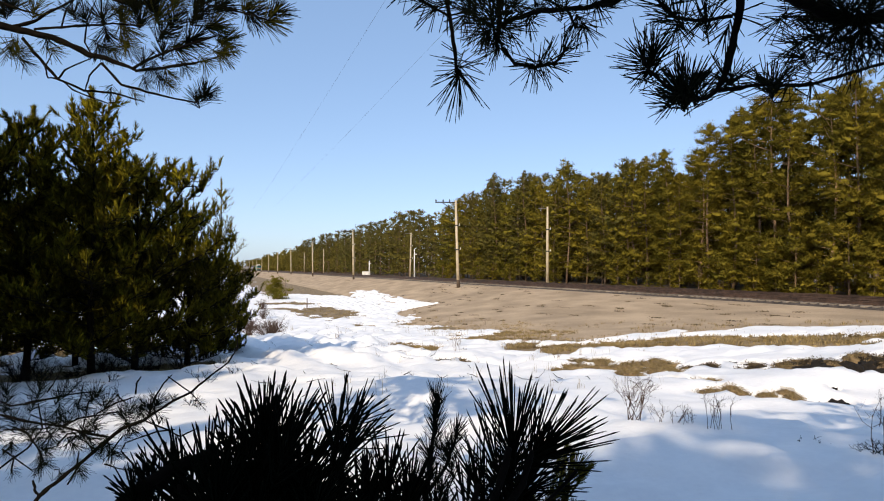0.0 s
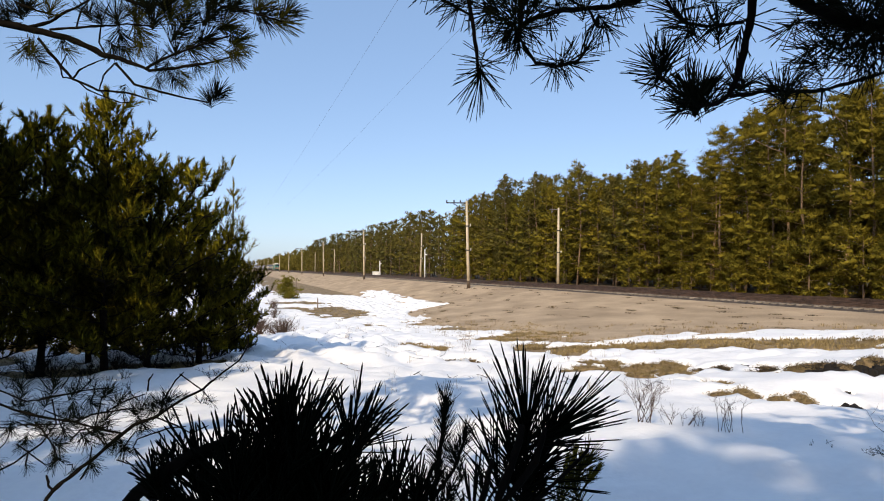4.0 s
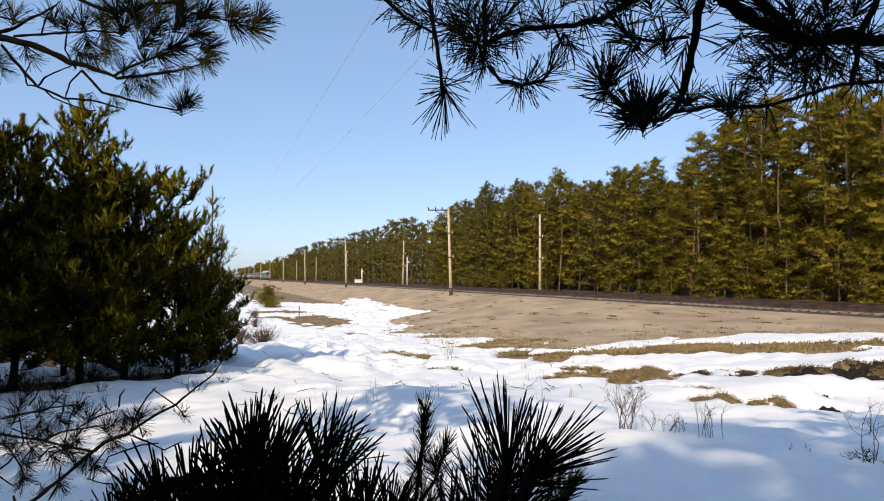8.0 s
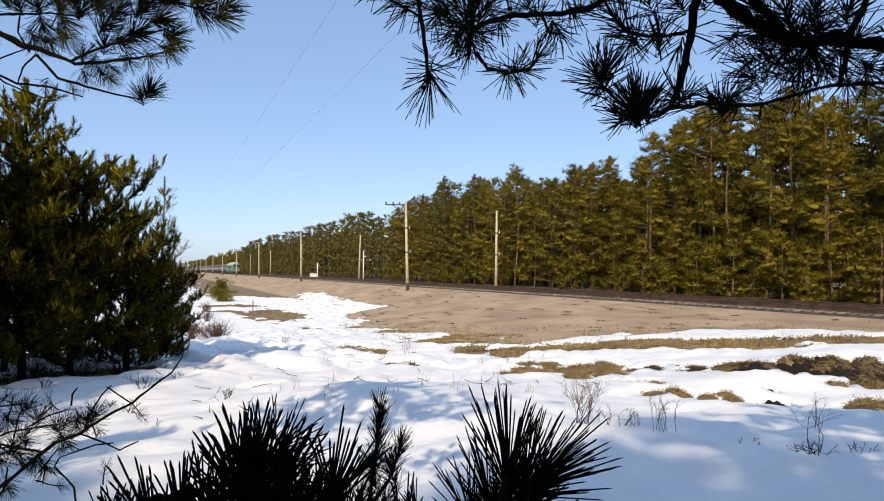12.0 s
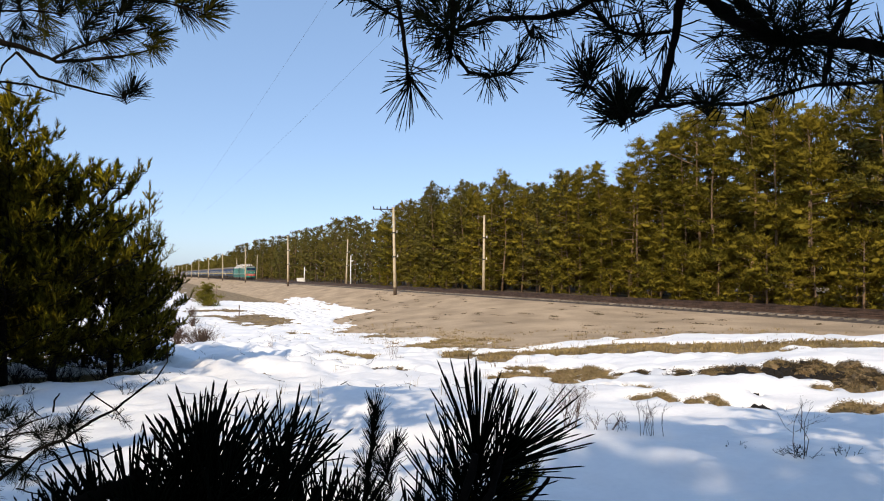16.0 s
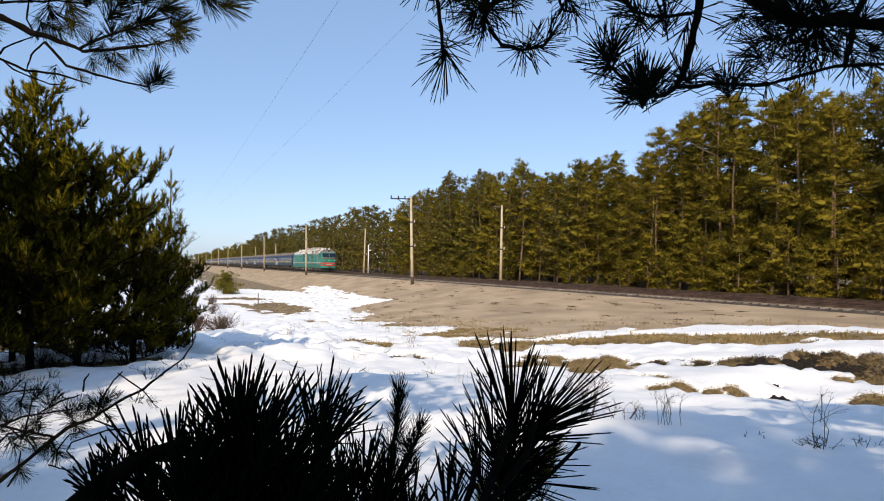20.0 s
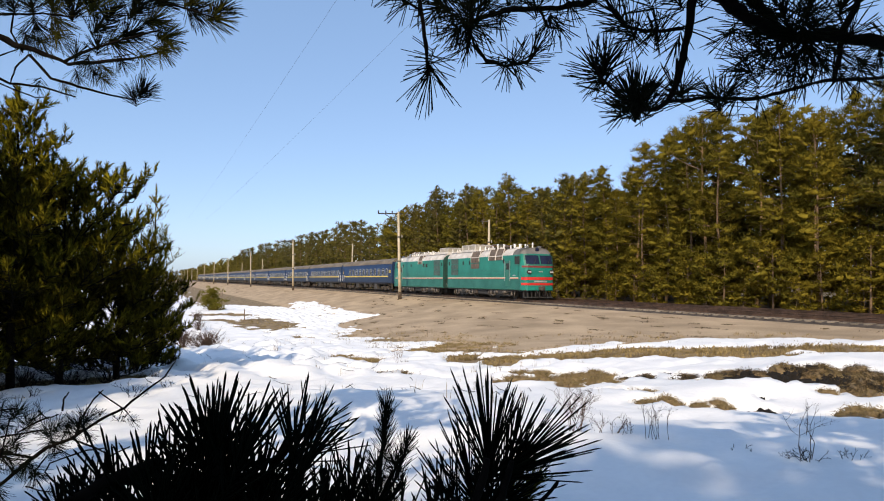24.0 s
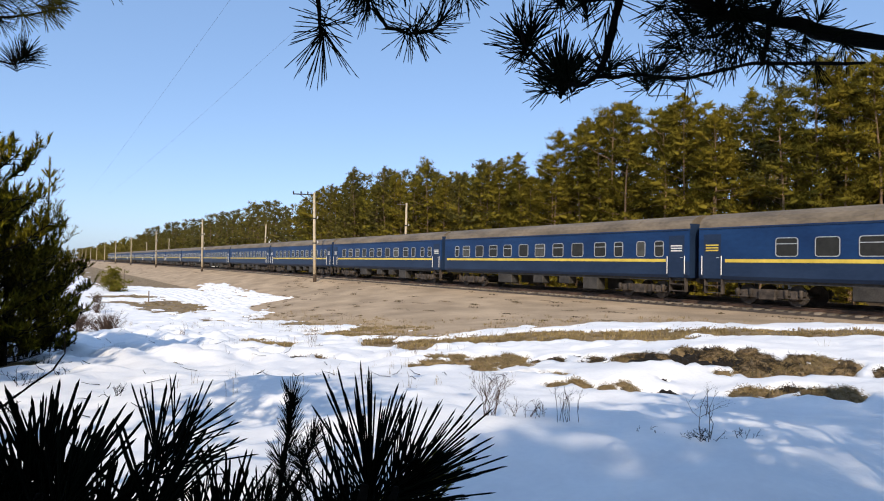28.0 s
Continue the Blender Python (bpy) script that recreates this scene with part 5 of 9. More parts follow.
def wood_pine_meshes(seed, height, bare, reach, spacing, pad, level, blades, blade, width, needles, peak=1.8, flat=0.55, trunk=0.17, holes=0.12, spire=1.0, stubs=0, bark=None):
    """A pine of the wood: limbs all round a slightly bent trunk, each with rounded bunches of needles. bare: the share without limbs;
    spacing: metres of trunk from limb to limb; stubs: dead bare limbs below the crown."""
    rng = np.random.default_rng(seed)
    stem, pts, lean = Geo(), [], rng.normal(0, 0.012, 2)
    for k in range(11):
        z = height * k / 10
        pts.append((lean[0] * z + 0.010 * height * math.sin(0.35 * z + seed), lean[1] * z + 0.010 * height * math.cos(0.45 * z + seed), z))
    stem.tube(pts, [trunk * (1 - 0.93 * k / 10) + 0.012 for k in range(11)], 8)
    px, py, pz = zip(*pts)

    def at_height(z):
        return np.array([np.interp(z, pz, px), np.interp(z, pz, py), z])

    mids, ways, sizes = [], [], []
    a, z = rng.uniform(0, 6), height * bare
    while z < height * 0.965:
        share = (height - z) / (height * (1 - bare))
        profile = (0.10 + 0.90 * min(1.0, share * peak) ** 0.85) * (1 - 0.30 * max(0.0, share - 0.75) / 0.25)
        a += 2.4 + rng.normal(0, 0.5)
        if rng.random() > holes:
            long = reach * profile * rng.uniform(0.55, 1.22)
            d = np.array([math.cos(a), math.sin(a), 0.0])
            rise = 0.10 + 0.75 * (1 - share) ** 2 - 0.22 * share + rng.normal(0, 0.08)
            line = [at_height(z) + d * long * q + np.array([0, 0, long * (rise * q + 0.18 * q * q)]) + rng.normal(0, 0.03 * long, 3) * q for q in (0, 0.35, 0.7, 1.0)]
            r = max(0.014, trunk * 0.30 * long / reach)
            stem.tube(line, [r, r * 0.7, r * 0.45, r * 0.2], 3, cap=False)
            n = 2 + int(0.85 * long / pad + 0.6 * rng.random())
            for k in range(n):
                q = 1.0 - 0.62 * k / n + rng.uniform(-0.08, 0.05)
                p = np.array([np.interp(q, (0, 0.35, 0.7, 1), [c[e] for c in line]) for e in range(3)])
                across = np.array([-d[1], d[0], 0]) * rng.normal(0, 0.26) * long * (1.2 - 0.5 * q)
                mids.append(p + across + np.array([0, 0, 0.10 * pad + rng.normal(0, 0.10) * pad]))
                ways.append(d)
                sizes.append(pad * rng.choice((0.55, 0.8, 1.0, 1.25, 1.5)) * (0.40 + 0.60 * profile))
        z += spacing * rng.uniform(0.6, 1.4) * (0.55 + 0.45 * profile)
    for k in range(5):
        mids.append(at_height(height * 0.955) + np.array([*rng.normal(0, 0.05, 2), height * 0.045 * spire * (k / 3 - 0.2)]))
        ways.append(np.array([0.0, 0.0, 1.0]))
        sizes.append(pad * (0.36 - 0.06 * k))
    for k in range(stubs):
        z, b = height * bare * rng.uniform(0.25, 0.98), rng.uniform(0, 6.3)
        e = at_height(z) + np.array([math.cos(b), math.sin(b), rng.uniform(-0.2, 0.5)]) * rng.uniform(0.6, 1.7)
        stem.tube([at_height(z), (at_height(z) + e) / 2 + rng.normal(0, 0.1, 3), e], [0.035, 0.025, 0.010], 4, cap=False)
    v, f, nrm = clumps(np.array(mids), np.array(ways), np.array(sizes), flat, level, blades, blade, width, rng)
    return stem.mesh("trunk", bark or SHADED_BARK, True), array_mesh("crown", v, f, needles, normals=nrm)


# the wood beyond the railway: tall pines with limbs almost to the ground along its edge
rng_wood = random.Random(5)
WOOD = "pines of the wood beyond the railway"
FULL, BARE = "tall sunlit pine limbed almost to the ground", "tall sunlit pine with bare orange trunk"
CLOSE = [pine(wood_pine_meshes(10 + k, 16.0, (0.05, 0.10, 0.04)[k], (2.75, 3.0, 2.6)[k], 0.29, (0.84, 0.92, 0.78)[k], 1, 125, 0.23, 0.030, NEEDLES, (1.6, 1.9, 1.45)[k], 0.56, 0.13), FULL, WOOD, pose(45.0, -20 - 5 * k, -0.3)) for k in range(3)]
TALL = [pine(wood_pine_meshes(20 + k, 16.0, (0.34, 0.44, 0.26)[k], (2.7, 2.9, 2.5)[k], 0.27, (0.78, 0.86, 0.74)[k], 1, 115, 0.23, 0.030, NEEDLES, (2.0, 2.2, 1.8)[k], 0.56, 0.15, holes=0.30, stubs=14, bark=BARK), BARE, WOOD, pose(45.0, -40 - 5 * k, -0.3)) for k in range(3)]
EDGE = [pine(wood_pine_meshes(30 + k, 16.0, (0.05, 0.08, 0.04, 0.16)[k], (3.1, 3.4, 2.8, 3.1)[k], 0.29, (0.80, 0.88, 0.74, 0.80)[k], 1, 42, 0.32, 0.044, NEEDLES if k < 2 else DIMMED_NEEDLES, (1.6, 2.1, 1.4, 1.9)[k], 0.66, 0.13, spire=1.1), BARE if k == 3 else FULL, WOOD, pose(45.0, -60 - 5 * k, -0.3)) for k in range(4)]
FAR = [pine(wood_pine_meshes(40 + k, 16.0, 0.05, (3.3, 3.7, 3.0)[k], 0.40, 1.05, 1, 18, 0.46, 0.07, DIMMED_NEEDLES, (1.6, 2.3, 1.5)[k], 0.66, 0.13, spire=1.0), "distant pine along the railway", WOOD, pose(46.0, -85 - 5 * k, -0.3)) for k in range(3)]
BUSHY = [pine(wood_pine_meshes(50 + k, 3.2, 0.02, 1.6, 0.12, 0.40, 1, 46, 0.18, 0.024, NEEDLES, 2.6, 0.7, 0.05), "low bushy young pine at the foot of the wood", "young pines at the foot of the wood", pose(43.0, -100 - 5 * k, -0.35)) for k in range(2)]


def crest(y):
    """How high the wood stands at y along the line."""
    return float(np.interp(y, [0, 20, 24, 26.5, 33, 42, 48, 53, 58, 65, 75, 90, 104, 114, 121, 125, 137, 146, 160, 200, 400], [17.6, 17.4, 17.0, 15.2, 16.6, 18.0, 17.6, 16.0, 13.4, 14.5, 15.4, 16.6, 16.6, 15.6, 15.4, 14.2, 14.3, 15.4, 16.4, 16.2, 17.0]))


def stand(kinds, x, y, jitter, low, high):
    set_pine(rng_wood.choice(kinds), pose(x + rng_wood.uniform(-jitter, jitter), y + rng_wood.uniform(-jitter, jitter), -0.35, rng_wood.uniform(-1.5, 1.5), rng_wood.uniform(-1.5, 1.5), rng_wood.uniform(0, 360)), rng_wood.uniform(low, high))


INNER = []           # places of the trees deeper in the wood: x, y, height
y, k = 1.0, 0
while y < 130:
    s = crest(y) / 15.5
    bare_here = 27 < y < 44
    stand((TALL if (k % 2 == 0 if bare_here else k % 6 == 2) else CLOSE) if y < 62 else EDGE, 45.4, y, 0.9, 0.80 * s, 1.05 * s)
    stand(EDGE if y < 62 else FAR, 48.9, y + 1.4, 1.0, 0.82 * s, 1.04 * s)
    INNER += [(x + rng_wood.uniform(-1, 1), y + rng_wood.uniform(-1.5, 1.5), 15.5 * s * rng_wood.uniform(0.82, 0.99)) for x in (51.5, 54.5, 58, 62, 66, 71, 77)]
    if rng_wood.random() < (0.95 if y < 62 else 0.6):
        stand(BUSHY, 42.9, y + rng_wood.uniform(-1, 1), 0.6, 0.45, 1.05)
    k += 1
    y += rng_wood.choice((2.1, 2.4, 2.7, 3.3))
while y < 420:
    s = crest(y) / 15.5
    stand(FAR, 45.5, y, 1.3, 0.80 * s, 1.04 * s)
    INNER += [(x + rng_wood.uniform(-1.5, 1.5), y + rng_wood.uniform(-2, 2), 15.5 * s * rng_wood.uniform(0.84, 1.0)) for x in (49.5, 54, 60)]
    y += 4.0 if y < 240 else 5.5

for k in range(9):
    stand(BUSHY, 43.5, 27.5 + 2.0 * k, 0.6, 0.9, 1.6)


def inner_wood():
    """The crowns and trunks deeper in the wood, joined."""
    rng = np.random.default_rng(78)
    at_ = np.array(INNER)
    n, k = len(at_), 38
    t = rng.uniform(0.10, 1.0, (n, k))
    r = (2.5 * np.minimum(1, (1 - t) * 1.3) + 0.15) * np.sqrt(rng.random((n, k)))
    a = rng.uniform(0, 2 * np.pi, (n, k))
    c = np.stack([at_[:, :1] + r * np.cos(a), at_[:, 1:2] + r * np.sin(a), at_[:, 2:] * t - 0.35], -1).reshape(-1, 3)
    w = np.stack([np.cos(a), np.sin(a), 0.6 + 0 * a], -1).reshape(-1, 3) / 1.17
    v, f = tufts(c, w, 8, 0.8, 0.20, 0.8, rng)
    # dimmed needles: the shade between the trees is in their colour
    wood = new("inner_wood", array_mesh("inner_wood", v, f, DIMMED_NEEDLES))
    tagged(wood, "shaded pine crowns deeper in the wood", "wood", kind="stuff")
    g = Geo()
    for x, y, h in INNER:
        g.tube([(x, y, -0.5), (x, y, h * 0.9)], [0.17, 0.05], 6)
    tagged(new("inner_trunk_stand", g.mesh("inner_trunk_stand", SHADED_BARK, True)), "pine trunks deeper in the wood, bark darkened for shade", "wood", kind="stuff")


inner_wood()


def far_wood():
    """The wood's distant end as one body of tapering crowns."""
    rng = np.random.default_rng(77)
    n = 420
    x, y = rng.uniform(45, 75, n), 420 + rng.uniform(0, 1, n) ** 1.3 * 800
    x = np.where(rng.random(n) < 0.25, 60 - rng.uniform(0, 1, n) * 260, x)
    y = np.where(x < 44, rng.uniform(980, 1250, n), y)
    z = rng.uniform(12, 16.5, n)
    c, w = [], []
    for k in range(34):
        t = rng.uniform(0.05, 1.0, n)
        r = 2.6 * (1 - t) ** 0.6 + 0.2
        a = rng.uniform(0, 2 * np.pi, n)
        c.append(np.stack([x + r * np.cos(a), y + r * np.sin(a), z * t - 0.5], -1))
        w.append(np.stack([np.cos(a), np.sin(a), 0.7 + 0 * a], -1) / 1.22)
    v, f = tufts(np.concatenate(c), np.concatenate(w), 4, 2.2, 0.55, 0.8, rng)
    tagged(new("far_wood", array_mesh("far_wood", v, f, DIMMED_NEEDLES)), "distant pine wood that closes the view along the line", "wood", kind="stuff")


far_wood()

def brush_pine_meshes(seed, height, bare, reach, spacing, step, needles, blade, width, material, bark, trunk=0.09, peak=2.0, lift=0.30, long_top=0.45, thin=0.0):
    """A young pine close by: limbs that turn up at their ends, side twigs, and on every twig upright brushes of long needles.
    spacing: metres of trunk from limb to limb; step: metres of twig from brush to brush; thin: the share of brushes left out."""
    rng = np.random.default_rng(seed)
    stem, pts, lean = Geo(), [], rng.normal(0, 0.015, 2)
    for k in range(9):
        z = height * k / 8
        pts.append((lean[0] * z + 0.008 * height * math.sin(1.1 * z + seed), lean[1] * z + 0.008 * height * math.cos(0.9 * z + seed), z))
    stem.tube(pts, [trunk * (1 - 0.9 * k / 8) + 0.008 for k in range(9)], 8)
    px, py, pz = zip(*pts)
    hubs, ways, longs = [], [], []

    def brushes(line, first):
        """Brushes along a twig, thicker towards its end."""
        line = np.array(line)
        cut = np.linalg.norm(np.diff(line, axis=0), axis=1)
        total, run = cut.sum(), np.concatenate([[0], np.cumsum(cut)])
        q = first * total
        while q <= total:
            if rng.random() > thin:
                p = np.array([np.interp(q, run, line[:, c]) for c in range(3)])
                way = line[-1] - line[-2]
                way = way / np.linalg.norm(way) * 0.55 + rng.normal(0, 0.42, 3) + np.array([0, 0, 0.75])
                hubs.append(p)
                ways.append(way / np.linalg.norm(way))
                longs.append(rng.uniform(0.16, 0.36))
            q += step * rng.uniform(0.6, 1.4)

    a, z = rng.uniform(0, 6), height * bare
    while z < height * 0.97:
        share = (height - z) / (height * (1 - bare))
        profile = (0.10 + 0.90 * min(1.0, share * peak) ** 0.8) * (1 - 0.25 * max(0.0, share - 0.8) / 0.2)
        a += 2.4 + rng.normal(0, 0.4)
        long = reach * profile * rng.uniform(0.55, 1.2)
        d = np.array([math.cos(a), math.sin(a), 0.0])
        rise = lift + 0.6 * (1 - share) ** 2 - 0.75 * max(0.0, share - 0.55) + rng.normal(0, 0.08)
        root = np.array([np.interp(z, pz, px), np.interp(z, pz, py), z])
        line = [root + d * long * q + np.array([0, 0, long * (rise * q + 0.28 * q * q)]) + rng.normal(0, 0.03 * long, 3) * q for q in (0, 0.3, 0.55, 0.8, 1.0)]
        r = max(0.007, trunk * 0.30 * long / reach)
        stem.tube(line, [r, r * 0.8, r * 0.6, r * 0.45, r * 0.25], 4, cap=False)
        brushes(line, 0.12)
        for k in range(int(3 + long / 0.10)):
            q = 0.22 + 0.78 * rng.random()
            p = np.array([np.interp(q, (0, 0.3, 0.55, 0.8, 1), [c[e] for c in line]) for e in range(3)])
            way = d * rng.uniform(0.3, 1.0) + np.array([-d[1], d[0], 0]) * rng.choice((-1, 1)) * rng.uniform(0.5, 1.1) + np.array([0, 0, rng.uniform(-0.05, 0.5)])
            twig_long = rng.uniform(0.14, 0.42) * (0.4 + 0.6 * profile) * min(1.0, reach)
            e1 = p + way * twig_long * 0.6
            e2 = e1 + (way * 0.5 + np.array([0, 0, 0.6])) * twig_long * 0.5
            stem.tube([p, e1, e2], [r * 0.4 + 0.002, r * 0.3 + 0.002, 0.003], 3, cap=False)
            brushes([p, e1, e2], 0.15)
        z += spacing * rng.uniform(0.6, 1.4)
    top = np.array(pts[-1])
    for way, long in ((np.array([0, 0, 1.0]), long_top), *((np.array([math.cos(q), math.sin(q), 1.3]) / 1.64, 0.45 * long_top) for q in (0.4, 1.7, 2.9, 4.2, 5.4))):
        stem.tube([top, top + way * long], [0.010, 0.005], 4, cap=False)
        for k in range(int(long / 0.035)):
            hubs.append(top + way * 0.035 * (k + 1))
            ways.append(way)
            longs.append(0.06)
    hubs, ways, longs = np.array(hubs), np.array(ways), np.array(longs)
    m = len(hubs) * needles
    way, s = np.repeat(ways, needles, 0), rng.random((m, 1))
    rnd = rng.normal(size=(m, 3))
    rnd -= (rnd * way).sum(1, keepdims=True) * way
    rnd /= np.linalg.norm(rnd, axis=1, keepdims=True) + 1e-9
    ang = np.radians(rng.uniform(12, 52, (m, 1)) * (1.15 - 0.5 * s))
    aim = np.cos(ang) * way + np.sin(ang) * rnd
    root = np.repeat(hubs, needles, 0) + way * s * np.repeat(longs, needles)[:, None]
    side = np.cross(aim, rng.normal(size=(m, 3)))
    side *= width / (np.linalg.norm(side, axis=1, keepdims=True) + 1e-9)
    tip = root + aim * blade * rng.uniform(0.7, 1.15, (m, 1))
    v = np.stack([root - side, root + side, tip], 1).reshape(-1, 3)
    out = np.repeat(hubs, needles, 0) * np.array([1, 1, 0])
    out /= np.linalg.norm(out, axis=1, keepdims=True) + 0.2
    nrm = 0.85 * rnd + 0.40 * way + 0.60 * out + rng.normal(0, 0.12, (m, 3))
    nrm = np.repeat(nrm / np.linalg.norm(nrm, axis=1, keepdims=True), 3, 0)
    return stem.mesh("trunk", bark, True), array_mesh("crown", v, np.arange(3 * m).reshape(-1, 3), material, normals=nrm)


# young pines at the edge of the field, beside the camera
BESIDE_FIELD = "young pines beside the field"
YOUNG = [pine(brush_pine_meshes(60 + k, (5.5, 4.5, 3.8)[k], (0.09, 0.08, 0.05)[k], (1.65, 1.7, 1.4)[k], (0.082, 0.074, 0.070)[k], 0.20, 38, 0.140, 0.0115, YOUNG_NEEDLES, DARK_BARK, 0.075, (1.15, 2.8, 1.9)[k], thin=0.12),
              ("young dark pine with drooping low limbs on the snow", "bushy young pine lit from one side", "small young pine at the edge of the field")[k], BESIDE_FIELD, m)
         for k, m in enumerate((pose(-2.4, 14.8, -0.7), pose(-1.8, 16.6, -0.85), pose(-0.75, 18.0, -0.95)))]
for x, y, z, kind, turn, s in ((-3.75, 15.4, -0.7, 0, 200, 0.95), (-4.9, 15.6, -0.7, 1, 140, 1.08), (-6.6, 16.5, -0.6, 1, 80, 1.1), (0.0, 20.6, -1.1, 2, 200, 0.74), (-6.0, 21.0, -0.8, 0, 300, 0.9), (-3.4, 18.6, -0.8, 1, 30, 0.95),
                               (-3.0, 22.5, -1.1, 1, 120, 0.85)):
    set_pine(YOUNG[kind], pose(x, y, z, 0, 0, turn), s)
pine(brush_pine_meshes(66, 4.9, 0.05, 0.85, 0.14, 0.12, 14, 0.10, 0.006, YOUNG_NEEDLES, DARK_BARK, 0.045, 1.3, 0.35, 0.55), "slender open young pine with a long leader", BESIDE_FIELD, pose(-0.05, 21.4, -1.05))
# a small pine and a post out in the field
pine(pad_pine_meshes(65, 2.3, 0.02, 1.35, 8, 6, 3.0, 0.42, 60, 0.22, 0.03, NEEDLES, BARK, 0.06, peak=2.5, lift=0.4, dome_high=0.9), "small bushy yellow-green pine out in the field", "young pines beside the field", pose(7.0, 86.0, -2.4))

# the wood behind the camera, whose crowns shade the foreground
SHADE = pine(pine_meshes(81, 16.0, 0.42, 2.7, 13, 5, 15, 7, 0.44, 0.060, 0.55, YOUNG_NEEDLES, BARK, 0.18), "tall pine of the wood behind the field's edge", "pines behind the camera", pose(-11.1, -15.6, 0))
for x, y, turn, s in ((-6.9, -14.5, 60, 1.0), (-12.4, -15.0, 130, 1.0), (-4.0, -16.2, 200, 1.0), (-15.2, -16.8, 250, 1.0), (-1.2, -16.4, 310, 1.02), (2.5, -17.5, 20, 1.04), (6.0, -18.5, 75, 1.04), (-16.4, -14.0, 35, 1.0), (-19.0, -14.4, 170, 1.0), (-4.5, -19.0, 140, 1.1), (-13.5, -9.0, 200, 0.78), (-7.4, -9.6, 110, 0.76), (-1.6, -9.2, 240, 0.76), (4.4, -9.4, 30, 0.76)):
    set_pine(SHADE, pose(x - 1.2, y - 1.6, 0.0, 0, 0, turn), s)
BESIDE = pine(pad_pine_meshes(82, 9.5, 0.10, 2.6, 15, 6, 3.2, 0.7, 22, 0.42, 0.055, YOUNG_NEEDLES, BARK, 0.15), "bushy pine beside the young pines", "pines behind the camera", pose(-11.5, 0.5, 0))
for x, y, turn, s in ((-9.8, 5.8, 90, 1.06), (-14.5, 6.0, 160, 1.05), (-13.5, 10.5, 45, 1.2), (-10.5, 9.0, 15, 1.15), (-12.0, 11.8, 75, 1.1)):
    set_pine(BESIDE, pose(x, y, 0.0, 0, 0, turn), s)

for k in range(9):
    set_pine(BESIDE, pose(-13.0 + 2.7 * k + 0.6 * math.sin(3 * k), -6.6 + 0.9 * math.sin(2.1 * k), 0.0, 0, 0, 67 * k), 0.72 + 0.06 * math.sin(1.7 * k))
    if k < 1:
        set_pine(BESIDE, pose(-5.2, 2.2, 0.0, 0, 0, 29), 0.46)
        set_pine(BESIDE, pose(-6.9, 9.4, 0.0, 0, 0, 29), 0.80)
    if k < 3:
        set_pine(BESIDE, pose(-9.0 + 1.2 * k, 2.2 - 1.8 * k, 0.0, 0, 0, 43 * k), 0.60 - 0.03 * k)
    set_pine(BESIDE, pose(-17.0 + 3.0 * k + 0.7 * math.sin(2 * k), -11.6 + 0.9 * math.sin(2.7 * k), 0.0, 0, 0, 101 * k), 1.08 + 0.08 * math.sin(2.3 * k))

# the two pines whose boughs hang round the camera
HOLD = pine(pine_meshes(91, 4.6, 0.74, 1.7, 8, 4, 11, 8, 0.30, 0.03, 0.8, YOUNG_NEEDLES, DARK_BARK, 0.05), "slender pine with dark bark at the edge of the field", "pines over the camera", pose(2.9, -0.9, -0.1))
set_pine(HOLD, pose(-1.85, 2.95, -0.1, 0, 0, 130), 1.0)

# ---------------------------------------------------------------- boughs round the camera
NEAR_POSE = pose(0, 0, 1.65, 0, 0, -18.769)
near_rng = np.random.default_rng(9)


def needles(roots, aims, lengths, r):
    """Slender three-sided needles with a slight bend."""
    n = len(roots)
    side = np.cross(aims, near_rng.normal(size=(n, 3)))
    side /= np.linalg.norm(side, axis=1, keepdims=True)
    other = np.cross(aims, side)
    bend = side * near_rng.normal(0, 0.06, (n, 1)) * lengths
    rings = []
    for s, w in ((0, 0.85), (0.93, 0.75)):
        centre = roots + aims * lengths * s + bend * s * s
        rings += [centre + (side * math.cos(a) + other * math.sin(a)) * r * w for a in (0, 2.1, 4.2)]
    v = np.stack(rings + [roots + aims * lengths + bend], 1).reshape(-1, 3)
    one = np.array([(0, 1, 4), (0, 4, 3), (1, 2, 5), (1, 5, 4), (2, 0, 3), (2, 3, 5), (3, 4, 6), (4, 5, 6), (5, 3, 6)])
    return v, (np.arange(n)[:, None, None] * 7 + one[None]).reshape(-1, 3)


def tuft(bough, hub, axis, stem, count, length, low, high, young=False, stout=0.0145):
    """A shoot's needles, closer to the axis towards the shoot's tip."""
    axis = np.array(axis) / np.linalg.norm(axis)
    s = near_rng.random(count) ** 0.7
    rnd = near_rng.normal(size=(count, 3))
    rnd -= (rnd @ axis)[:, None] * axis
    rnd /= np.linalg.norm(rnd, axis=1, keepdims=True)
    ang = np.radians(low + (high - low) * np.clip(1 - 0.55 * s + near_rng.normal(0, 0.22, count), 0, 1.15))[:, None]
    aims = np.cos(ang) * axis + np.sin(ang) * rnd
    roots = np.array(hub) - axis * stem * (1 - s)[:, None]
    v, f = needles(roots, aims, length * near_rng.uniform(0.72, 1.08, (count, 1)), max(0.0008, length * stout))
    part("needle_tuft", array_mesh("needle_tuft", v, f, YOUNG_NEEDLES if young else SHADED_NEEDLES, True), None, bough)


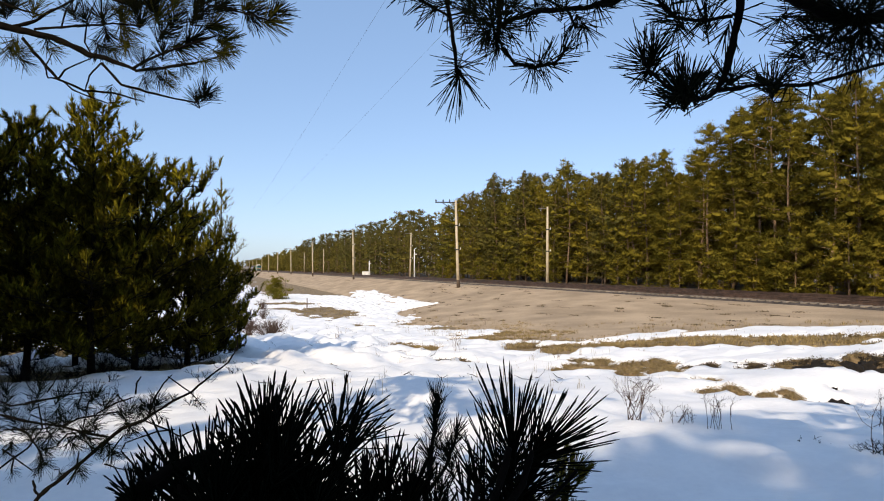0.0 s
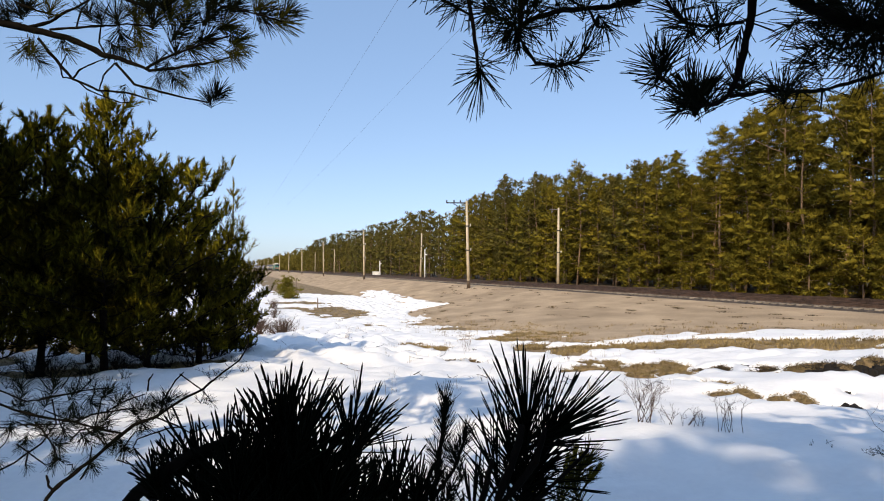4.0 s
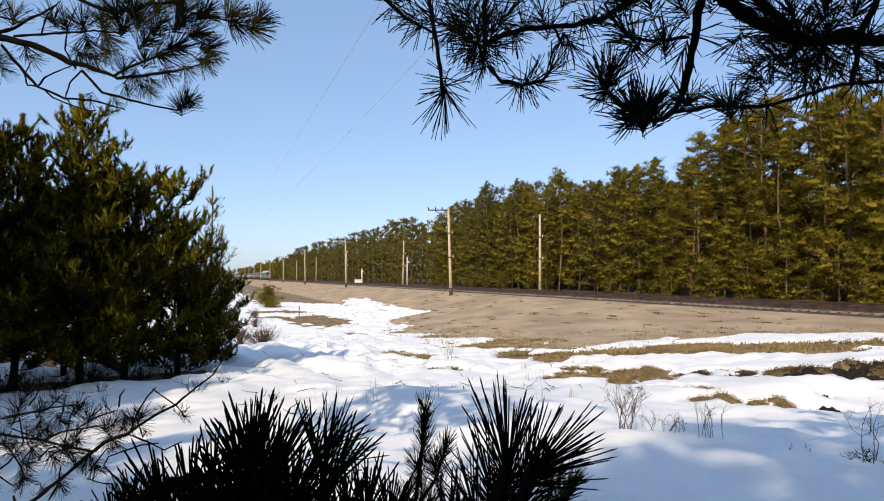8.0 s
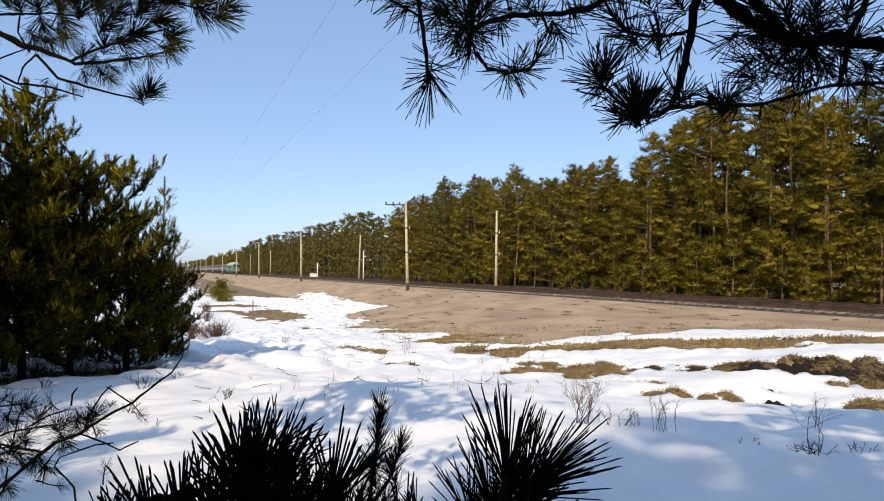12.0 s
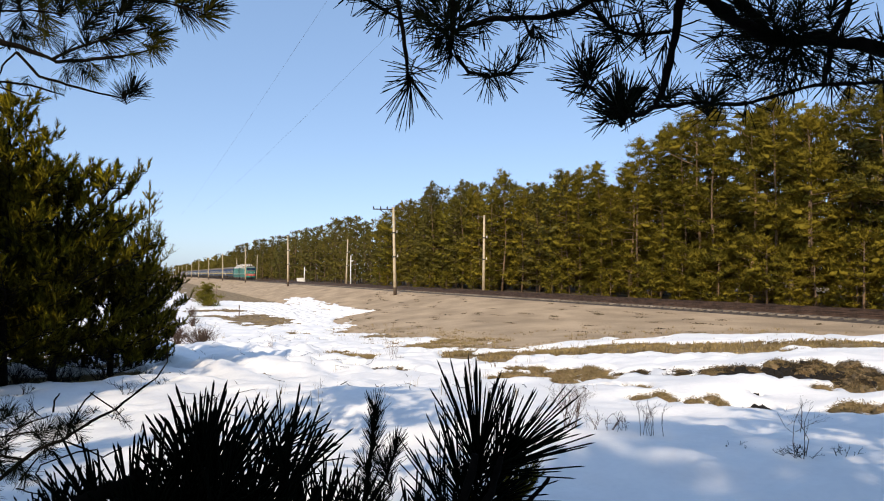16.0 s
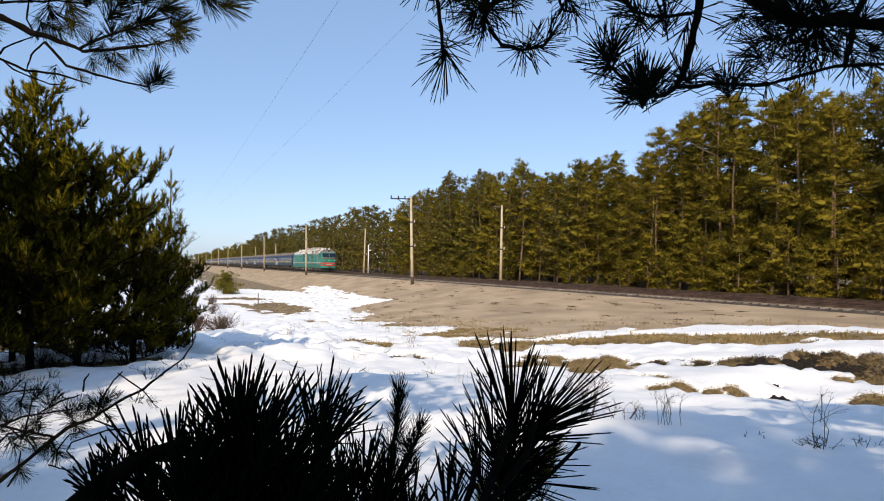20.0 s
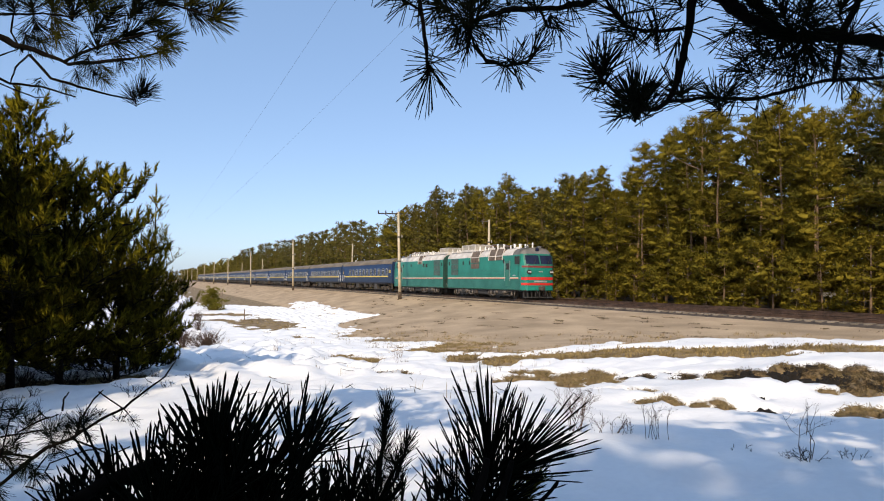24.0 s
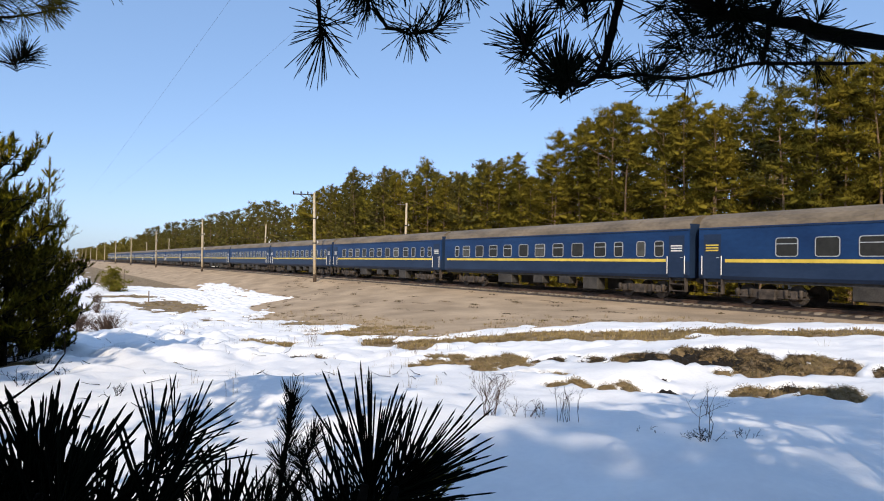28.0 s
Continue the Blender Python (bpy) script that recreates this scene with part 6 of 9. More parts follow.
def twig(bough, thick, thin, *line):
    """A rough twig through the points, thinner towards its end."""
    pts, rad = [], []
    for k in range(len(line) - 1):
        for s in (0, 0.34, 0.67):
            p = [a + (b - a) * s for a, b in zip(line[k], line[k + 1])]
            w = (k + s) / (len(line) - 1)
            r = thick + (thin - thick) * w
            pts.append([c + float(near_rng.normal(0, 0.25)) * r for c in p])
            rad.append(r * float(near_rng.uniform(0.85, 1.2)))
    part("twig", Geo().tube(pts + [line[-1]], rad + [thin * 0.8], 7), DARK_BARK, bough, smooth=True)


BOUGH_LEFT = thing("pine_bough", "dark pine bough with many twigs hanging overhead", "pine bough", "", NEAR_POSE)
twig(BOUGH_LEFT, 0.0194, 0.0057, (-2.551, 2.173, 1.019), (-2.057, 2.175, 0.943), (-1.621, 2.177, 0.863), (-1.488, 2.178, 0.819), (-1.393, 2.179, 0.799), (-1.279, 2.179, 0.768), (-1.185, 2.181, 0.721), (-1.109, 2.181, 0.700), (-1.032, 2.182, 0.668))
twig(BOUGH_LEFT, 0.0057, 0.0023, (-1.032, 2.182, 0.668), (-0.938, 2.182, 0.675), (-0.862, 2.182, 0.687), (-0.795, 2.181, 0.700), (-0.725, 2.181, 0.724))
twig(BOUGH_LEFT, 0.0057, 0.0023, (-1.412, 2.179, 0.776), (-1.355, 2.181, 0.706), (-1.294, 2.183, 0.639), (-1.204, 2.184, 0.601), (-1.109, 2.184, 0.592), (-1.004, 2.185, 0.563))
twig(BOUGH_LEFT, 0.0046, 0.0023, (-1.146, 2.181, 0.692), (-1.080, 2.184, 0.620), (-0.995, 2.184, 0.597), (-0.900, 2.185, 0.573), (-0.827, 2.185, 0.559), (-0.795, 2.184, 0.592))
twig(BOUGH_LEFT, 0.0068, 0.0034, (-1.450, 2.178, 0.814), (-1.374, 2.178, 0.833), (-1.313, 2.177, 0.867), (-1.231, 2.175, 0.912))
twig(BOUGH_LEFT, 0.0046, 0.0023, (-1.374, 2.179, 0.806), (-1.279, 2.178, 0.814), (-1.185, 2.178, 0.819), (-1.109, 2.178, 0.825), (-1.004, 2.178, 0.817))
twig(BOUGH_LEFT, 0.0046, 0.0023, (-1.041, 2.182, 0.673), (-0.985, 2.181, 0.704), (-0.928, 2.180, 0.730), (-0.824, 2.180, 0.764), (-0.748, 2.179, 0.787))
twig(BOUGH_LEFT, 0.0034, 0.0017, (-1.279, 2.178, 0.817), (-1.264, 2.176, 0.876), (-1.222, 2.176, 0.924))
twig(BOUGH_LEFT, 0.0034, 0.0017, (-1.166, 2.181, 0.700), (-1.203, 2.180, 0.762), (-1.194, 2.178, 0.838), (-1.165, 2.176, 0.905))
twig(BOUGH_LEFT, 0.0034, 0.0017, (-1.294, 2.183, 0.639), (-1.270, 2.183, 0.668), (-1.222, 2.182, 0.692), (-1.178, 2.181, 0.709))
twig(BOUGH_LEFT, 0.0034, 0.0017, (-1.294, 2.183, 0.639), (-1.327, 2.183, 0.643), (-1.336, 2.182, 0.677), (-1.313, 2.180, 0.725))
twig(BOUGH_LEFT, 0.0028, 0.0017, (-1.150, 2.182, 0.692), (-1.188, 2.183, 0.649), (-1.200, 2.184, 0.601), (-1.181, 2.184, 0.578))
twig(BOUGH_LEFT, 0.0028, 0.0017, (-1.280, 2.183, 0.635), (-1.242, 2.184, 0.601), (-1.184, 2.185, 0.578), (-1.127, 2.186, 0.558), (-1.099, 2.186, 0.559))
twig(BOUGH_LEFT, 0.0046, 0.0023, (-1.488, 2.176, 0.895), (-1.412, 2.176, 0.871), (-1.336, 2.177, 0.852))
twig(BOUGH_LEFT, 0.0046, 0.0023, (-0.861, 2.174, 0.943), (-0.786, 2.176, 0.886), (-0.710, 2.176, 0.871), (-0.634, 2.177, 0.852), (-0.577, 2.177, 0.833))
twig(BOUGH_LEFT, 0.0068, 0.0046, (-1.223, 2.174, 0.962), (-1.051, 2.177, 0.886), (-0.919, 2.175, 0.914), (-0.805, 2.175, 0.924))
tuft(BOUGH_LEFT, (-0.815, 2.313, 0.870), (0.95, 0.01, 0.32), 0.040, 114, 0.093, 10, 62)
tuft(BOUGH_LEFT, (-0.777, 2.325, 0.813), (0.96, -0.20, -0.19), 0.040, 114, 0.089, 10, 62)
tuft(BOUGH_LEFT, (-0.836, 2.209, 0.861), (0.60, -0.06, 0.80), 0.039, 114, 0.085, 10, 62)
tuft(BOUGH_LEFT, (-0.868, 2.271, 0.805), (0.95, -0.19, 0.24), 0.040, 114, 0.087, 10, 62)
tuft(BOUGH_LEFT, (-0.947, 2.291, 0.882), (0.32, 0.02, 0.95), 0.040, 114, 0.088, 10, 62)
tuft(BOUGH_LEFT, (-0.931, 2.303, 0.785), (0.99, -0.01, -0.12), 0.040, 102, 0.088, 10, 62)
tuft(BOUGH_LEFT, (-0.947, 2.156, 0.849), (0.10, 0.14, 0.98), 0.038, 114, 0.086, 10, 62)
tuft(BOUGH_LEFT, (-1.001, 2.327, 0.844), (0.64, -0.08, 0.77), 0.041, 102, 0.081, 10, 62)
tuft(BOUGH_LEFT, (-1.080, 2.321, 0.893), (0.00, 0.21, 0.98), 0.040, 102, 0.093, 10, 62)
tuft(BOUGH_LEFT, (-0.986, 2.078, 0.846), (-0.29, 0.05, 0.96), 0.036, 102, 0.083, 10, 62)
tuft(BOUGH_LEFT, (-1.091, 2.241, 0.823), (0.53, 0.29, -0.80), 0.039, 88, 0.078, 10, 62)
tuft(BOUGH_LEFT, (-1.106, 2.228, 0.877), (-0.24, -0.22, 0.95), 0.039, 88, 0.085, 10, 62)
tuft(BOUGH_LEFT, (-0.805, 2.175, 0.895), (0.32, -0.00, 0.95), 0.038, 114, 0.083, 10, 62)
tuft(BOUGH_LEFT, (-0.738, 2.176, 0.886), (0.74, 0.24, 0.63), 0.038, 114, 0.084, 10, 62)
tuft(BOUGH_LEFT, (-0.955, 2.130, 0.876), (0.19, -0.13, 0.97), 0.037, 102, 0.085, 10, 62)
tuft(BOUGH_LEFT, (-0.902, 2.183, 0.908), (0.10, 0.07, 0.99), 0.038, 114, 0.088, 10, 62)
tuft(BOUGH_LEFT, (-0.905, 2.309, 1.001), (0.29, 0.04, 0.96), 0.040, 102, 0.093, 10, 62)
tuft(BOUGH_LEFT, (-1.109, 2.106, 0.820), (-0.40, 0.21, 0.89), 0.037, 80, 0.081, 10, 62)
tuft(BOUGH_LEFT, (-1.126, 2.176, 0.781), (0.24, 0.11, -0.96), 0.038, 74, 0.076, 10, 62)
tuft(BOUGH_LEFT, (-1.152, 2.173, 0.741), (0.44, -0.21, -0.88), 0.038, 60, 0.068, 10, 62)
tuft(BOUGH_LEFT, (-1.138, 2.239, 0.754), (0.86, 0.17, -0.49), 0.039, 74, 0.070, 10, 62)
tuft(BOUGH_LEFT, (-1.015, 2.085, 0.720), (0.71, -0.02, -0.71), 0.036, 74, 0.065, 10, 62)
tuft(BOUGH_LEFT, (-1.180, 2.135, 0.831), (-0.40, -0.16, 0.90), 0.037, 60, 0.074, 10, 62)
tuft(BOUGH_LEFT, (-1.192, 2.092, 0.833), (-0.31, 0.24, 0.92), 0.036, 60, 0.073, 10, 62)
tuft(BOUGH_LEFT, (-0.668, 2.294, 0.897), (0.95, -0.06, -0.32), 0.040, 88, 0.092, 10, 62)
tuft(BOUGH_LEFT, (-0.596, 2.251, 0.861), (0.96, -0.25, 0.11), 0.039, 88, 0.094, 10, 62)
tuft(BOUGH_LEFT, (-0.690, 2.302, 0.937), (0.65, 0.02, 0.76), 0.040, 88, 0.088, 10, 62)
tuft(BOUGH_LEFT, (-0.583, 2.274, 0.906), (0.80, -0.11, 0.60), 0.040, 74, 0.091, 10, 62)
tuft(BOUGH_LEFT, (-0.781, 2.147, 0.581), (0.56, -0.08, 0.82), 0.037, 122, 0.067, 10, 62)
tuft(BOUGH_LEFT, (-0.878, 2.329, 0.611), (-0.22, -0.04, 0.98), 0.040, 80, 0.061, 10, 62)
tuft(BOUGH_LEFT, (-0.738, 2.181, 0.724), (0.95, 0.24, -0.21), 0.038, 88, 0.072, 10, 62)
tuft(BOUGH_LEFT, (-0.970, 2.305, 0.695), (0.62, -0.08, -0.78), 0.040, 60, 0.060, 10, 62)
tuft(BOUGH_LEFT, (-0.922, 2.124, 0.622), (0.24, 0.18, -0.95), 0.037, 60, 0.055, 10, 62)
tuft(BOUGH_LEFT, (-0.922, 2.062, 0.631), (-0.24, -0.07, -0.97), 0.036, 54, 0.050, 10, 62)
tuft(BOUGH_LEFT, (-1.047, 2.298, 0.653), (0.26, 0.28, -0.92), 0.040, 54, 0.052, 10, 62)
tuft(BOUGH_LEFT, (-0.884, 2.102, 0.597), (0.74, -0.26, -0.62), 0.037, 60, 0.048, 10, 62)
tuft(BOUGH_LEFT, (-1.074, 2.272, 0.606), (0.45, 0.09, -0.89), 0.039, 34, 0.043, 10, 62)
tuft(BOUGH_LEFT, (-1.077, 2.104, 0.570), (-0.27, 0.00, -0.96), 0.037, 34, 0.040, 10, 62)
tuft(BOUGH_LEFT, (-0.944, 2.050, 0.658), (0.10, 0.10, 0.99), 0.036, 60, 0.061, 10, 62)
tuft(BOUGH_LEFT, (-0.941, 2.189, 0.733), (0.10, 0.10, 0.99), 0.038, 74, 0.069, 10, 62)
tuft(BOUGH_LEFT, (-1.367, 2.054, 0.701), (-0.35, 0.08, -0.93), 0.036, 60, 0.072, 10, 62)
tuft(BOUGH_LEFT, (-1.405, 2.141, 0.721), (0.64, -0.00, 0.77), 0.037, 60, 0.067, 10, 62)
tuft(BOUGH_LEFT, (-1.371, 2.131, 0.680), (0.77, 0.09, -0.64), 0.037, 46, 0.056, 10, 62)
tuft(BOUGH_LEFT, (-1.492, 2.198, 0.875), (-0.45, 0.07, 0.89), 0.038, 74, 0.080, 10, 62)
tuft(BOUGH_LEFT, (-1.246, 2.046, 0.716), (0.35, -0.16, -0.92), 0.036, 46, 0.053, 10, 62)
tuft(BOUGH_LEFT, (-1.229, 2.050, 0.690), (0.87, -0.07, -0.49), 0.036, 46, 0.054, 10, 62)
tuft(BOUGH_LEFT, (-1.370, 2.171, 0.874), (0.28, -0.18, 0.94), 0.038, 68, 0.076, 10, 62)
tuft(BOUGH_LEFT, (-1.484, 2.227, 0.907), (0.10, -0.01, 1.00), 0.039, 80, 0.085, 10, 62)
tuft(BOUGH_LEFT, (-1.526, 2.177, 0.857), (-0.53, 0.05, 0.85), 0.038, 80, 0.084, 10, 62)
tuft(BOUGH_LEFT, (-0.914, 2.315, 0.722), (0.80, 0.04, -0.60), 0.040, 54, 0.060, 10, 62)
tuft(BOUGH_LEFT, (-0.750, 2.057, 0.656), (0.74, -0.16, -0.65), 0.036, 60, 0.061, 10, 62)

BOUGH_MIDDLE = thing("pine_bough", "dark drooping pine bough with long needles overhead", "pine bough", "", NEAR_POSE)
twig(BOUGH_MIDDLE, 0.0043, 0.0029, (0.518, 1.101, 0.683), (0.257, 1.102, 0.644), (0.054, 1.103, 0.605), (-0.009, 1.105, 0.547), (0.006, 1.108, 0.470), (0.015, 1.109, 0.422), (0.022, 1.110, 0.374), (0.026, 1.111, 0.327))
twig(BOUGH_MIDDLE, 0.0036, 0.0022, (0.054, 1.103, 0.605), (-0.043, 1.105, 0.557), (-0.081, 1.107, 0.499), (-0.037, 1.108, 0.461), (-0.013, 1.108, 0.446), (0.013, 1.108, 0.433))
twig(BOUGH_MIDDLE, 0.0058, 0.0029, (0.257, 1.102, 0.644), (0.117, 1.104, 0.567), (0.098, 1.107, 0.480), (0.097, 1.109, 0.403), (0.093, 1.110, 0.372))
twig(BOUGH_MIDDLE, 0.0029, 0.0022, (0.105, 1.110, 0.378), (0.124, 1.111, 0.352), (0.156, 1.111, 0.344), (0.194, 1.110, 0.353), (0.214, 1.110, 0.377))
twig(BOUGH_MIDDLE, 0.0220, 0.0100, (3.010, 0.093, 1.650), (2.147, 0.519, 1.450), (1.227, 1.051, 1.300), (0.692, 1.095, 0.924))
twig(BOUGH_MIDDLE, 0.0065, 0.0029, (0.692, 1.095, 0.924), (0.518, 1.101, 0.683), (0.363, 1.107, 0.499), (0.295, 1.108, 0.456), (0.228, 1.108, 0.446), (0.171, 1.108, 0.442), (0.117, 1.108, 0.426), (0.098, 1.108, 0.417))
twig(BOUGH_MIDDLE, 0.0022, 0.0018, (0.215, 1.108, 0.444), (0.230, 1.109, 0.414), (0.249, 1.109, 0.412))
tuft(BOUGH_MIDDLE, (0.027, 1.112, 0.327), (-0.14, 0.26, -0.95), 0.044, 51, 0.056, 15, 105, stout=0.0185)
tuft(BOUGH_MIDDLE, (0.030, 1.112, 0.326), (0.02, 0.04, -1.00), 0.020, 24, 0.088, 2, 46, stout=0.012)
tuft(BOUGH_MIDDLE, (0.093, 1.110, 0.372), (-0.11, -0.10, -0.99), 0.053, 56, 0.048, 15, 80, stout=0.0185)
tuft(BOUGH_MIDDLE, (0.220, 1.150, 0.391), (0.58, 0.01, 0.81), 0.040, 35, 0.052, 8, 62, stout=0.0185)
tuft(BOUGH_MIDDLE, (0.181, 1.091, 0.346), (0.97, 0.13, 0.22), 0.048, 44, 0.053, 15, 85, stout=0.0185)
tuft(BOUGH_MIDDLE, (0.144, 1.062, 0.328), (-0.76, -0.14, -0.63), 0.031, 35, 0.050, 20, 90, stout=0.0185)
tuft(BOUGH_MIDDLE, (0.062, 1.076, 0.410), (-0.94, -0.05, -0.35), 0.030, 44, 0.054, 12, 70, stout=0.0185)
tuft(BOUGH_MIDDLE, (0.047, 1.171, 0.466), (-0.96, 0.17, 0.21), 0.033, 40, 0.059, 12, 70, stout=0.0185)
tuft(BOUGH_MIDDLE, (0.036, 1.158, 0.451), (-0.70, 0.15, -0.70), 0.032, 33, 0.053, 12, 70, stout=0.0185)
tuft(BOUGH_MIDDLE, (0.077, 1.032, 0.411), (-0.20, -0.10, 0.98), 0.029, 48, 0.052, 12, 70, stout=0.0185)
tuft(BOUGH_MIDDLE, (0.112, 1.109, 0.436), (0.44, 0.22, 0.87), 0.031, 44, 0.054, 12, 70, stout=0.0185)
tuft(BOUGH_MIDDLE, (0.091, 1.088, 0.395), (0.45, 0.04, -0.89), 0.030, 48, 0.051, 12, 70, stout=0.0185)
tuft(BOUGH_MIDDLE, (0.077, 1.164, 0.422), (-0.70, -0.09, -0.70), 0.032, 44, 0.055, 12, 70, stout=0.0185)
tuft(BOUGH_MIDDLE, (0.121, 1.148, 0.422), (0.91, 0.05, -0.41), 0.032, 37, 0.050, 12, 70, stout=0.0185)
tuft(BOUGH_MIDDLE, (0.098, 1.111, 0.462), (0.00, 0.06, 1.00), 0.031, 48, 0.056, 12, 70, stout=0.0185)
tuft(BOUGH_MIDDLE, (0.064, 1.105, 0.469), (-0.40, -0.19, 0.90), 0.031, 48, 0.056, 12, 70, stout=0.0185)
tuft(BOUGH_MIDDLE, (0.139, 1.169, 0.486), (0.68, 0.27, 0.68), 0.033, 40, 0.057, 12, 70, stout=0.0185)
tuft(BOUGH_MIDDLE, (0.158, 1.161, 0.452), (0.81, -0.08, -0.58), 0.032, 28, 0.051, 12, 70, stout=0.0185)
tuft(BOUGH_MIDDLE, (0.169, 1.129, 0.454), (0.44, 0.15, 0.88), 0.032, 28, 0.049, 12, 70, stout=0.0185)
tuft(BOUGH_MIDDLE, (0.196, 1.040, 0.419), (0.19, 0.14, 0.97), 0.029, 28, 0.047, 12, 70, stout=0.0185)
tuft(BOUGH_MIDDLE, (0.233, 1.045, 0.388), (0.63, 0.23, -0.74), 0.029, 33, 0.047, 12, 70, stout=0.0185)
tuft(BOUGH_MIDDLE, (0.224, 1.069, 0.402), (0.11, 0.25, -0.96), 0.030, 28, 0.045, 12, 70, stout=0.0185)
tuft(BOUGH_MIDDLE, (0.257, 1.066, 0.434), (0.71, 0.02, -0.71), 0.030, 26, 0.048, 12, 70, stout=0.0185)
tuft(BOUGH_MIDDLE, (0.299, 1.159, 0.482), (0.51, 0.25, 0.82), 0.032, 31, 0.053, 12, 70, stout=0.0185)
tuft(BOUGH_MIDDLE, (0.200, 1.139, 0.484), (0.00, 0.17, 0.99), 0.032, 28, 0.054, 12, 70, stout=0.0185)
tuft(BOUGH_MIDDLE, (-0.013, 1.091, 0.439), (-0.94, 0.13, -0.31), 0.030, 28, 0.055, 12, 70, stout=0.0185)
tuft(BOUGH_MIDDLE, (-0.037, 1.090, 0.453), (-0.97, 0.21, -0.10), 0.030, 26, 0.051, 12, 70, stout=0.0185)
tuft(BOUGH_MIDDLE, (0.006, 1.150, 0.488), (-0.53, -0.06, 0.85), 0.032, 33, 0.056, 12, 70, stout=0.0185)
tuft(BOUGH_MIDDLE, (-0.064, 1.152, 0.499), (-0.83, -0.22, -0.52), 0.032, 24, 0.054, 12, 70, stout=0.0185)
tuft(BOUGH_MIDDLE, (0.344, 1.173, 0.508), (0.44, 0.11, 0.89), 0.033, 31, 0.055, 12, 70, stout=0.0185)
tuft(BOUGH_MIDDLE, (0.053, 1.079, 0.492), (0.00, 0.07, 1.00), 0.030, 44, 0.055, 12, 70, stout=0.0185)
tuft(BOUGH_MIDDLE, (0.121, 1.150, 0.529), (0.20, 0.06, 0.98), 0.032, 44, 0.058, 12, 70, stout=0.0185)
tuft(BOUGH_MIDDLE, (0.179, 1.166, 0.536), (0.22, -0.05, 0.98), 0.033, 37, 0.059, 12, 70, stout=0.0185)
tuft(BOUGH_MIDDLE, (0.232, 1.079, 0.487), (0.41, -0.07, 0.91), 0.030, 37, 0.051, 12, 70, stout=0.0185)
tuft(BOUGH_MIDDLE, (-0.041, 1.073, 0.493), (-0.60, -0.01, 0.80), 0.030, 33, 0.052, 12, 70, stout=0.0185)
tuft(BOUGH_MIDDLE, (0.006, 1.146, 0.537), (0.00, 0.18, 0.98), 0.032, 33, 0.056, 12, 70, stout=0.0185)

BOUGH_RIGHT = thing("pine_bough", "heavy dark pine bough with dense needle tufts overhead", "pine bough", "", NEAR_POSE)
twig(BOUGH_RIGHT, 0.0220, 0.0140, (3.010, 0.093, 0.650), (2.400, 0.531, 0.468), (1.789, 0.969, 0.386))
twig(BOUGH_RIGHT, 0.0073, 0.0047, (0.588, 0.970, 0.378), (0.521, 0.968, 0.454), (0.461, 0.968, 0.462), (0.447, 0.969, 0.411), (0.438, 0.971, 0.352), (0.428, 0.972, 0.301), (0.413, 0.973, 0.268))
twig(BOUGH_RIGHT, 0.0042, 0.0026, (0.413, 0.973, 0.268), (0.396, 0.973, 0.256), (0.365, 0.973, 0.252))
twig(BOUGH_RIGHT, 0.0026, 0.0021, (0.365, 0.973, 0.254), (0.337, 0.973, 0.274), (0.310, 0.972, 0.298), (0.299, 0.971, 0.320))
twig(BOUGH_RIGHT, 0.0026, 0.0021, (0.436, 0.970, 0.379), (0.402, 0.970, 0.374), (0.373, 0.970, 0.372), (0.350, 0.970, 0.378))
twig(BOUGH_RIGHT, 0.0026, 0.0021, (0.350, 0.970, 0.376), (0.329, 0.969, 0.394), (0.310, 0.968, 0.428))
twig(BOUGH_RIGHT, 0.0026, 0.0026, (0.415, 0.973, 0.268), (0.436, 0.973, 0.268), (0.470, 0.973, 0.275), (0.521, 0.972, 0.274), (0.563, 0.973, 0.278), (0.605, 0.972, 0.291), (0.663, 0.972, 0.308), (0.732, 0.971, 0.313), (0.859, 0.971, 0.325))
twig(BOUGH_RIGHT, 0.0094, 0.0105, (0.471, 0.968, 0.454), (0.494, 0.968, 0.423), (0.536, 0.969, 0.398), (0.587, 0.970, 0.377), (0.672, 0.970, 0.377), (0.729, 0.970, 0.368), (0.885, 0.970, 0.359), (1.282, 0.970, 0.369), (1.789, 0.969, 0.386))
twig(BOUGH_RIGHT, 0.0047, 0.0042, (0.688, 0.970, 0.381), (0.713, 0.968, 0.423), (0.732, 0.967, 0.496))
twig(BOUGH_RIGHT, 0.0047, 0.0031, (0.690, 0.969, 0.372), (0.682, 0.971, 0.335), (0.677, 0.972, 0.305))
tuft(BOUGH_RIGHT, (0.372, 0.991, 0.266), (-0.10, 0.14, 0.99), 0.026, 76, 0.062, 5, 66, stout=0.0185)
tuft(BOUGH_RIGHT, (0.394, 1.037, 0.285), (0.20, 0.08, 0.98), 0.045, 57, 0.067, 5, 55, stout=0.0185)
tuft(BOUGH_RIGHT, (0.332, 0.916, 0.254), (-0.48, 0.06, 0.87), 0.024, 50, 0.059, 5, 60, stout=0.0185)
tuft(BOUGH_RIGHT, (0.338, 0.908, 0.252), (-0.42, 0.09, -0.90), 0.016, 44, 0.046, 4, 74, stout=0.0165)
tuft(BOUGH_RIGHT, (0.358, 1.042, 0.261), (-0.98, -0.01, -0.22), 0.027, 25, 0.047, 10, 60, stout=0.0185)
tuft(BOUGH_RIGHT, (0.317, 1.030, 0.338), (-0.47, -0.23, 0.85), 0.049, 72, 0.059, 5, 75, stout=0.0185)
tuft(BOUGH_RIGHT, (0.329, 1.035, 0.323), (-0.92, -0.19, -0.34), 0.031, 31, 0.052, 10, 70, stout=0.0185)
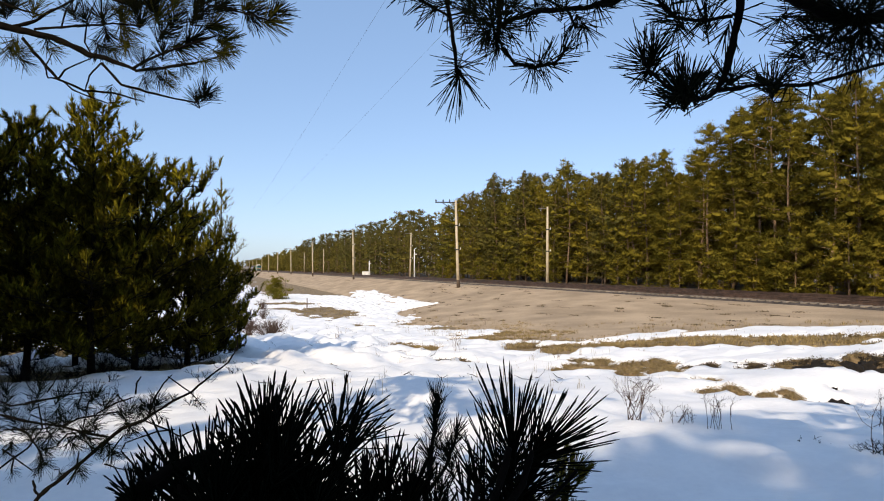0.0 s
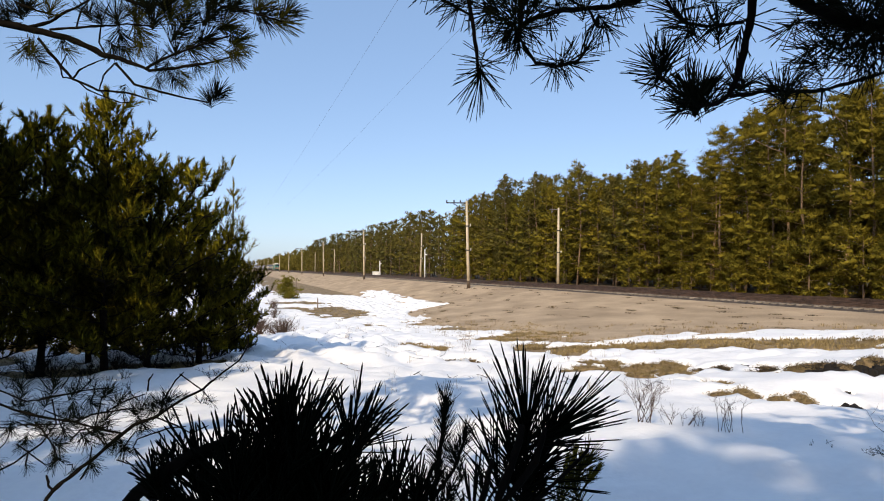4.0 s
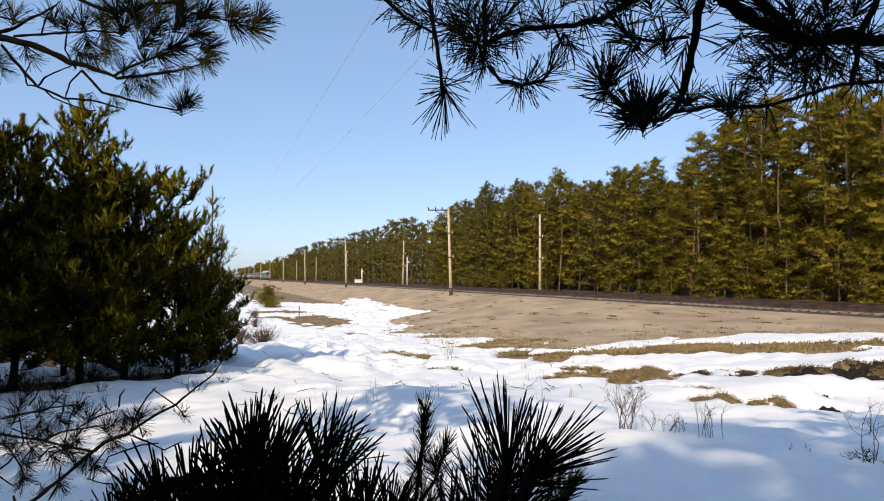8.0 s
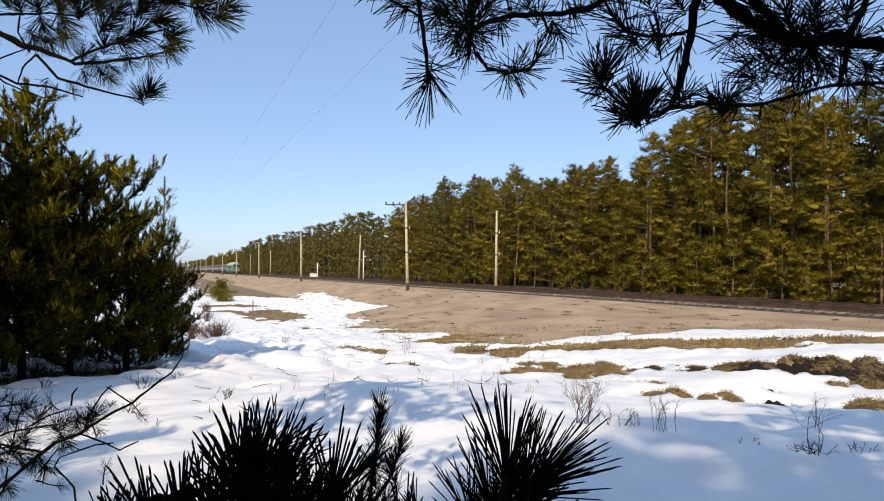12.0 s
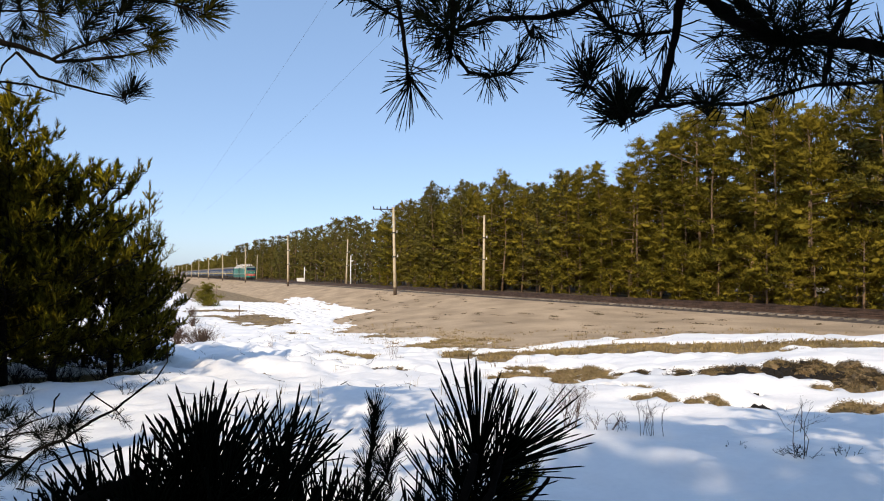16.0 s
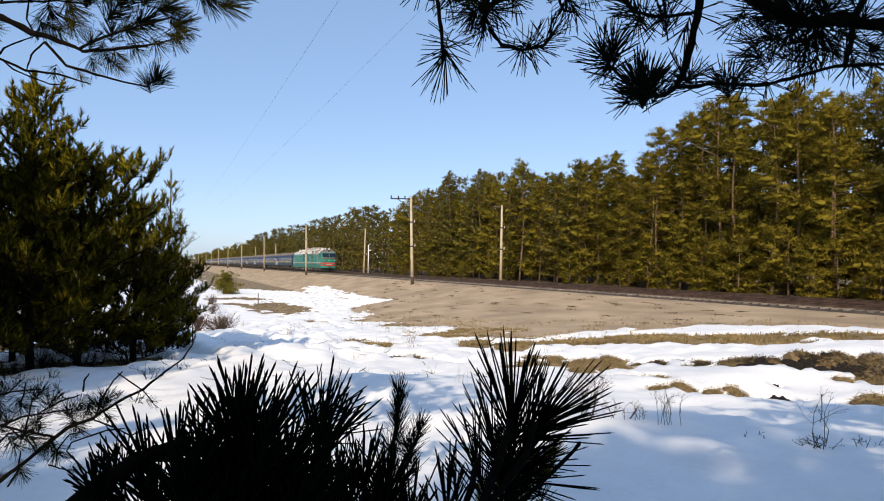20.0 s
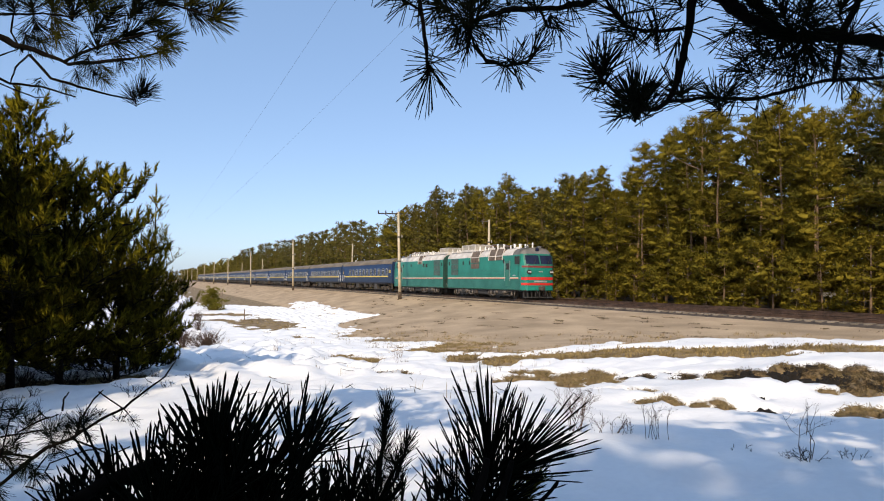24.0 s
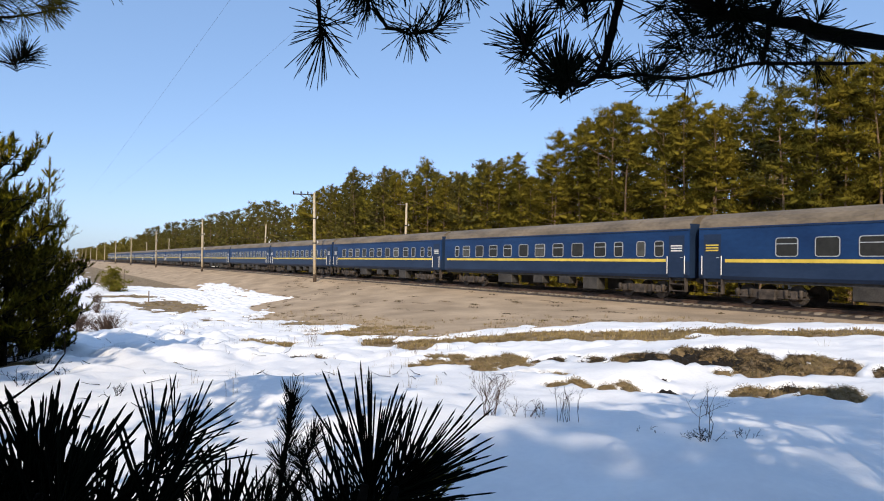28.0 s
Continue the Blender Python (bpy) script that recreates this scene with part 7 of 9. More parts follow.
tuft(BOUGH_RIGHT, (0.333, 1.017, 0.338), (0.20, -0.10, 0.98), 0.035, 43, 0.055, 10, 60, stout=0.0185)
tuft(BOUGH_RIGHT, (0.345, 0.956, 0.372), (-0.69, -0.21, 0.69), 0.033, 46, 0.052, 10, 70, stout=0.0185)
tuft(BOUGH_RIGHT, (0.329, 0.907, 0.337), (-0.11, 0.14, -0.98), 0.027, 31, 0.047, 10, 70, stout=0.0185)
tuft(BOUGH_RIGHT, (0.342, 1.002, 0.412), (-0.64, -0.20, 0.74), 0.035, 31, 0.054, 10, 60, stout=0.0185)
tuft(BOUGH_RIGHT, (0.401, 0.986, 0.379), (-0.10, -0.12, -0.99), 0.034, 25, 0.052, 10, 60, stout=0.0185)
tuft(BOUGH_RIGHT, (0.420, 1.024, 0.399), (0.00, -0.18, 0.98), 0.036, 31, 0.055, 5, 50, stout=0.0185)
tuft(BOUGH_RIGHT, (0.429, 0.982, 0.357), (-0.31, 0.20, -0.93), 0.029, 21, 0.051, 10, 50, stout=0.0185)
tuft(BOUGH_RIGHT, (0.439, 0.977, 0.295), (0.53, 0.09, 0.84), 0.037, 36, 0.053, 10, 60, stout=0.0185)
tuft(BOUGH_RIGHT, (0.442, 1.015, 0.297), (-0.81, 0.12, 0.58), 0.030, 31, 0.053, 10, 60, stout=0.0185)
tuft(BOUGH_RIGHT, (0.467, 1.014, 0.399), (0.99, -0.14, -0.10), 0.018, 7, 0.062, 5, 25, stout=0.0185)
tuft(BOUGH_RIGHT, (0.412, 1.029, 0.274), (0.53, 0.00, 0.85), 0.027, 31, 0.054, 10, 60, stout=0.0185)
tuft(BOUGH_RIGHT, (0.520, 1.029, 0.294), (-0.11, 0.11, 0.99), 0.034, 47, 0.050, 10, 75, stout=0.0185)
tuft(BOUGH_RIGHT, (0.494, 1.004, 0.290), (-0.74, 0.24, 0.63), 0.033, 34, 0.049, 10, 75, stout=0.0185)
tuft(BOUGH_RIGHT, (0.476, 0.919, 0.269), (0.44, 0.20, 0.88), 0.030, 39, 0.045, 10, 75, stout=0.0185)
tuft(BOUGH_RIGHT, (0.506, 0.945, 0.266), (0.24, 0.19, -0.95), 0.031, 20, 0.039, 10, 75, stout=0.0185)
tuft(BOUGH_RIGHT, (0.533, 0.935, 0.265), (0.24, -0.02, -0.97), 0.031, 13, 0.046, 10, 75, stout=0.0185)
tuft(BOUGH_RIGHT, (0.527, 0.923, 0.286), (0.24, 0.18, 0.95), 0.031, 15, 0.048, 10, 75, stout=0.0185)
tuft(BOUGH_RIGHT, (0.522, 0.943, 0.309), (-0.89, -0.01, 0.45), 0.031, 34, 0.049, 10, 75, stout=0.0185)
tuft(BOUGH_RIGHT, (0.578, 1.011, 0.367), (-0.97, -0.08, 0.24), 0.033, 46, 0.056, 10, 75, stout=0.0185)
tuft(BOUGH_RIGHT, (0.558, 1.024, 0.353), (-0.95, 0.01, -0.32), 0.034, 34, 0.053, 10, 75, stout=0.0185)
tuft(BOUGH_RIGHT, (0.607, 1.030, 0.401), (-0.59, 0.13, 0.79), 0.034, 56, 0.059, 10, 75, stout=0.0185)
tuft(BOUGH_RIGHT, (0.584, 1.036, 0.422), (-0.75, 0.11, 0.65), 0.034, 51, 0.060, 10, 75, stout=0.0185)
tuft(BOUGH_RIGHT, (0.574, 0.945, 0.343), (-0.45, 0.02, -0.89), 0.031, 56, 0.049, 10, 75, stout=0.0185)
tuft(BOUGH_RIGHT, (0.616, 1.031, 0.338), (-0.93, 0.22, -0.31), 0.034, 39, 0.052, 10, 75, stout=0.0185)
tuft(BOUGH_RIGHT, (0.584, 0.938, 0.299), (-0.97, -0.12, -0.19), 0.031, 34, 0.049, 10, 75, stout=0.0185)
tuft(BOUGH_RIGHT, (0.593, 0.938, 0.324), (-0.51, 0.11, -0.85), 0.031, 47, 0.049, 10, 75, stout=0.0185)
tuft(BOUGH_RIGHT, (0.604, 0.930, 0.297), (0.00, 0.11, -0.99), 0.031, 34, 0.040, 10, 75, stout=0.0185)
tuft(BOUGH_RIGHT, (0.623, 0.946, 0.343), (0.31, 0.26, -0.92), 0.031, 65, 0.051, 10, 75, stout=0.0185)
tuft(BOUGH_RIGHT, (0.584, 0.936, 0.372), (-0.21, 0.23, 0.95), 0.031, 65, 0.054, 10, 75, stout=0.0185)
tuft(BOUGH_RIGHT, (0.632, 0.947, 0.385), (0.31, -0.24, 0.92), 0.031, 65, 0.054, 10, 75, stout=0.0185)
tuft(BOUGH_RIGHT, (0.593, 0.924, 0.352), (0.00, 0.25, -0.97), 0.031, 65, 0.050, 10, 75, stout=0.0185)
tuft(BOUGH_RIGHT, (0.630, 0.927, 0.312), (0.49, -0.15, -0.86), 0.031, 39, 0.045, 10, 75, stout=0.0185)
tuft(BOUGH_RIGHT, (0.729, 1.038, 0.377), (0.71, -0.06, -0.71), 0.034, 56, 0.054, 10, 75, stout=0.0185)
tuft(BOUGH_RIGHT, (0.704, 0.991, 0.316), (0.24, 0.03, -0.97), 0.033, 39, 0.048, 10, 75, stout=0.0185)
tuft(BOUGH_RIGHT, (0.704, 0.966, 0.384), (0.57, 0.23, 0.79), 0.032, 56, 0.052, 10, 75, stout=0.0185)
tuft(BOUGH_RIGHT, (0.551, 0.906, 0.393), (-0.41, -0.06, 0.91), 0.030, 56, 0.052, 10, 75, stout=0.0185)
tuft(BOUGH_RIGHT, (0.534, 0.962, 0.425), (-0.60, 0.09, 0.80), 0.032, 46, 0.055, 10, 75, stout=0.0185)
tuft(BOUGH_RIGHT, (0.660, 0.999, 0.442), (0.10, -0.24, 0.97), 0.033, 56, 0.058, 10, 75, stout=0.0185)
tuft(BOUGH_RIGHT, (0.651, 0.914, 0.404), (0.29, -0.12, 0.95), 0.030, 46, 0.053, 10, 75, stout=0.0185)
tuft(BOUGH_RIGHT, (0.707, 0.949, 0.327), (0.75, 0.14, -0.64), 0.031, 39, 0.048, 10, 75, stout=0.0185)
tuft(BOUGH_RIGHT, (0.784, 1.004, 0.364), (0.69, 0.24, -0.69), 0.033, 41, 0.051, 10, 75, stout=0.0185)
tuft(BOUGH_RIGHT, (0.764, 0.957, 0.381), (0.45, -0.05, 0.89), 0.032, 46, 0.050, 10, 75, stout=0.0185)
tuft(BOUGH_RIGHT, (0.776, 0.922, 0.326), (0.69, 0.23, -0.69), 0.031, 46, 0.047, 10, 75, stout=0.0185)
tuft(BOUGH_RIGHT, (0.764, 1.027, 0.327), (0.43, 0.25, -0.87), 0.034, 28, 0.046, 10, 75, stout=0.0185)
tuft(BOUGH_RIGHT, (0.800, 1.004, 0.324), (0.21, 0.20, -0.96), 0.033, 28, 0.045, 10, 75, stout=0.0185)
tuft(BOUGH_RIGHT, (0.423, 0.977, 0.432), (-0.52, 0.18, 0.83), 0.032, 41, 0.053, 10, 75, stout=0.0185)
tuft(BOUGH_RIGHT, (0.368, 0.945, 0.418), (-0.29, 0.12, 0.95), 0.031, 41, 0.051, 10, 75, stout=0.0185)
tuft(BOUGH_RIGHT, (0.347, 1.003, 0.453), (-0.29, 0.06, 0.96), 0.033, 41, 0.054, 10, 75, stout=0.0185)
tuft(BOUGH_RIGHT, (0.493, 1.015, 0.457), (0.20, 0.09, 0.98), 0.034, 33, 0.055, 10, 75, stout=0.0185)
tuft(BOUGH_RIGHT, (0.487, 0.936, 0.356), (-0.63, -0.24, -0.74), 0.031, 28, 0.046, 10, 75, stout=0.0185)

SHOOTS_RIGHT = thing("pine_bough", "dark upright pine shoot with long stiff needles", "pine bough", "", NEAR_POSE)
twig(SHOOTS_RIGHT, 0.0035, 0.0030, (-0.010, 0.515, -0.527), (-0.006, 0.510, -0.355), (0.020, 0.507, -0.260), (0.029, 0.506, -0.208), (0.042, 0.505, -0.170), (0.051, 0.504, -0.137))
twig(SHOOTS_RIGHT, 0.0026, 0.0022, (0.029, 0.506, -0.208), (0.063, 0.505, -0.165), (0.069, 0.504, -0.139))
twig(SHOOTS_RIGHT, 0.0026, 0.0022, (0.003, 0.507, -0.247), (0.020, 0.505, -0.195), (0.028, 0.505, -0.165))
twig(SHOOTS_RIGHT, 0.0048, 0.0030, (0.056, 0.544, -0.209), (0.064, 0.543, -0.178), (0.077, 0.541, -0.158), (0.088, 0.540, -0.145))
twig(SHOOTS_RIGHT, 0.0017, 0.0013, (0.041, 0.506, -0.217), (0.075, 0.505, -0.183), (0.098, 0.504, -0.161), (0.103, 0.505, -0.154))
tuft(SHOOTS_RIGHT, (0.057, 0.527, -0.133), (0.00, -0.16, 1.00), 0.030, 34, 0.066, 0, 24, stout=0.0125)
tuft(SHOOTS_RIGHT, (0.053, 0.533, -0.139), (-0.25, -0.14, 0.97), 0.030, 18, 0.070, 0, 20, stout=0.0125)
tuft(SHOOTS_RIGHT, (0.057, 0.520, -0.155), (0.02, -0.04, 1.00), 0.055, 60, 0.030, 8, 60, stout=0.0260)
tuft(SHOOTS_RIGHT, (0.078, 0.553, -0.147), (0.30, 0.12, 0.95), 0.030, 26, 0.056, 0, 24, stout=0.0135)
tuft(SHOOTS_RIGHT, (0.085, 0.546, -0.149), (0.42, -0.11, 0.90), 0.050, 90, 0.030, 6, 50, stout=0.0240)
tuft(SHOOTS_RIGHT, (0.087, 0.537, -0.143), (0.72, -0.09, 0.62), 0.028, 26, 0.062, 0, 26, stout=0.0125)
tuft(SHOOTS_RIGHT, (0.081, 0.523, -0.148), (0.90, -0.16, 0.36), 0.030, 24, 0.064, 0, 20, stout=0.0125)
tuft(SHOOTS_RIGHT, (0.073, 0.525, -0.156), (0.97, 0.17, 0.12), 0.030, 14, 0.058, 0, 18, stout=0.0125)
tuft(SHOOTS_RIGHT, (0.070, 0.550, -0.179), (0.20, 0.12, 0.97), 0.060, 60, 0.032, 10, 65, stout=0.0240)
tuft(SHOOTS_RIGHT, (0.045, 0.551, -0.168), (-0.34, -0.12, 0.94), 0.040, 32, 0.060, 0, 26, stout=0.0125)
tuft(SHOOTS_RIGHT, (0.045, 0.531, -0.175), (-0.15, 0.05, 1.00), 0.050, 60, 0.032, 8, 60, stout=0.0240)
tuft(SHOOTS_RIGHT, (0.031, 0.550, -0.180), (-0.25, 0.14, 0.97), 0.050, 38, 0.058, 2, 34, stout=0.0125)
tuft(SHOOTS_RIGHT, (0.060, 0.554, -0.195), (0.00, -0.17, 1.00), 0.050, 60, 0.036, 8, 65, stout=0.0220)
tuft(SHOOTS_RIGHT, (0.077, 0.541, -0.180), (0.75, 0.07, 0.25), 0.030, 16, 0.048, 4, 40, stout=0.0125)
tuft(SHOOTS_RIGHT, (0.066, 0.538, -0.193), (0.88, -0.13, -0.05), 0.020, 8, 0.060, 0, 22, stout=0.0115)
tuft(SHOOTS_RIGHT, (0.215, 1.060, -0.324), (0.53, -0.03, 0.85), 0.054, 99, 0.043, 8, 45, True)
tuft(SHOOTS_RIGHT, (0.183, 1.060, -0.356), (0.31, -0.22, 0.93), 0.054, 77, 0.043, 8, 45, True)
tuft(SHOOTS_RIGHT, (0.195, 1.060, -0.365), (-0.22, -0.04, 0.98), 0.045, 66, 0.042, 8, 45, True)

SHOOTS_LEFT = thing("pine_bough", "dense dark clump of upright pine shoots", "pine bough", "", NEAR_POSE)
twig(SHOOTS_LEFT, 0.0039, 0.0030, (-0.097, 0.515, -0.527), (-0.144, 0.510, -0.355), (-0.153, 0.508, -0.277), (-0.145, 0.506, -0.217), (-0.138, 0.505, -0.170), (-0.133, 0.504, -0.135))
twig(SHOOTS_LEFT, 0.0030, 0.0026, (-0.097, 0.508, -0.269), (-0.091, 0.506, -0.208), (-0.085, 0.505, -0.165), (-0.083, 0.504, -0.139))
twig(SHOOTS_LEFT, 0.0030, 0.0026, (-0.196, 0.508, -0.269), (-0.196, 0.506, -0.217), (-0.198, 0.505, -0.182), (-0.201, 0.505, -0.165))
twig(SHOOTS_LEFT, 0.0075, 0.0060, (-0.268, 0.565, -0.205), (-0.251, 0.564, -0.187), (-0.230, 0.562, -0.170), (-0.213, 0.560, -0.167), (-0.192, 0.558, -0.160))
twig(SHOOTS_LEFT, 0.0060, 0.0035, (-0.312, 0.508, -0.260), (-0.273, 0.506, -0.208), (-0.239, 0.505, -0.174), (-0.208, 0.505, -0.152), (-0.174, 0.504, -0.139))
tuft(SHOOTS_LEFT, (-0.168, 0.572, -0.147), (0.00, 0.14, 1.00), 0.045, 40, 0.030, 8, 62, stout=0.0270)
tuft(SHOOTS_LEFT, (-0.141, 0.558, -0.143), (0.00, -0.03, 1.00), 0.045, 40, 0.030, 8, 62, stout=0.0270)
tuft(SHOOTS_LEFT, (-0.153, 0.568, -0.174), (0.00, -0.18, 1.00), 0.045, 40, 0.030, 8, 62, stout=0.0270)
tuft(SHOOTS_LEFT, (-0.177, 0.539, -0.178), (0.00, 0.05, 1.00), 0.045, 40, 0.030, 8, 62, stout=0.0270)
tuft(SHOOTS_LEFT, (-0.125, 0.544, -0.163), (0.10, 0.01, 1.00), 0.045, 40, 0.030, 8, 62, stout=0.0270)
tuft(SHOOTS_LEFT, (-0.121, 0.573, -0.192), (0.10, -0.12, 1.00), 0.045, 40, 0.030, 8, 62, stout=0.0270)
tuft(SHOOTS_LEFT, (-0.160, 0.553, -0.189), (0.00, -0.12, 1.00), 0.045, 40, 0.030, 8, 62, stout=0.0270)
tuft(SHOOTS_LEFT, (-0.152, 0.560, -0.131), (0.00, -0.09, 1.00), 0.030, 13, 0.046, 0, 24, stout=0.0165)
tuft(SHOOTS_LEFT, (-0.125, 0.534, -0.134), (0.45, -0.11, 0.90), 0.030, 13, 0.046, 0, 24, stout=0.0165)
tuft(SHOOTS_LEFT, (-0.243, 0.550, -0.173), (-0.05, -0.02, 1.00), 0.030, 20, 0.030, 2, 34, stout=0.0180)
tuft(SHOOTS_LEFT, (-0.230, 0.543, -0.168), (0.10, 0.08, 1.00), 0.030, 20, 0.030, 2, 34, stout=0.0180)
tuft(SHOOTS_LEFT, (-0.263, 0.581, -0.188), (-0.20, 0.18, 1.00), 0.030, 20, 0.030, 2, 34, stout=0.0180)
tuft(SHOOTS_LEFT, (-0.143, 0.538, -0.140), (0.00, -0.03, 1.00), 0.039, 39, 0.063, 0, 38, stout=0.0205)
tuft(SHOOTS_LEFT, (-0.149, 0.524, -0.145), (-0.28, 0.20, 0.94), 0.036, 26, 0.058, 0, 36, stout=0.0205)
tuft(SHOOTS_LEFT, (-0.110, 0.469, -0.130), (0.37, 0.09, 0.92), 0.032, 28, 0.053, 0, 34, stout=0.0205)
tuft(SHOOTS_LEFT, (-0.078, 0.479, -0.128), (-0.05, 0.00, 1.00), 0.029, 16, 0.052, 0, 34, stout=0.0205)
tuft(SHOOTS_LEFT, (-0.078, 0.529, -0.149), (0.48, -0.07, 0.87), 0.027, 14, 0.055, 0, 30, stout=0.0205)
tuft(SHOOTS_LEFT, (-0.168, 0.520, -0.149), (0.10, -0.11, 0.99), 0.036, 23, 0.052, 0, 34, stout=0.0205)
tuft(SHOOTS_LEFT, (-0.183, 0.511, -0.154), (-0.15, 0.11, 0.98), 0.035, 22, 0.052, 0, 34, stout=0.0205)
tuft(SHOOTS_LEFT, (-0.202, 0.508, -0.162), (-0.37, -0.08, 0.93), 0.030, 16, 0.053, 0, 26, stout=0.0205)
tuft(SHOOTS_LEFT, (-0.216, 0.522, -0.175), (-0.51, -0.17, 0.84), 0.031, 15, 0.053, 0, 26, stout=0.0205)
tuft(SHOOTS_LEFT, (-0.101, 0.493, -0.149), (0.19, 0.14, 0.97), 0.038, 77, 0.045, 5, 50, stout=0.0205)
tuft(SHOOTS_LEFT, (-0.153, 0.505, -0.161), (-0.10, -0.20, 0.98), 0.039, 99, 0.045, 5, 55, stout=0.0205)
tuft(SHOOTS_LEFT, (-0.130, 0.518, -0.165), (0.10, 0.20, 0.97), 0.040, 110, 0.048, 5, 55, stout=0.0205)
tuft(SHOOTS_LEFT, (-0.092, 0.482, -0.170), (0.19, 0.20, 0.96), 0.037, 88, 0.047, 5, 55, stout=0.0205)
tuft(SHOOTS_LEFT, (-0.162, 0.470, -0.162), (-0.19, 0.22, 0.96), 0.036, 99, 0.042, 5, 55, stout=0.0205)
tuft(SHOOTS_LEFT, (-0.199, 0.513, -0.198), (-0.37, -0.11, 0.92), 0.039, 77, 0.050, 5, 50, stout=0.0205)
tuft(SHOOTS_LEFT, (-0.137, 0.481, -0.182), (0.00, -0.03, 1.00), 0.037, 121, 0.047, 5, 55, stout=0.0205)
tuft(SHOOTS_LEFT, (-0.113, 0.500, -0.194), (0.10, 0.00, 1.00), 0.038, 121, 0.049, 5, 55, stout=0.0205)
tuft(SHOOTS_LEFT, (-0.079, 0.507, -0.196), (0.28, -0.19, 0.94), 0.039, 66, 0.050, 5, 50, stout=0.0205)
tuft(SHOOTS_LEFT, (-0.160, 0.489, -0.197), (-0.10, -0.17, 0.98), 0.037, 110, 0.048, 5, 55, stout=0.0205)
tuft(SHOOTS_LEFT, (-0.223, 0.528, -0.195), (-0.65, -0.16, 0.74), 0.032, 26, 0.047, 5, 40, stout=0.0205)
tuft(SHOOTS_LEFT, (-0.134, 0.518, -0.231), (0.00, -0.20, 0.98), 0.040, 110, 0.051, 5, 60, stout=0.0205)
tuft(SHOOTS_LEFT, (-0.094, 0.517, -0.230), (0.20, -0.03, 0.98), 0.040, 88, 0.051, 5, 60, stout=0.0205)
tuft(SHOOTS_LEFT, (-0.191, 0.507, -0.230), (-0.29, 0.12, 0.95), 0.039, 88, 0.050, 5, 60, stout=0.0205)
tuft(SHOOTS_LEFT, (-0.231, 0.492, -0.169), (-0.48, 0.09, 0.87), 0.025, 44, 0.029, 5, 45, stout=0.0205)
tuft(SHOOTS_LEFT, (-0.066, 0.535, -0.220), (0.48, 0.11, 0.87), 0.032, 23, 0.051, 5, 45, stout=0.0205)
tuft(SHOOTS_LEFT, (-0.141, 0.512, -0.176), (0.00, 0.09, 1.00), 0.035, 121, 0.044, 10, 70, stout=0.0205)
tuft(SHOOTS_LEFT, (-0.120, 0.533, -0.188), (0.00, -0.23, 0.97), 0.036, 121, 0.046, 10, 70, stout=0.0205)
tuft(SHOOTS_LEFT, (-0.173, 0.540, -0.195), (0.00, -0.02, 1.00), 0.037, 110, 0.046, 10, 70, stout=0.0205)

SHOOTS_MIDDLE = thing("pine_bough", "slender young pine shoots with short needles", "pine bough", "", NEAR_POSE)
twig(SHOOTS_MIDDLE, 0.0052, 0.0039, (-0.109, 1.545, -1.582), (-0.083, 1.527, -0.936), (-0.057, 1.519, -0.677), (-0.038, 1.515, -0.522), (-0.021, 1.512, -0.405), (-0.013, 1.509, -0.304))
twig(SHOOTS_MIDDLE, 0.0039, 0.0032, (-0.038, 1.515, -0.522), (0.008, 1.513, -0.457), (0.036, 1.511, -0.379))
tuft(SHOOTS_MIDDLE, (-0.092, 0.621, -0.172), (0.10, 0.18, 1.00), 0.045, 24, 0.030, 6, 45, stout=0.0260)
tuft(SHOOTS_MIDDLE, (-0.070, 0.621, -0.194), (0.00, -0.08, 1.00), 0.045, 24, 0.030, 6, 45, stout=0.0260)
tuft(SHOOTS_MIDDLE, (-0.040, 0.617, -0.225), (0.00, 0.11, 1.00), 0.045, 24, 0.030, 6, 45, stout=0.0260)
tuft(SHOOTS_MIDDLE, (0.033, 0.613, -0.199), (0.00, 0.18, 1.00), 0.045, 24, 0.030, 6, 45, stout=0.0260)
tuft(SHOOTS_MIDDLE, (-0.099, 0.621, -0.150), (-0.10, 0.05, 1.00), 0.030, 12, 0.056, 0, 24, stout=0.0155)
tuft(SHOOTS_MIDDLE, (-0.092, 0.621, -0.152), (0.45, 0.13, 0.90), 0.030, 12, 0.056, 0, 24, stout=0.0155)
tuft(SHOOTS_MIDDLE, (-0.085, 0.620, -0.152), (0.25, -0.08, 1.00), 0.030, 12, 0.056, 0, 24, stout=0.0155)
tuft(SHOOTS_MIDDLE, (-0.088, 0.621, -0.148), (0.85, -0.12, 0.50), 0.030, 12, 0.056, 0, 24, stout=0.0155)
tuft(SHOOTS_MIDDLE, (-0.083, 0.621, -0.162), (0.80, -0.02, 0.40), 0.030, 12, 0.056, 0, 24, stout=0.0155)
tuft(SHOOTS_MIDDLE, (-0.068, 0.621, -0.205), (0.10, -0.15, 1.00), 0.030, 12, 0.056, 0, 24, stout=0.0155)
tuft(SHOOTS_MIDDLE, (-0.058, 0.620, -0.206), (0.20, -0.05, 1.00), 0.030, 12, 0.056, 0, 24, stout=0.0155)
tuft(SHOOTS_MIDDLE, (-0.030, 0.616, -0.206), (-0.30, 0.18, 1.00), 0.030, 12, 0.056, 0, 24, stout=0.0155)
tuft(SHOOTS_MIDDLE, (-0.013, 1.509, -0.299), (0.00, 0.19, 0.98), 0.116, 187, 0.052, 4, 38)
tuft(SHOOTS_MIDDLE, (0.036, 1.511, -0.373), (0.24, -0.21, 0.95), 0.078, 110, 0.049, 6, 40)
tuft(SHOOTS_MIDDLE, (0.008, 1.512, -0.418), (-0.29, -0.10, 0.95), 0.078, 144, 0.049, 8, 50)
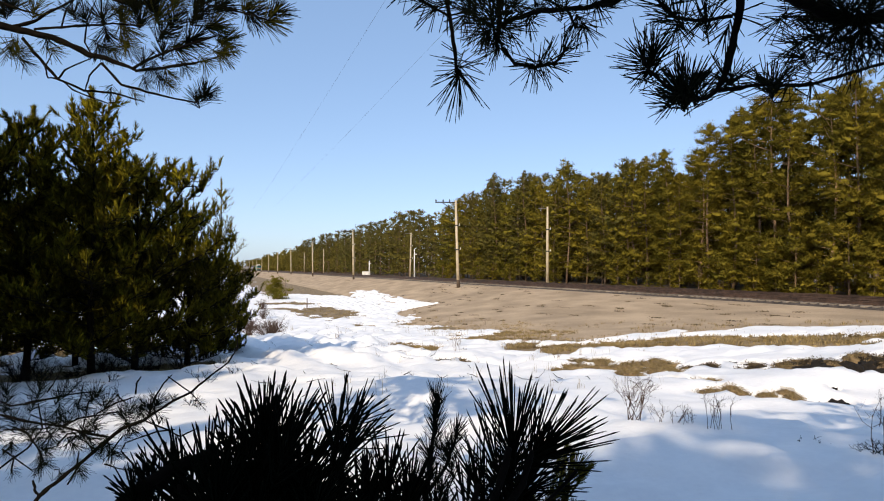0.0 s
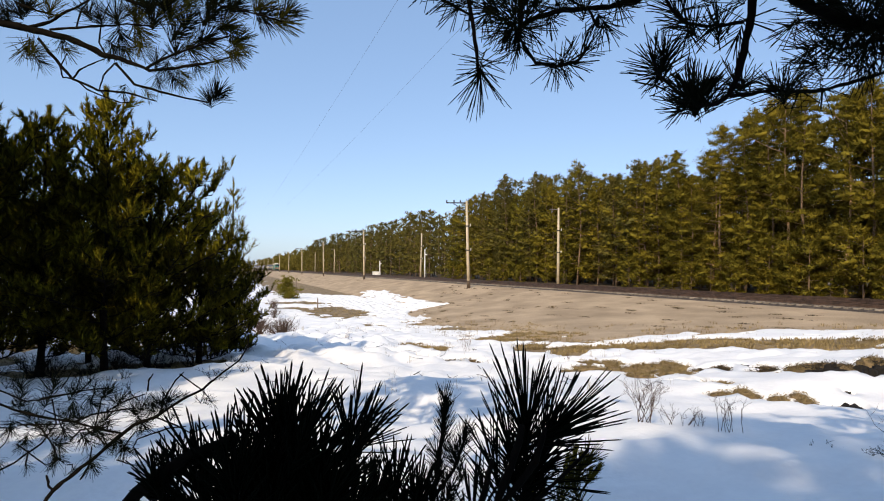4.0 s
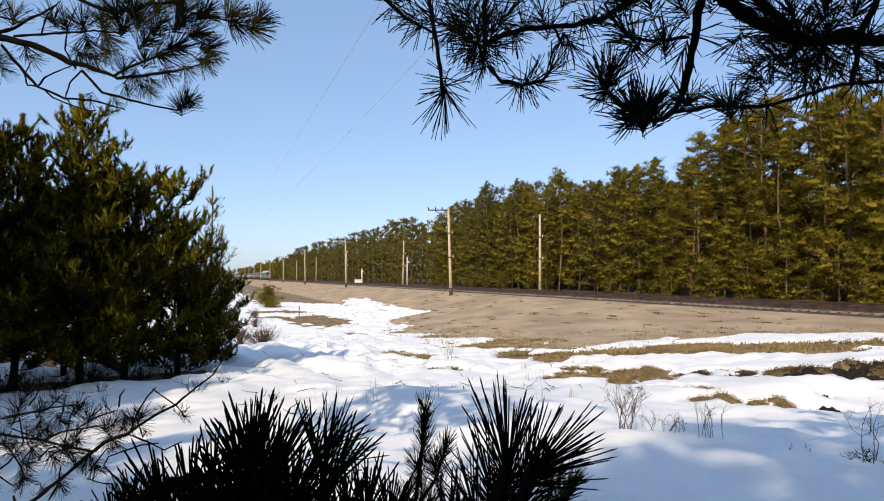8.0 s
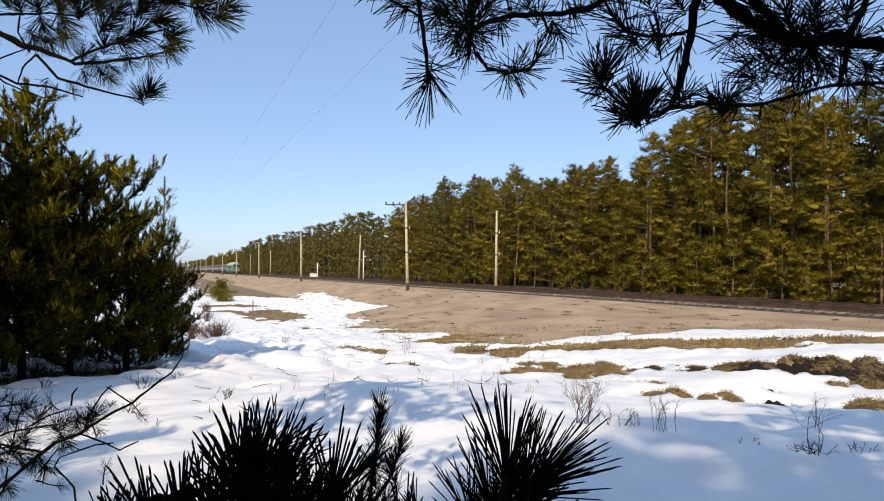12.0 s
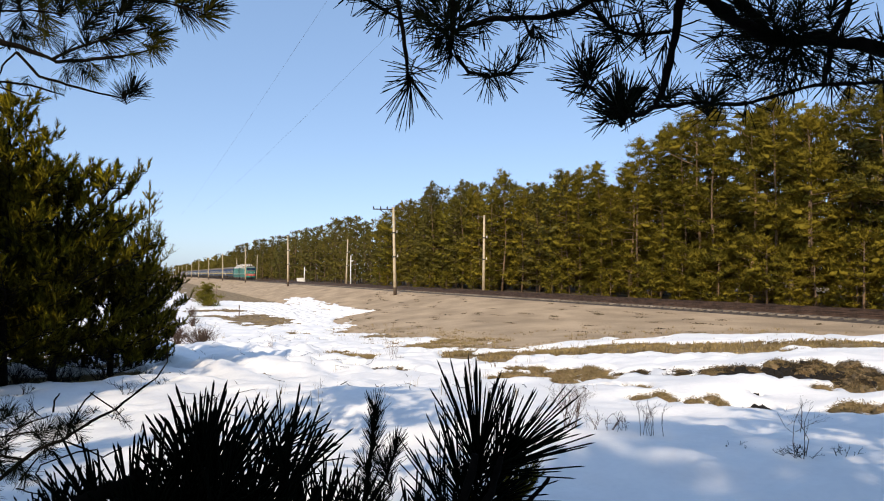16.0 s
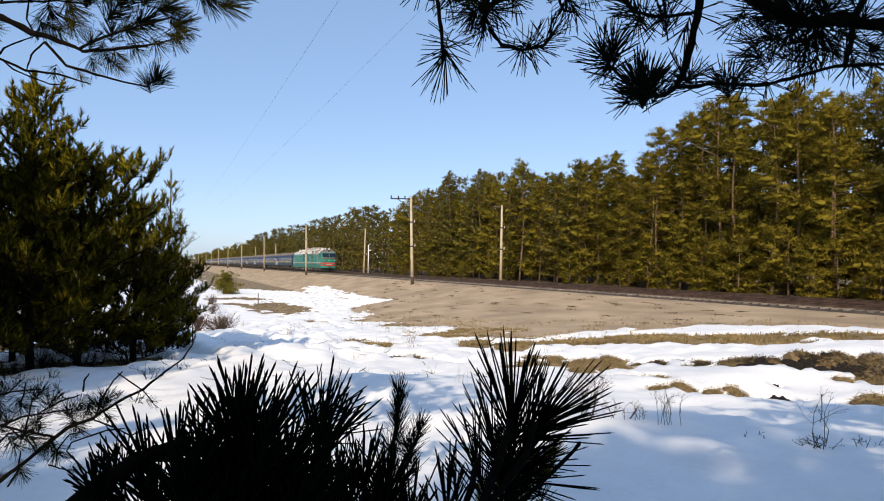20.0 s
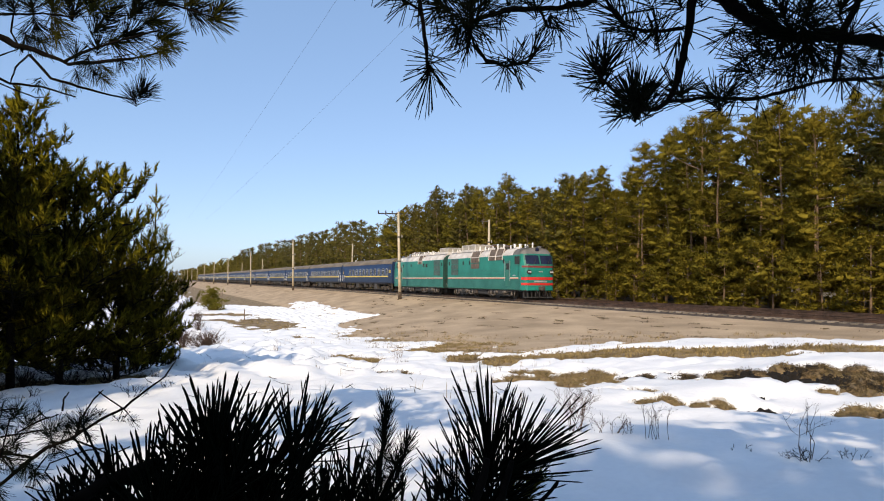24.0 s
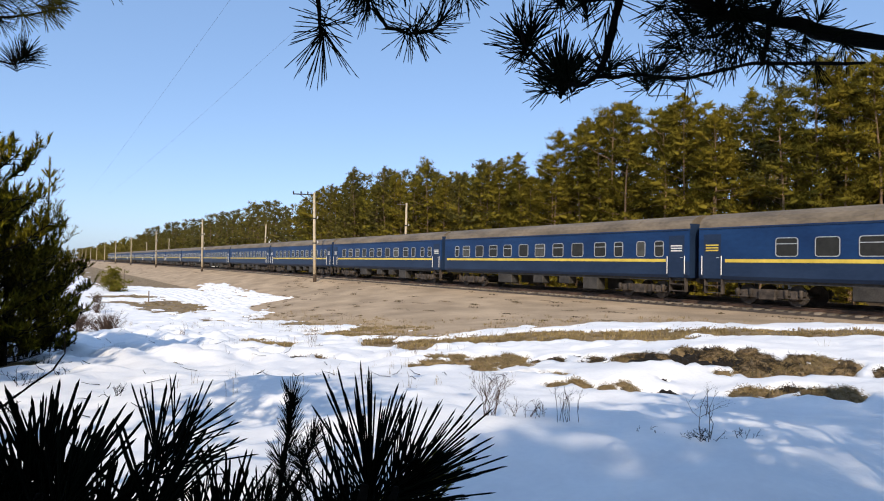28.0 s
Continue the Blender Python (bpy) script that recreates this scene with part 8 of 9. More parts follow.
tuft(SHOOTS_MIDDLE, (-0.031, 1.512, -0.418), (-0.20, 0.03, 0.98), 0.091, 144, 0.049, 8, 50)
tuft(SHOOTS_MIDDLE, (-0.051, 1.514, -0.483), (0.10, 0.03, 0.99), 0.091, 144, 0.052, 8, 55)
tuft(SHOOTS_MIDDLE, (0.001, 1.514, -0.496), (0.19, 0.21, 0.96), 0.091, 144, 0.052, 8, 55)
tuft(SHOOTS_MIDDLE, (-0.047, 0.576, -0.188), (0.00, -0.09, 1.00), 0.030, 24, 0.055, 0, 34, stout=0.0205)
tuft(SHOOTS_MIDDLE, (-0.027, 0.576, -0.198), (0.19, -0.13, 0.97), 0.030, 24, 0.055, 0, 34, stout=0.0205)
tuft(SHOOTS_MIDDLE, (-0.061, 0.576, -0.203), (-0.29, 0.06, 0.96), 0.030, 22, 0.055, 0, 34, stout=0.0205)
tuft(SHOOTS_MIDDLE, (-0.039, 0.577, -0.233), (0.00, -0.17, 0.99), 0.034, 33, 0.054, 5, 45, stout=0.0205)
tuft(SHOOTS_MIDDLE, (-0.007, 0.576, -0.223), (0.28, 0.19, 0.94), 0.030, 26, 0.054, 5, 45, stout=0.0205)
tuft(SHOOTS_MIDDLE, (-0.071, 0.576, -0.208), (-0.19, -0.13, 0.97), 0.030, 48, 0.054, 5, 50, stout=0.0205)
tuft(SHOOTS_MIDDLE, (-0.053, 0.576, -0.228), (0.10, -0.24, 0.97), 0.034, 60, 0.054, 5, 50, stout=0.0205)
tuft(SHOOTS_MIDDLE, (-0.022, 0.577, -0.238), (0.10, 0.06, 0.99), 0.034, 60, 0.052, 5, 50, stout=0.0205)
tuft(SHOOTS_MIDDLE, (0.008, 0.577, -0.238), (0.19, -0.13, 0.97), 0.034, 48, 0.052, 5, 50, stout=0.0205)
tuft(SHOOTS_MIDDLE, (0.023, 0.576, -0.208), (0.10, 0.20, 0.97), 0.030, 26, 0.054, 0, 40, stout=0.0205)
tuft(SHOOTS_MIDDLE, (-0.034, 0.576, -0.211), (-0.10, -0.19, 0.98), 0.030, 33, 0.049, 5, 45, stout=0.0205)

# two tufts in five take the lighter needles: sun painted on by colour
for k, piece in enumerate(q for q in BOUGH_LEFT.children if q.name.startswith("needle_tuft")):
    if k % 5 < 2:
        piece.data.materials[0] = SUNLIT_NEEDLES

# how the boughs sway in the wind: seconds, metres to the side, metres up
BOUGH_LEFT_SWAY = [
    (0, 0.000, -0.000), (0.5, 0.001, 0.006), (1, -0.000, 0.006), (1.5, 0.004, 0.007), (2, -0.001, 0.007), (2.5, -0.003, 0.006), (4.5, -0.004, -0.000), (5,
    0.001, 0.011), (5.5, 0.002, 0.005), (6, 0.003, 0.006), (6.5, 0.004, 0.006), (7, 0.010, 0.004), (7.5, 0.007, 0.009), (8, -0.003, 0.008), (8.5, 0.001,
    0.011), (9, -0.008, 0.010), (9.5, -0.007, 0.007), (10, -0.004, 0.013), (10.5, -0.001, 0.012), (11, -0.007, 0.023), (11.5, -0.005, 0.016), (12, -0.005,
    0.003), (12.5, -0.015, 0.006), (14.5, -0.012, 0.011), (15, -0.012, 0.004), (15.5, -0.010, 0.006), (16, -0.012, 0.011), (16.5, -0.017, 0.001), (17,
    -0.012, 0.014), (17.5, -0.015, 0.009), (18, -0.018, 0.010), (18.5, -0.018, 0.001), (19, -0.012, 0.011), (19.5, -0.027, -0.002), (20, -0.025, 0.002),
    (20.5, -0.019, 0.011), (21, -0.020, 0.009), (21.5, -0.023, 0.008), (23.5, -0.013, 0.010), (24, -0.013, 0.010), (24.5, -0.011, 0.008), (25, -0.010,
    0.010), (25.5, -0.009, 0.007), (26, -0.002, 0.017), (26.5, -0.006, 0.008), (27, -0.008, 0.005), (27.5, -0.007, 0.004), (28, -0.013, 0.002)]
BOUGH_MIDDLE_SWAY = [
    (0, 0.000, 0.000), (0.5, 0.009, 0.007), (1, 0.010, 0.005), (1.5, 0.010, 0.006), (2, 0.004, 0.010), (2.5, 0.010, 0.010), (4.5, 0.020, 0.002), (5,
    0.017, 0.007), (5.5, 0.010, 0.015), (6, 0.009, -0.004), (6.5, 0.005, -0.008), (7, -0.004, -0.000), (7.5, -0.003, 0.010), (8, 0.012, -0.010), (8.5,
    0.022, 0.014), (9, -0.001, 0.001), (9.5, 0.007, -0.006), (10, 0.020, 0.019), (10.5, 0.001, -0.013), (11, 0.011, -0.003), (11.5, 0.011, 0.008), (12,
    0.005, 0.005), (12.5, -0.000, 0.002), (14.5, -0.000, 0.003), (15, -0.006, 0.009), (15.5, -0.011, 0.007), (16, -0.012, 0.001), (16.5, -0.008, -0.001),
    (17, -0.006, 0.011), (17.5, -0.009, 0.004), (18, -0.002, 0.005), (18.5, -0.003, 0.003), (19, 0.010, 0.014), (19.5, 0.002, 0.010), (20, 0.003, 0.017),
    (20.5, 0.001, 0.017), (21, -0.012, 0.013), (21.5, -0.016, 0.010), (23.5, 0.014, 0.020), (24, 0.009, 0.017), (24.5, 0.006, 0.022), (25, -0.001, 0.012),
    (25.5, -0.010, 0.016), (26, -0.015, 0.026), (26.5, -0.026, 0.028), (27, -0.047, 0.026), (27.5, -0.042, 0.029), (28, -0.041, 0.026)]
BOUGH_RIGHT_SWAY = [
    (0, 0.000, -0.000), (0.5, 0.005, 0.010), (1, 0.013, 0.010), (1.5, 0.014, 0.010), (2, 0.009, 0.011), (2.5, 0.012, 0.015), (4.5, 0.001, -0.011), (5,
    0.006, 0.005), (5.5, 0.013, 0.016), (6, 0.000, -0.017), (6.5, -0.017, -0.023), (7, -0.009, -0.006), (7.5, -0.020, 0.001), (8, -0.034, -0.012), (8.5,
    -0.036, 0.007), (9, -0.041, 0.001), (9.5, -0.039, -0.007), (10, -0.031, 0.016), (10.5, -0.022, -0.017), (11, -0.014, -0.003), (11.5, -0.025, 0.015),
    (12, -0.032, -0.005), (12.5, -0.036, -0.003), (14.5, -0.035, -0.000), (15, -0.037, 0.003), (15.5, -0.038, 0.005), (16, -0.043, 0.000), (16.5, -0.048,
    -0.005), (17, -0.048, 0.005), (17.5, -0.053, -0.011), (18, -0.043, -0.011), (18.5, -0.065, -0.011), (19, -0.035, -0.005), (19.5, -0.047, -0.017), (20,
    -0.045, -0.000), (20.5, -0.042, 0.004), (21, -0.044, -0.006), (21.5, -0.066, -0.008), (23.5, -0.055, -0.007), (24, -0.025, 0.003), (24.5, -0.008,
    0.017), (25, -0.024, 0.013), (25.5, -0.039, 0.008), (26, -0.041, 0.024), (26.5, -0.044, 0.016), (27, -0.055, 0.015), (27.5, -0.037, 0.018), (28,
    -0.052, 0.019)]
SHOOTS_RIGHT_SWAY = [
    (0, 0.000, 0.000), (0.5, 0.005, 0.006), (1, 0.008, 0.002), (1.5, -0.006, 0.020), (2, 0.002, 0.012), (2.5, 0.004, 0.018), (4.5, 0.007, 0.013), (5,
    0.001, 0.025), (5.5, 0.003, 0.014), (6, 0.001, 0.022), (6.5, 0.013, 0.010), (7, -0.005, 0.026), (7.5, -0.006, 0.030), (8, 0.023, 0.010), (8.5, 0.015,
    0.020), (9, 0.009, 0.018), (9.5, 0.024, 0.002), (10, -0.027, 0.074), (10.5, 0.026, 0.014), (11, 0.003, 0.026), (11.5, -0.003, 0.033), (12, 0.004,
    0.011), (12.5, -0.006, 0.018), (14.5, -0.018, 0.018), (15, -0.013, 0.019), (15.5, -0.011, 0.016), (16, -0.015, 0.032), (16.5, -0.009, 0.020), (17,
    -0.019, 0.032), (17.5, -0.011, 0.015), (18, -0.016, 0.028), (18.5, -0.014, 0.014), (19, -0.004, 0.016), (19.5, -0.008, 0.023), (20, -0.011, 0.023),
    (20.5, -0.012, 0.021), (21, -0.011, 0.020), (21.5, -0.012, 0.017), (23.5, -0.016, 0.020), (24, -0.011, 0.009), (24.5, -0.015, 0.017), (25, -0.018,
    0.019), (25.5, -0.032, 0.028), (26, -0.032, 0.039), (26.5, -0.035, 0.028), (27, -0.037, 0.033), (27.5, -0.050, 0.029), (28, -0.051, 0.031)]
SHOOTS_LEFT_SWAY = [
    (0, -0.000, -0.000), (0.5, 0.000, 0.006), (1, 0.005, 0.002), (1.5, -0.007, 0.016), (2, 0.001, 0.011), (2.5, -0.000, 0.013), (4.5, 0.007, 0.002), (5,
    0.001, 0.006), (5.5, 0.004, 0.000), (6, 0.012, -0.000), (6.5, 0.016, 0.003), (7, 0.012, 0.004), (7.5, 0.020, 0.014), (8, 0.025, 0.008), (8.5, -0.003,
    0.014), (9, 0.001, 0.017), (9.5, 0.020, 0.015), (10, 0.005, 0.035), (10.5, 0.011, 0.013), (11, 0.017, 0.020), (11.5, 0.005, 0.017), (12, 0.013,
    0.007), (12.5, -0.006, 0.016), (14.5, 0.001, 0.011), (15, -0.007, 0.012), (15.5, -0.006, 0.018), (16, -0.010, 0.024), (16.5, -0.006, 0.020), (17,
    -0.012, 0.024), (17.5, -0.012, 0.021), (18, -0.018, 0.023), (18.5, -0.008, 0.010), (19, -0.004, 0.014), (19.5, -0.012, 0.021), (20, -0.016, 0.012),
    (20.5, -0.021, 0.010), (21, -0.021, 0.012), (21.5, -0.026, 0.018), (23.5, -0.015, 0.014), (24, -0.014, 0.013), (24.5, -0.019, 0.008), (25, -0.018,
    0.014), (25.5, -0.027, 0.022), (26, -0.032, 0.036), (26.5, -0.021, 0.030), (27, -0.017, 0.028), (27.5, -0.022, 0.029), (28, -0.033, 0.033)]
SHOOTS_MIDDLE_SWAY = [
    (0, -0.001, -0.000), (0.5, 0.001, -0.001), (1, 0.002, -0.000), (1.5, -0.000, 0.003), (2, -0.004, 0.004), (2.5, 0.003, 0.006), (4.5, -0.001, -0.011),
    (5, 0.002, -0.005), (5.5, -0.002, -0.010), (6, 0.003, -0.013), (6.5, 0.006, -0.002), (7, 0.003, -0.002), (7.5, 0.014, 0.002), (8, 0.013, 0.006), (8.5,
    0.001, 0.006), (9, -0.015, 0.020), (9.5, -0.017, 0.021), (10, -0.023, 0.012), (10.5, -0.012, 0.013), (11, -0.017, 0.013), (11.5, -0.023, 0.010), (12,
    -0.037, 0.011), (12.5, -0.026, 0.018), (14.5, -0.009, 0.014), (15, -0.017, 0.018), (15.5, -0.023, 0.015), (16, -0.024, 0.019), (16.5, -0.018, 0.019),
    (17, -0.028, 0.024), (17.5, -0.024, 0.013), (18, -0.022, 0.013), (18.5, -0.030, 0.006), (19, -0.028, 0.002), (19.5, -0.023, 0.015), (20, -0.022,
    0.007), (20.5, -0.026, 0.006), (21, -0.036, 0.010), (21.5, -0.030, 0.012), (23.5, -0.022, 0.003), (24, -0.014, 0.010), (24.5, -0.016, 0.009), (25,
    -0.022, 0.007), (25.5, -0.020, 0.023), (26, -0.032, 0.033), (26.5, -0.028, 0.029), (27, -0.028, 0.035), (27.5, -0.024, 0.031), (28, -0.034, 0.037)]

# the low limb of a pine that hangs over the snow, with a long dead branch

LOW_LIMB = thing("pine_bough", "long bare curved branch with sparse green twigs over snow", "pine bough", "", NEAR_POSE)
twig(LOW_LIMB, 0.0112, 0.0021, (-1.926, 3.034, -1.159), (-1.848, 3.030, -1.043), (-1.771, 3.028, -0.978), (-1.667, 3.026, -0.901), (-1.563, 3.024, -0.810), (-1.473, 3.022, -0.733), (-1.370, 3.020, -0.694), (-1.253, 3.018, -0.616), (-1.149, 3.017, -0.564), (-1.058, 3.015, -0.487), (-0.981, 3.014, -0.430), (-0.940, 3.012, -0.365), (-0.940, 3.009, -0.262))
twig(LOW_LIMB, 0.0300, 0.0240, (-2.590, 2.183, -0.750), (-2.260, 2.612, -1.030), (-1.926, 3.034, -1.159))
twig(LOW_LIMB, 0.0200, 0.0090, (-2.590, 2.183, -0.350), (-2.198, 2.738, -0.450), (-2.184, 3.019, -0.616))
twig(LOW_LIMB, 0.0064, 0.0048, (-2.184, 3.019, -0.616), (-2.029, 3.020, -0.668), (-1.874, 3.021, -0.707), (-1.745, 3.021, -0.722), (-1.641, 3.022, -0.753), (-1.512, 3.022, -0.774))
twig(LOW_LIMB, 0.0048, 0.0032, (-2.133, 3.028, -0.965), (-2.030, 3.027, -0.914), (-1.900, 3.024, -0.823), (-1.835, 3.021, -0.733), (-1.854, 3.018, -0.616))
twig(LOW_LIMB, 0.0040, 0.0032, (-1.382, 3.029, -0.997), (-1.393, 3.027, -0.927), (-1.473, 3.025, -0.836), (-1.455, 3.024, -0.800), (-1.305, 3.022, -0.746), (-1.227, 3.022, -0.738))
twig(LOW_LIMB, 0.0064, 0.0048, (-1.848, 3.030, -1.043), (-1.869, 3.030, -1.017), (-1.879, 3.028, -0.971))
twig(LOW_LIMB, 0.0040, 0.0032, (-1.408, 3.018, -0.577), (-1.403, 3.016, -0.526), (-1.382, 3.014, -0.495))
twig(LOW_LIMB, 0.0048, 0.0032, (-1.351, 3.020, -0.681), (-1.331, 3.018, -0.616), (-1.278, 3.016, -0.526), (-1.240, 3.014, -0.487))
twig(LOW_LIMB, 0.0040, 0.0032, (-1.745, 3.021, -0.722), (-1.667, 3.020, -0.686), (-1.564, 3.019, -0.668), (-1.460, 3.020, -0.655))
twig(LOW_LIMB, 0.0040, 0.0032, (-2.107, 3.018, -0.577), (-1.977, 3.018, -0.629), (-1.874, 3.019, -0.616), (-1.719, 3.017, -0.577), (-1.589, 3.017, -0.564))
twig(LOW_LIMB, 0.0040, 0.0032, (-1.770, 3.024, -0.810), (-1.719, 3.023, -0.758), (-1.615, 3.022, -0.746))
twig(LOW_LIMB, 0.0040, 0.0032, (-1.719, 3.029, -0.991), (-1.680, 3.027, -0.927), (-1.667, 3.025, -0.836))
twig(LOW_LIMB, 0.0040, 0.0032, (-1.589, 3.020, -0.668), (-1.499, 3.018, -0.616), (-1.421, 3.017, -0.590))
twig(LOW_LIMB, 0.0048, 0.0032, (-1.952, 3.022, -0.733), (-1.900, 3.023, -0.758), (-1.848, 3.024, -0.836), (-1.823, 3.026, -0.901))
twig(LOW_LIMB, 0.0040, 0.0032, (-1.370, 3.020, -0.694), (-1.304, 3.021, -0.720), (-1.201, 3.022, -0.771), (-1.123, 3.021, -0.733))
tuft(LOW_LIMB, (-1.421, 3.019, -0.634), (0.58, 0.06, 0.81), 0.062, 78, 0.078, 12, 66)
tuft(LOW_LIMB, (-1.473, 3.019, -0.668), (-0.48, -0.26, 0.84), 0.062, 78, 0.078, 12, 66)
tuft(LOW_LIMB, (-1.308, 3.026, -0.610), (0.44, -0.20, 0.88), 0.062, 78, 0.078, 12, 66)
tuft(LOW_LIMB, (-1.258, 2.825, -0.589), (-0.21, 0.22, 0.95), 0.058, 78, 0.073, 12, 66)
tuft(LOW_LIMB, (-1.336, 2.918, -0.646), (0.12, -0.26, -0.96), 0.060, 78, 0.075, 12, 66)
tuft(LOW_LIMB, (-1.746, 2.816, -0.702), (-0.34, 0.21, -0.92), 0.058, 78, 0.072, 12, 66)
tuft(LOW_LIMB, (-2.022, 3.173, -0.769), (-0.63, 0.15, 0.76), 0.065, 78, 0.082, 12, 66)
tuft(LOW_LIMB, (-1.910, 3.150, -0.938), (0.39, -0.14, -0.91), 0.065, 78, 0.081, 12, 66)
tuft(LOW_LIMB, (-1.831, 3.060, -0.846), (0.84, 0.20, -0.50), 0.063, 78, 0.079, 12, 66)
tuft(LOW_LIMB, (-1.634, 2.918, -0.782), (0.49, 0.14, -0.86), 0.060, 78, 0.075, 12, 66)
tuft(LOW_LIMB, (-1.710, 3.147, -0.763), (0.39, 0.01, 0.92), 0.065, 78, 0.081, 12, 66)
tuft(LOW_LIMB, (-1.622, 3.081, -0.708), (0.61, -0.29, 0.74), 0.063, 78, 0.079, 12, 66)
tuft(LOW_LIMB, (-1.486, 2.973, -0.834), (0.44, -0.13, -0.89), 0.061, 78, 0.076, 12, 66)
tuft(LOW_LIMB, (-1.520, 2.965, -0.794), (-0.38, 0.27, -0.89), 0.061, 78, 0.076, 12, 66)
tuft(LOW_LIMB, (-2.100, 3.207, -0.723), (-0.34, -0.25, 0.91), 0.066, 78, 0.082, 12, 66)
tuft(LOW_LIMB, (-2.027, 3.054, -0.623), (0.24, -0.18, 0.95), 0.063, 78, 0.079, 12, 66)
tuft(LOW_LIMB, (-1.913, 3.082, -0.629), (0.23, 0.28, 0.93), 0.063, 78, 0.079, 12, 66)
tuft(LOW_LIMB, (-1.657, 2.866, -0.549), (0.55, -0.08, 0.83), 0.059, 78, 0.074, 12, 66)
tuft(LOW_LIMB, (-1.630, 2.953, -0.628), (0.39, 0.14, -0.91), 0.061, 78, 0.076, 12, 66)
tuft(LOW_LIMB, (-1.659, 3.150, -0.603), (0.56, -0.26, 0.79), 0.065, 78, 0.081, 12, 66)
tuft(LOW_LIMB, (-1.698, 2.896, -0.641), (-0.24, -0.08, -0.97), 0.060, 78, 0.074, 12, 66)
tuft(LOW_LIMB, (-1.830, 3.215, -0.752), (0.35, 0.15, 0.93), 0.066, 78, 0.083, 12, 66)
tuft(LOW_LIMB, (-2.092, 3.076, -0.772), (-0.53, 0.31, -0.79), 0.063, 78, 0.079, 12, 66)
tuft(LOW_LIMB, (-1.948, 2.980, -0.811), (-0.27, 0.20, -0.94), 0.061, 78, 0.077, 12, 66)
tuft(LOW_LIMB, (-1.608, 2.921, -0.894), (0.24, -0.14, -0.96), 0.060, 78, 0.075, 12, 66)
tuft(LOW_LIMB, (-1.901, 3.198, -0.816), (0.00, 0.20, -0.98), 0.066, 78, 0.082, 12, 66)
tuft(LOW_LIMB, (-1.459, 3.074, -0.745), (0.54, -0.23, -0.81), 0.063, 78, 0.079, 12, 66)
tuft(LOW_LIMB, (-1.573, 2.944, -0.764), (0.68, 0.29, -0.68), 0.061, 78, 0.076, 12, 66)
tuft(LOW_LIMB, (-1.990, 2.998, -0.548), (0.11, -0.24, 0.96), 0.062, 78, 0.077, 12, 66)
tuft(LOW_LIMB, (-1.779, 2.904, -0.531), (0.22, 0.05, 0.98), 0.060, 78, 0.075, 12, 66)
tuft(LOW_LIMB, (-1.615, 3.171, -0.647), (0.32, -0.02, 0.95), 0.065, 78, 0.082, 12, 66)

limb_rng = random.Random(31)
for k in range(24):
    p = (limb_rng.uniform(-2.15, -1.30), limb_rng.uniform(2.85, 3.2), limb_rng.uniform(-0.98, -0.52))
    way = (limb_rng.uniform(-0.2, 1.0), limb_rng.uniform(-0.3, 0.3), limb_rng.uniform(-0.7, 0.7))
    q = tuple(a + b * limb_rng.uniform(0.08, 0.22) for a, b in zip(p, way))
    e = (q[0] + way[0] * 0.06, q[1], q[2] + way[2] * 0.05 + limb_rng.uniform(-0.04, 0.06))
    twig(LOW_LIMB, 0.0036, 0.0018, p, q, e)
    tuft(LOW_LIMB, e, (way[0] + 0.1, way[1], way[2] + 0.2), 0.05, 34, 0.05, 10, 60)

# a slender pine sapling that stands out of the snow behind the near shoots
SAPLING = thing("pine_sapling", "slender green pine sapling standing in the shaded snow", "pine sapling", "", pose(1.270, 2.360, 0))
twig(SAPLING, 0.009, 0.005, (0.0, 0.0, float(snow_height(np.array(1.270), np.array(2.360))) - 0.05), (-0.036, -0.001, 0.603), (-0.017, -0.011, 0.693))
twig(SAPLING, 0.005, 0.003, (-0.017, -0.011, 0.693), (0.012, -0.023, 0.767), (0.041, -0.038, 0.929))
twig(SAPLING, 0.005, 0.003, (-0.017, -0.011, 0.693), (0.060, -0.040, 0.754), (0.128, -0.068, 0.873))
twig(SAPLING, 0.005, 0.003, (-0.036, -0.001, 0.603), (-0.096, 0.019, 0.670), (-0.111, 0.022, 0.793))
tuft(SAPLING, (0.043, -0.038, 0.929), (0.18, -0.09, 0.98), 0.138, 506, 0.036, 4, 34, young=True, stout=0.022)
tuft(SAPLING, (0.014, -0.027, 0.899), (0.12, -0.07, 0.99), 0.095, 264, 0.034, 4, 34, young=True, stout=0.022)
tuft(SAPLING, (0.064, -0.046, 0.906), (0.18, -0.09, 0.98), 0.110, 264, 0.034, 4, 34, young=True, stout=0.022)
tuft(SAPLING, (0.132, -0.070, 0.867), (0.52, -0.21, 0.83), 0.087, 264, 0.031, 4, 34, young=True, stout=0.022)
tuft(SAPLING, (0.099, -0.057, 0.848), (0.29, -0.13, 0.95), 0.062, 154, 0.031, 4, 34, young=True, stout=0.022)
tuft(SAPLING, (-0.111, 0.022, 0.793), (0.07, -0.05, 1.00), 0.101, 374, 0.036, 4, 34, young=True, stout=0.022)
tuft(SAPLING, (-0.144, 0.035, 0.766), (-0.07, 0.00, 1.00), 0.081, 198, 0.034, 4, 34, young=True, stout=0.022)
tuft(SAPLING, (-0.077, 0.010, 0.775), (0.17, -0.09, 0.98), 0.092, 198, 0.034, 4, 34, young=True, stout=0.022)

# ---------------------------------------------------------------- grass, weeds and shrubs of the field
plant_rng = np.random.default_rng(17)


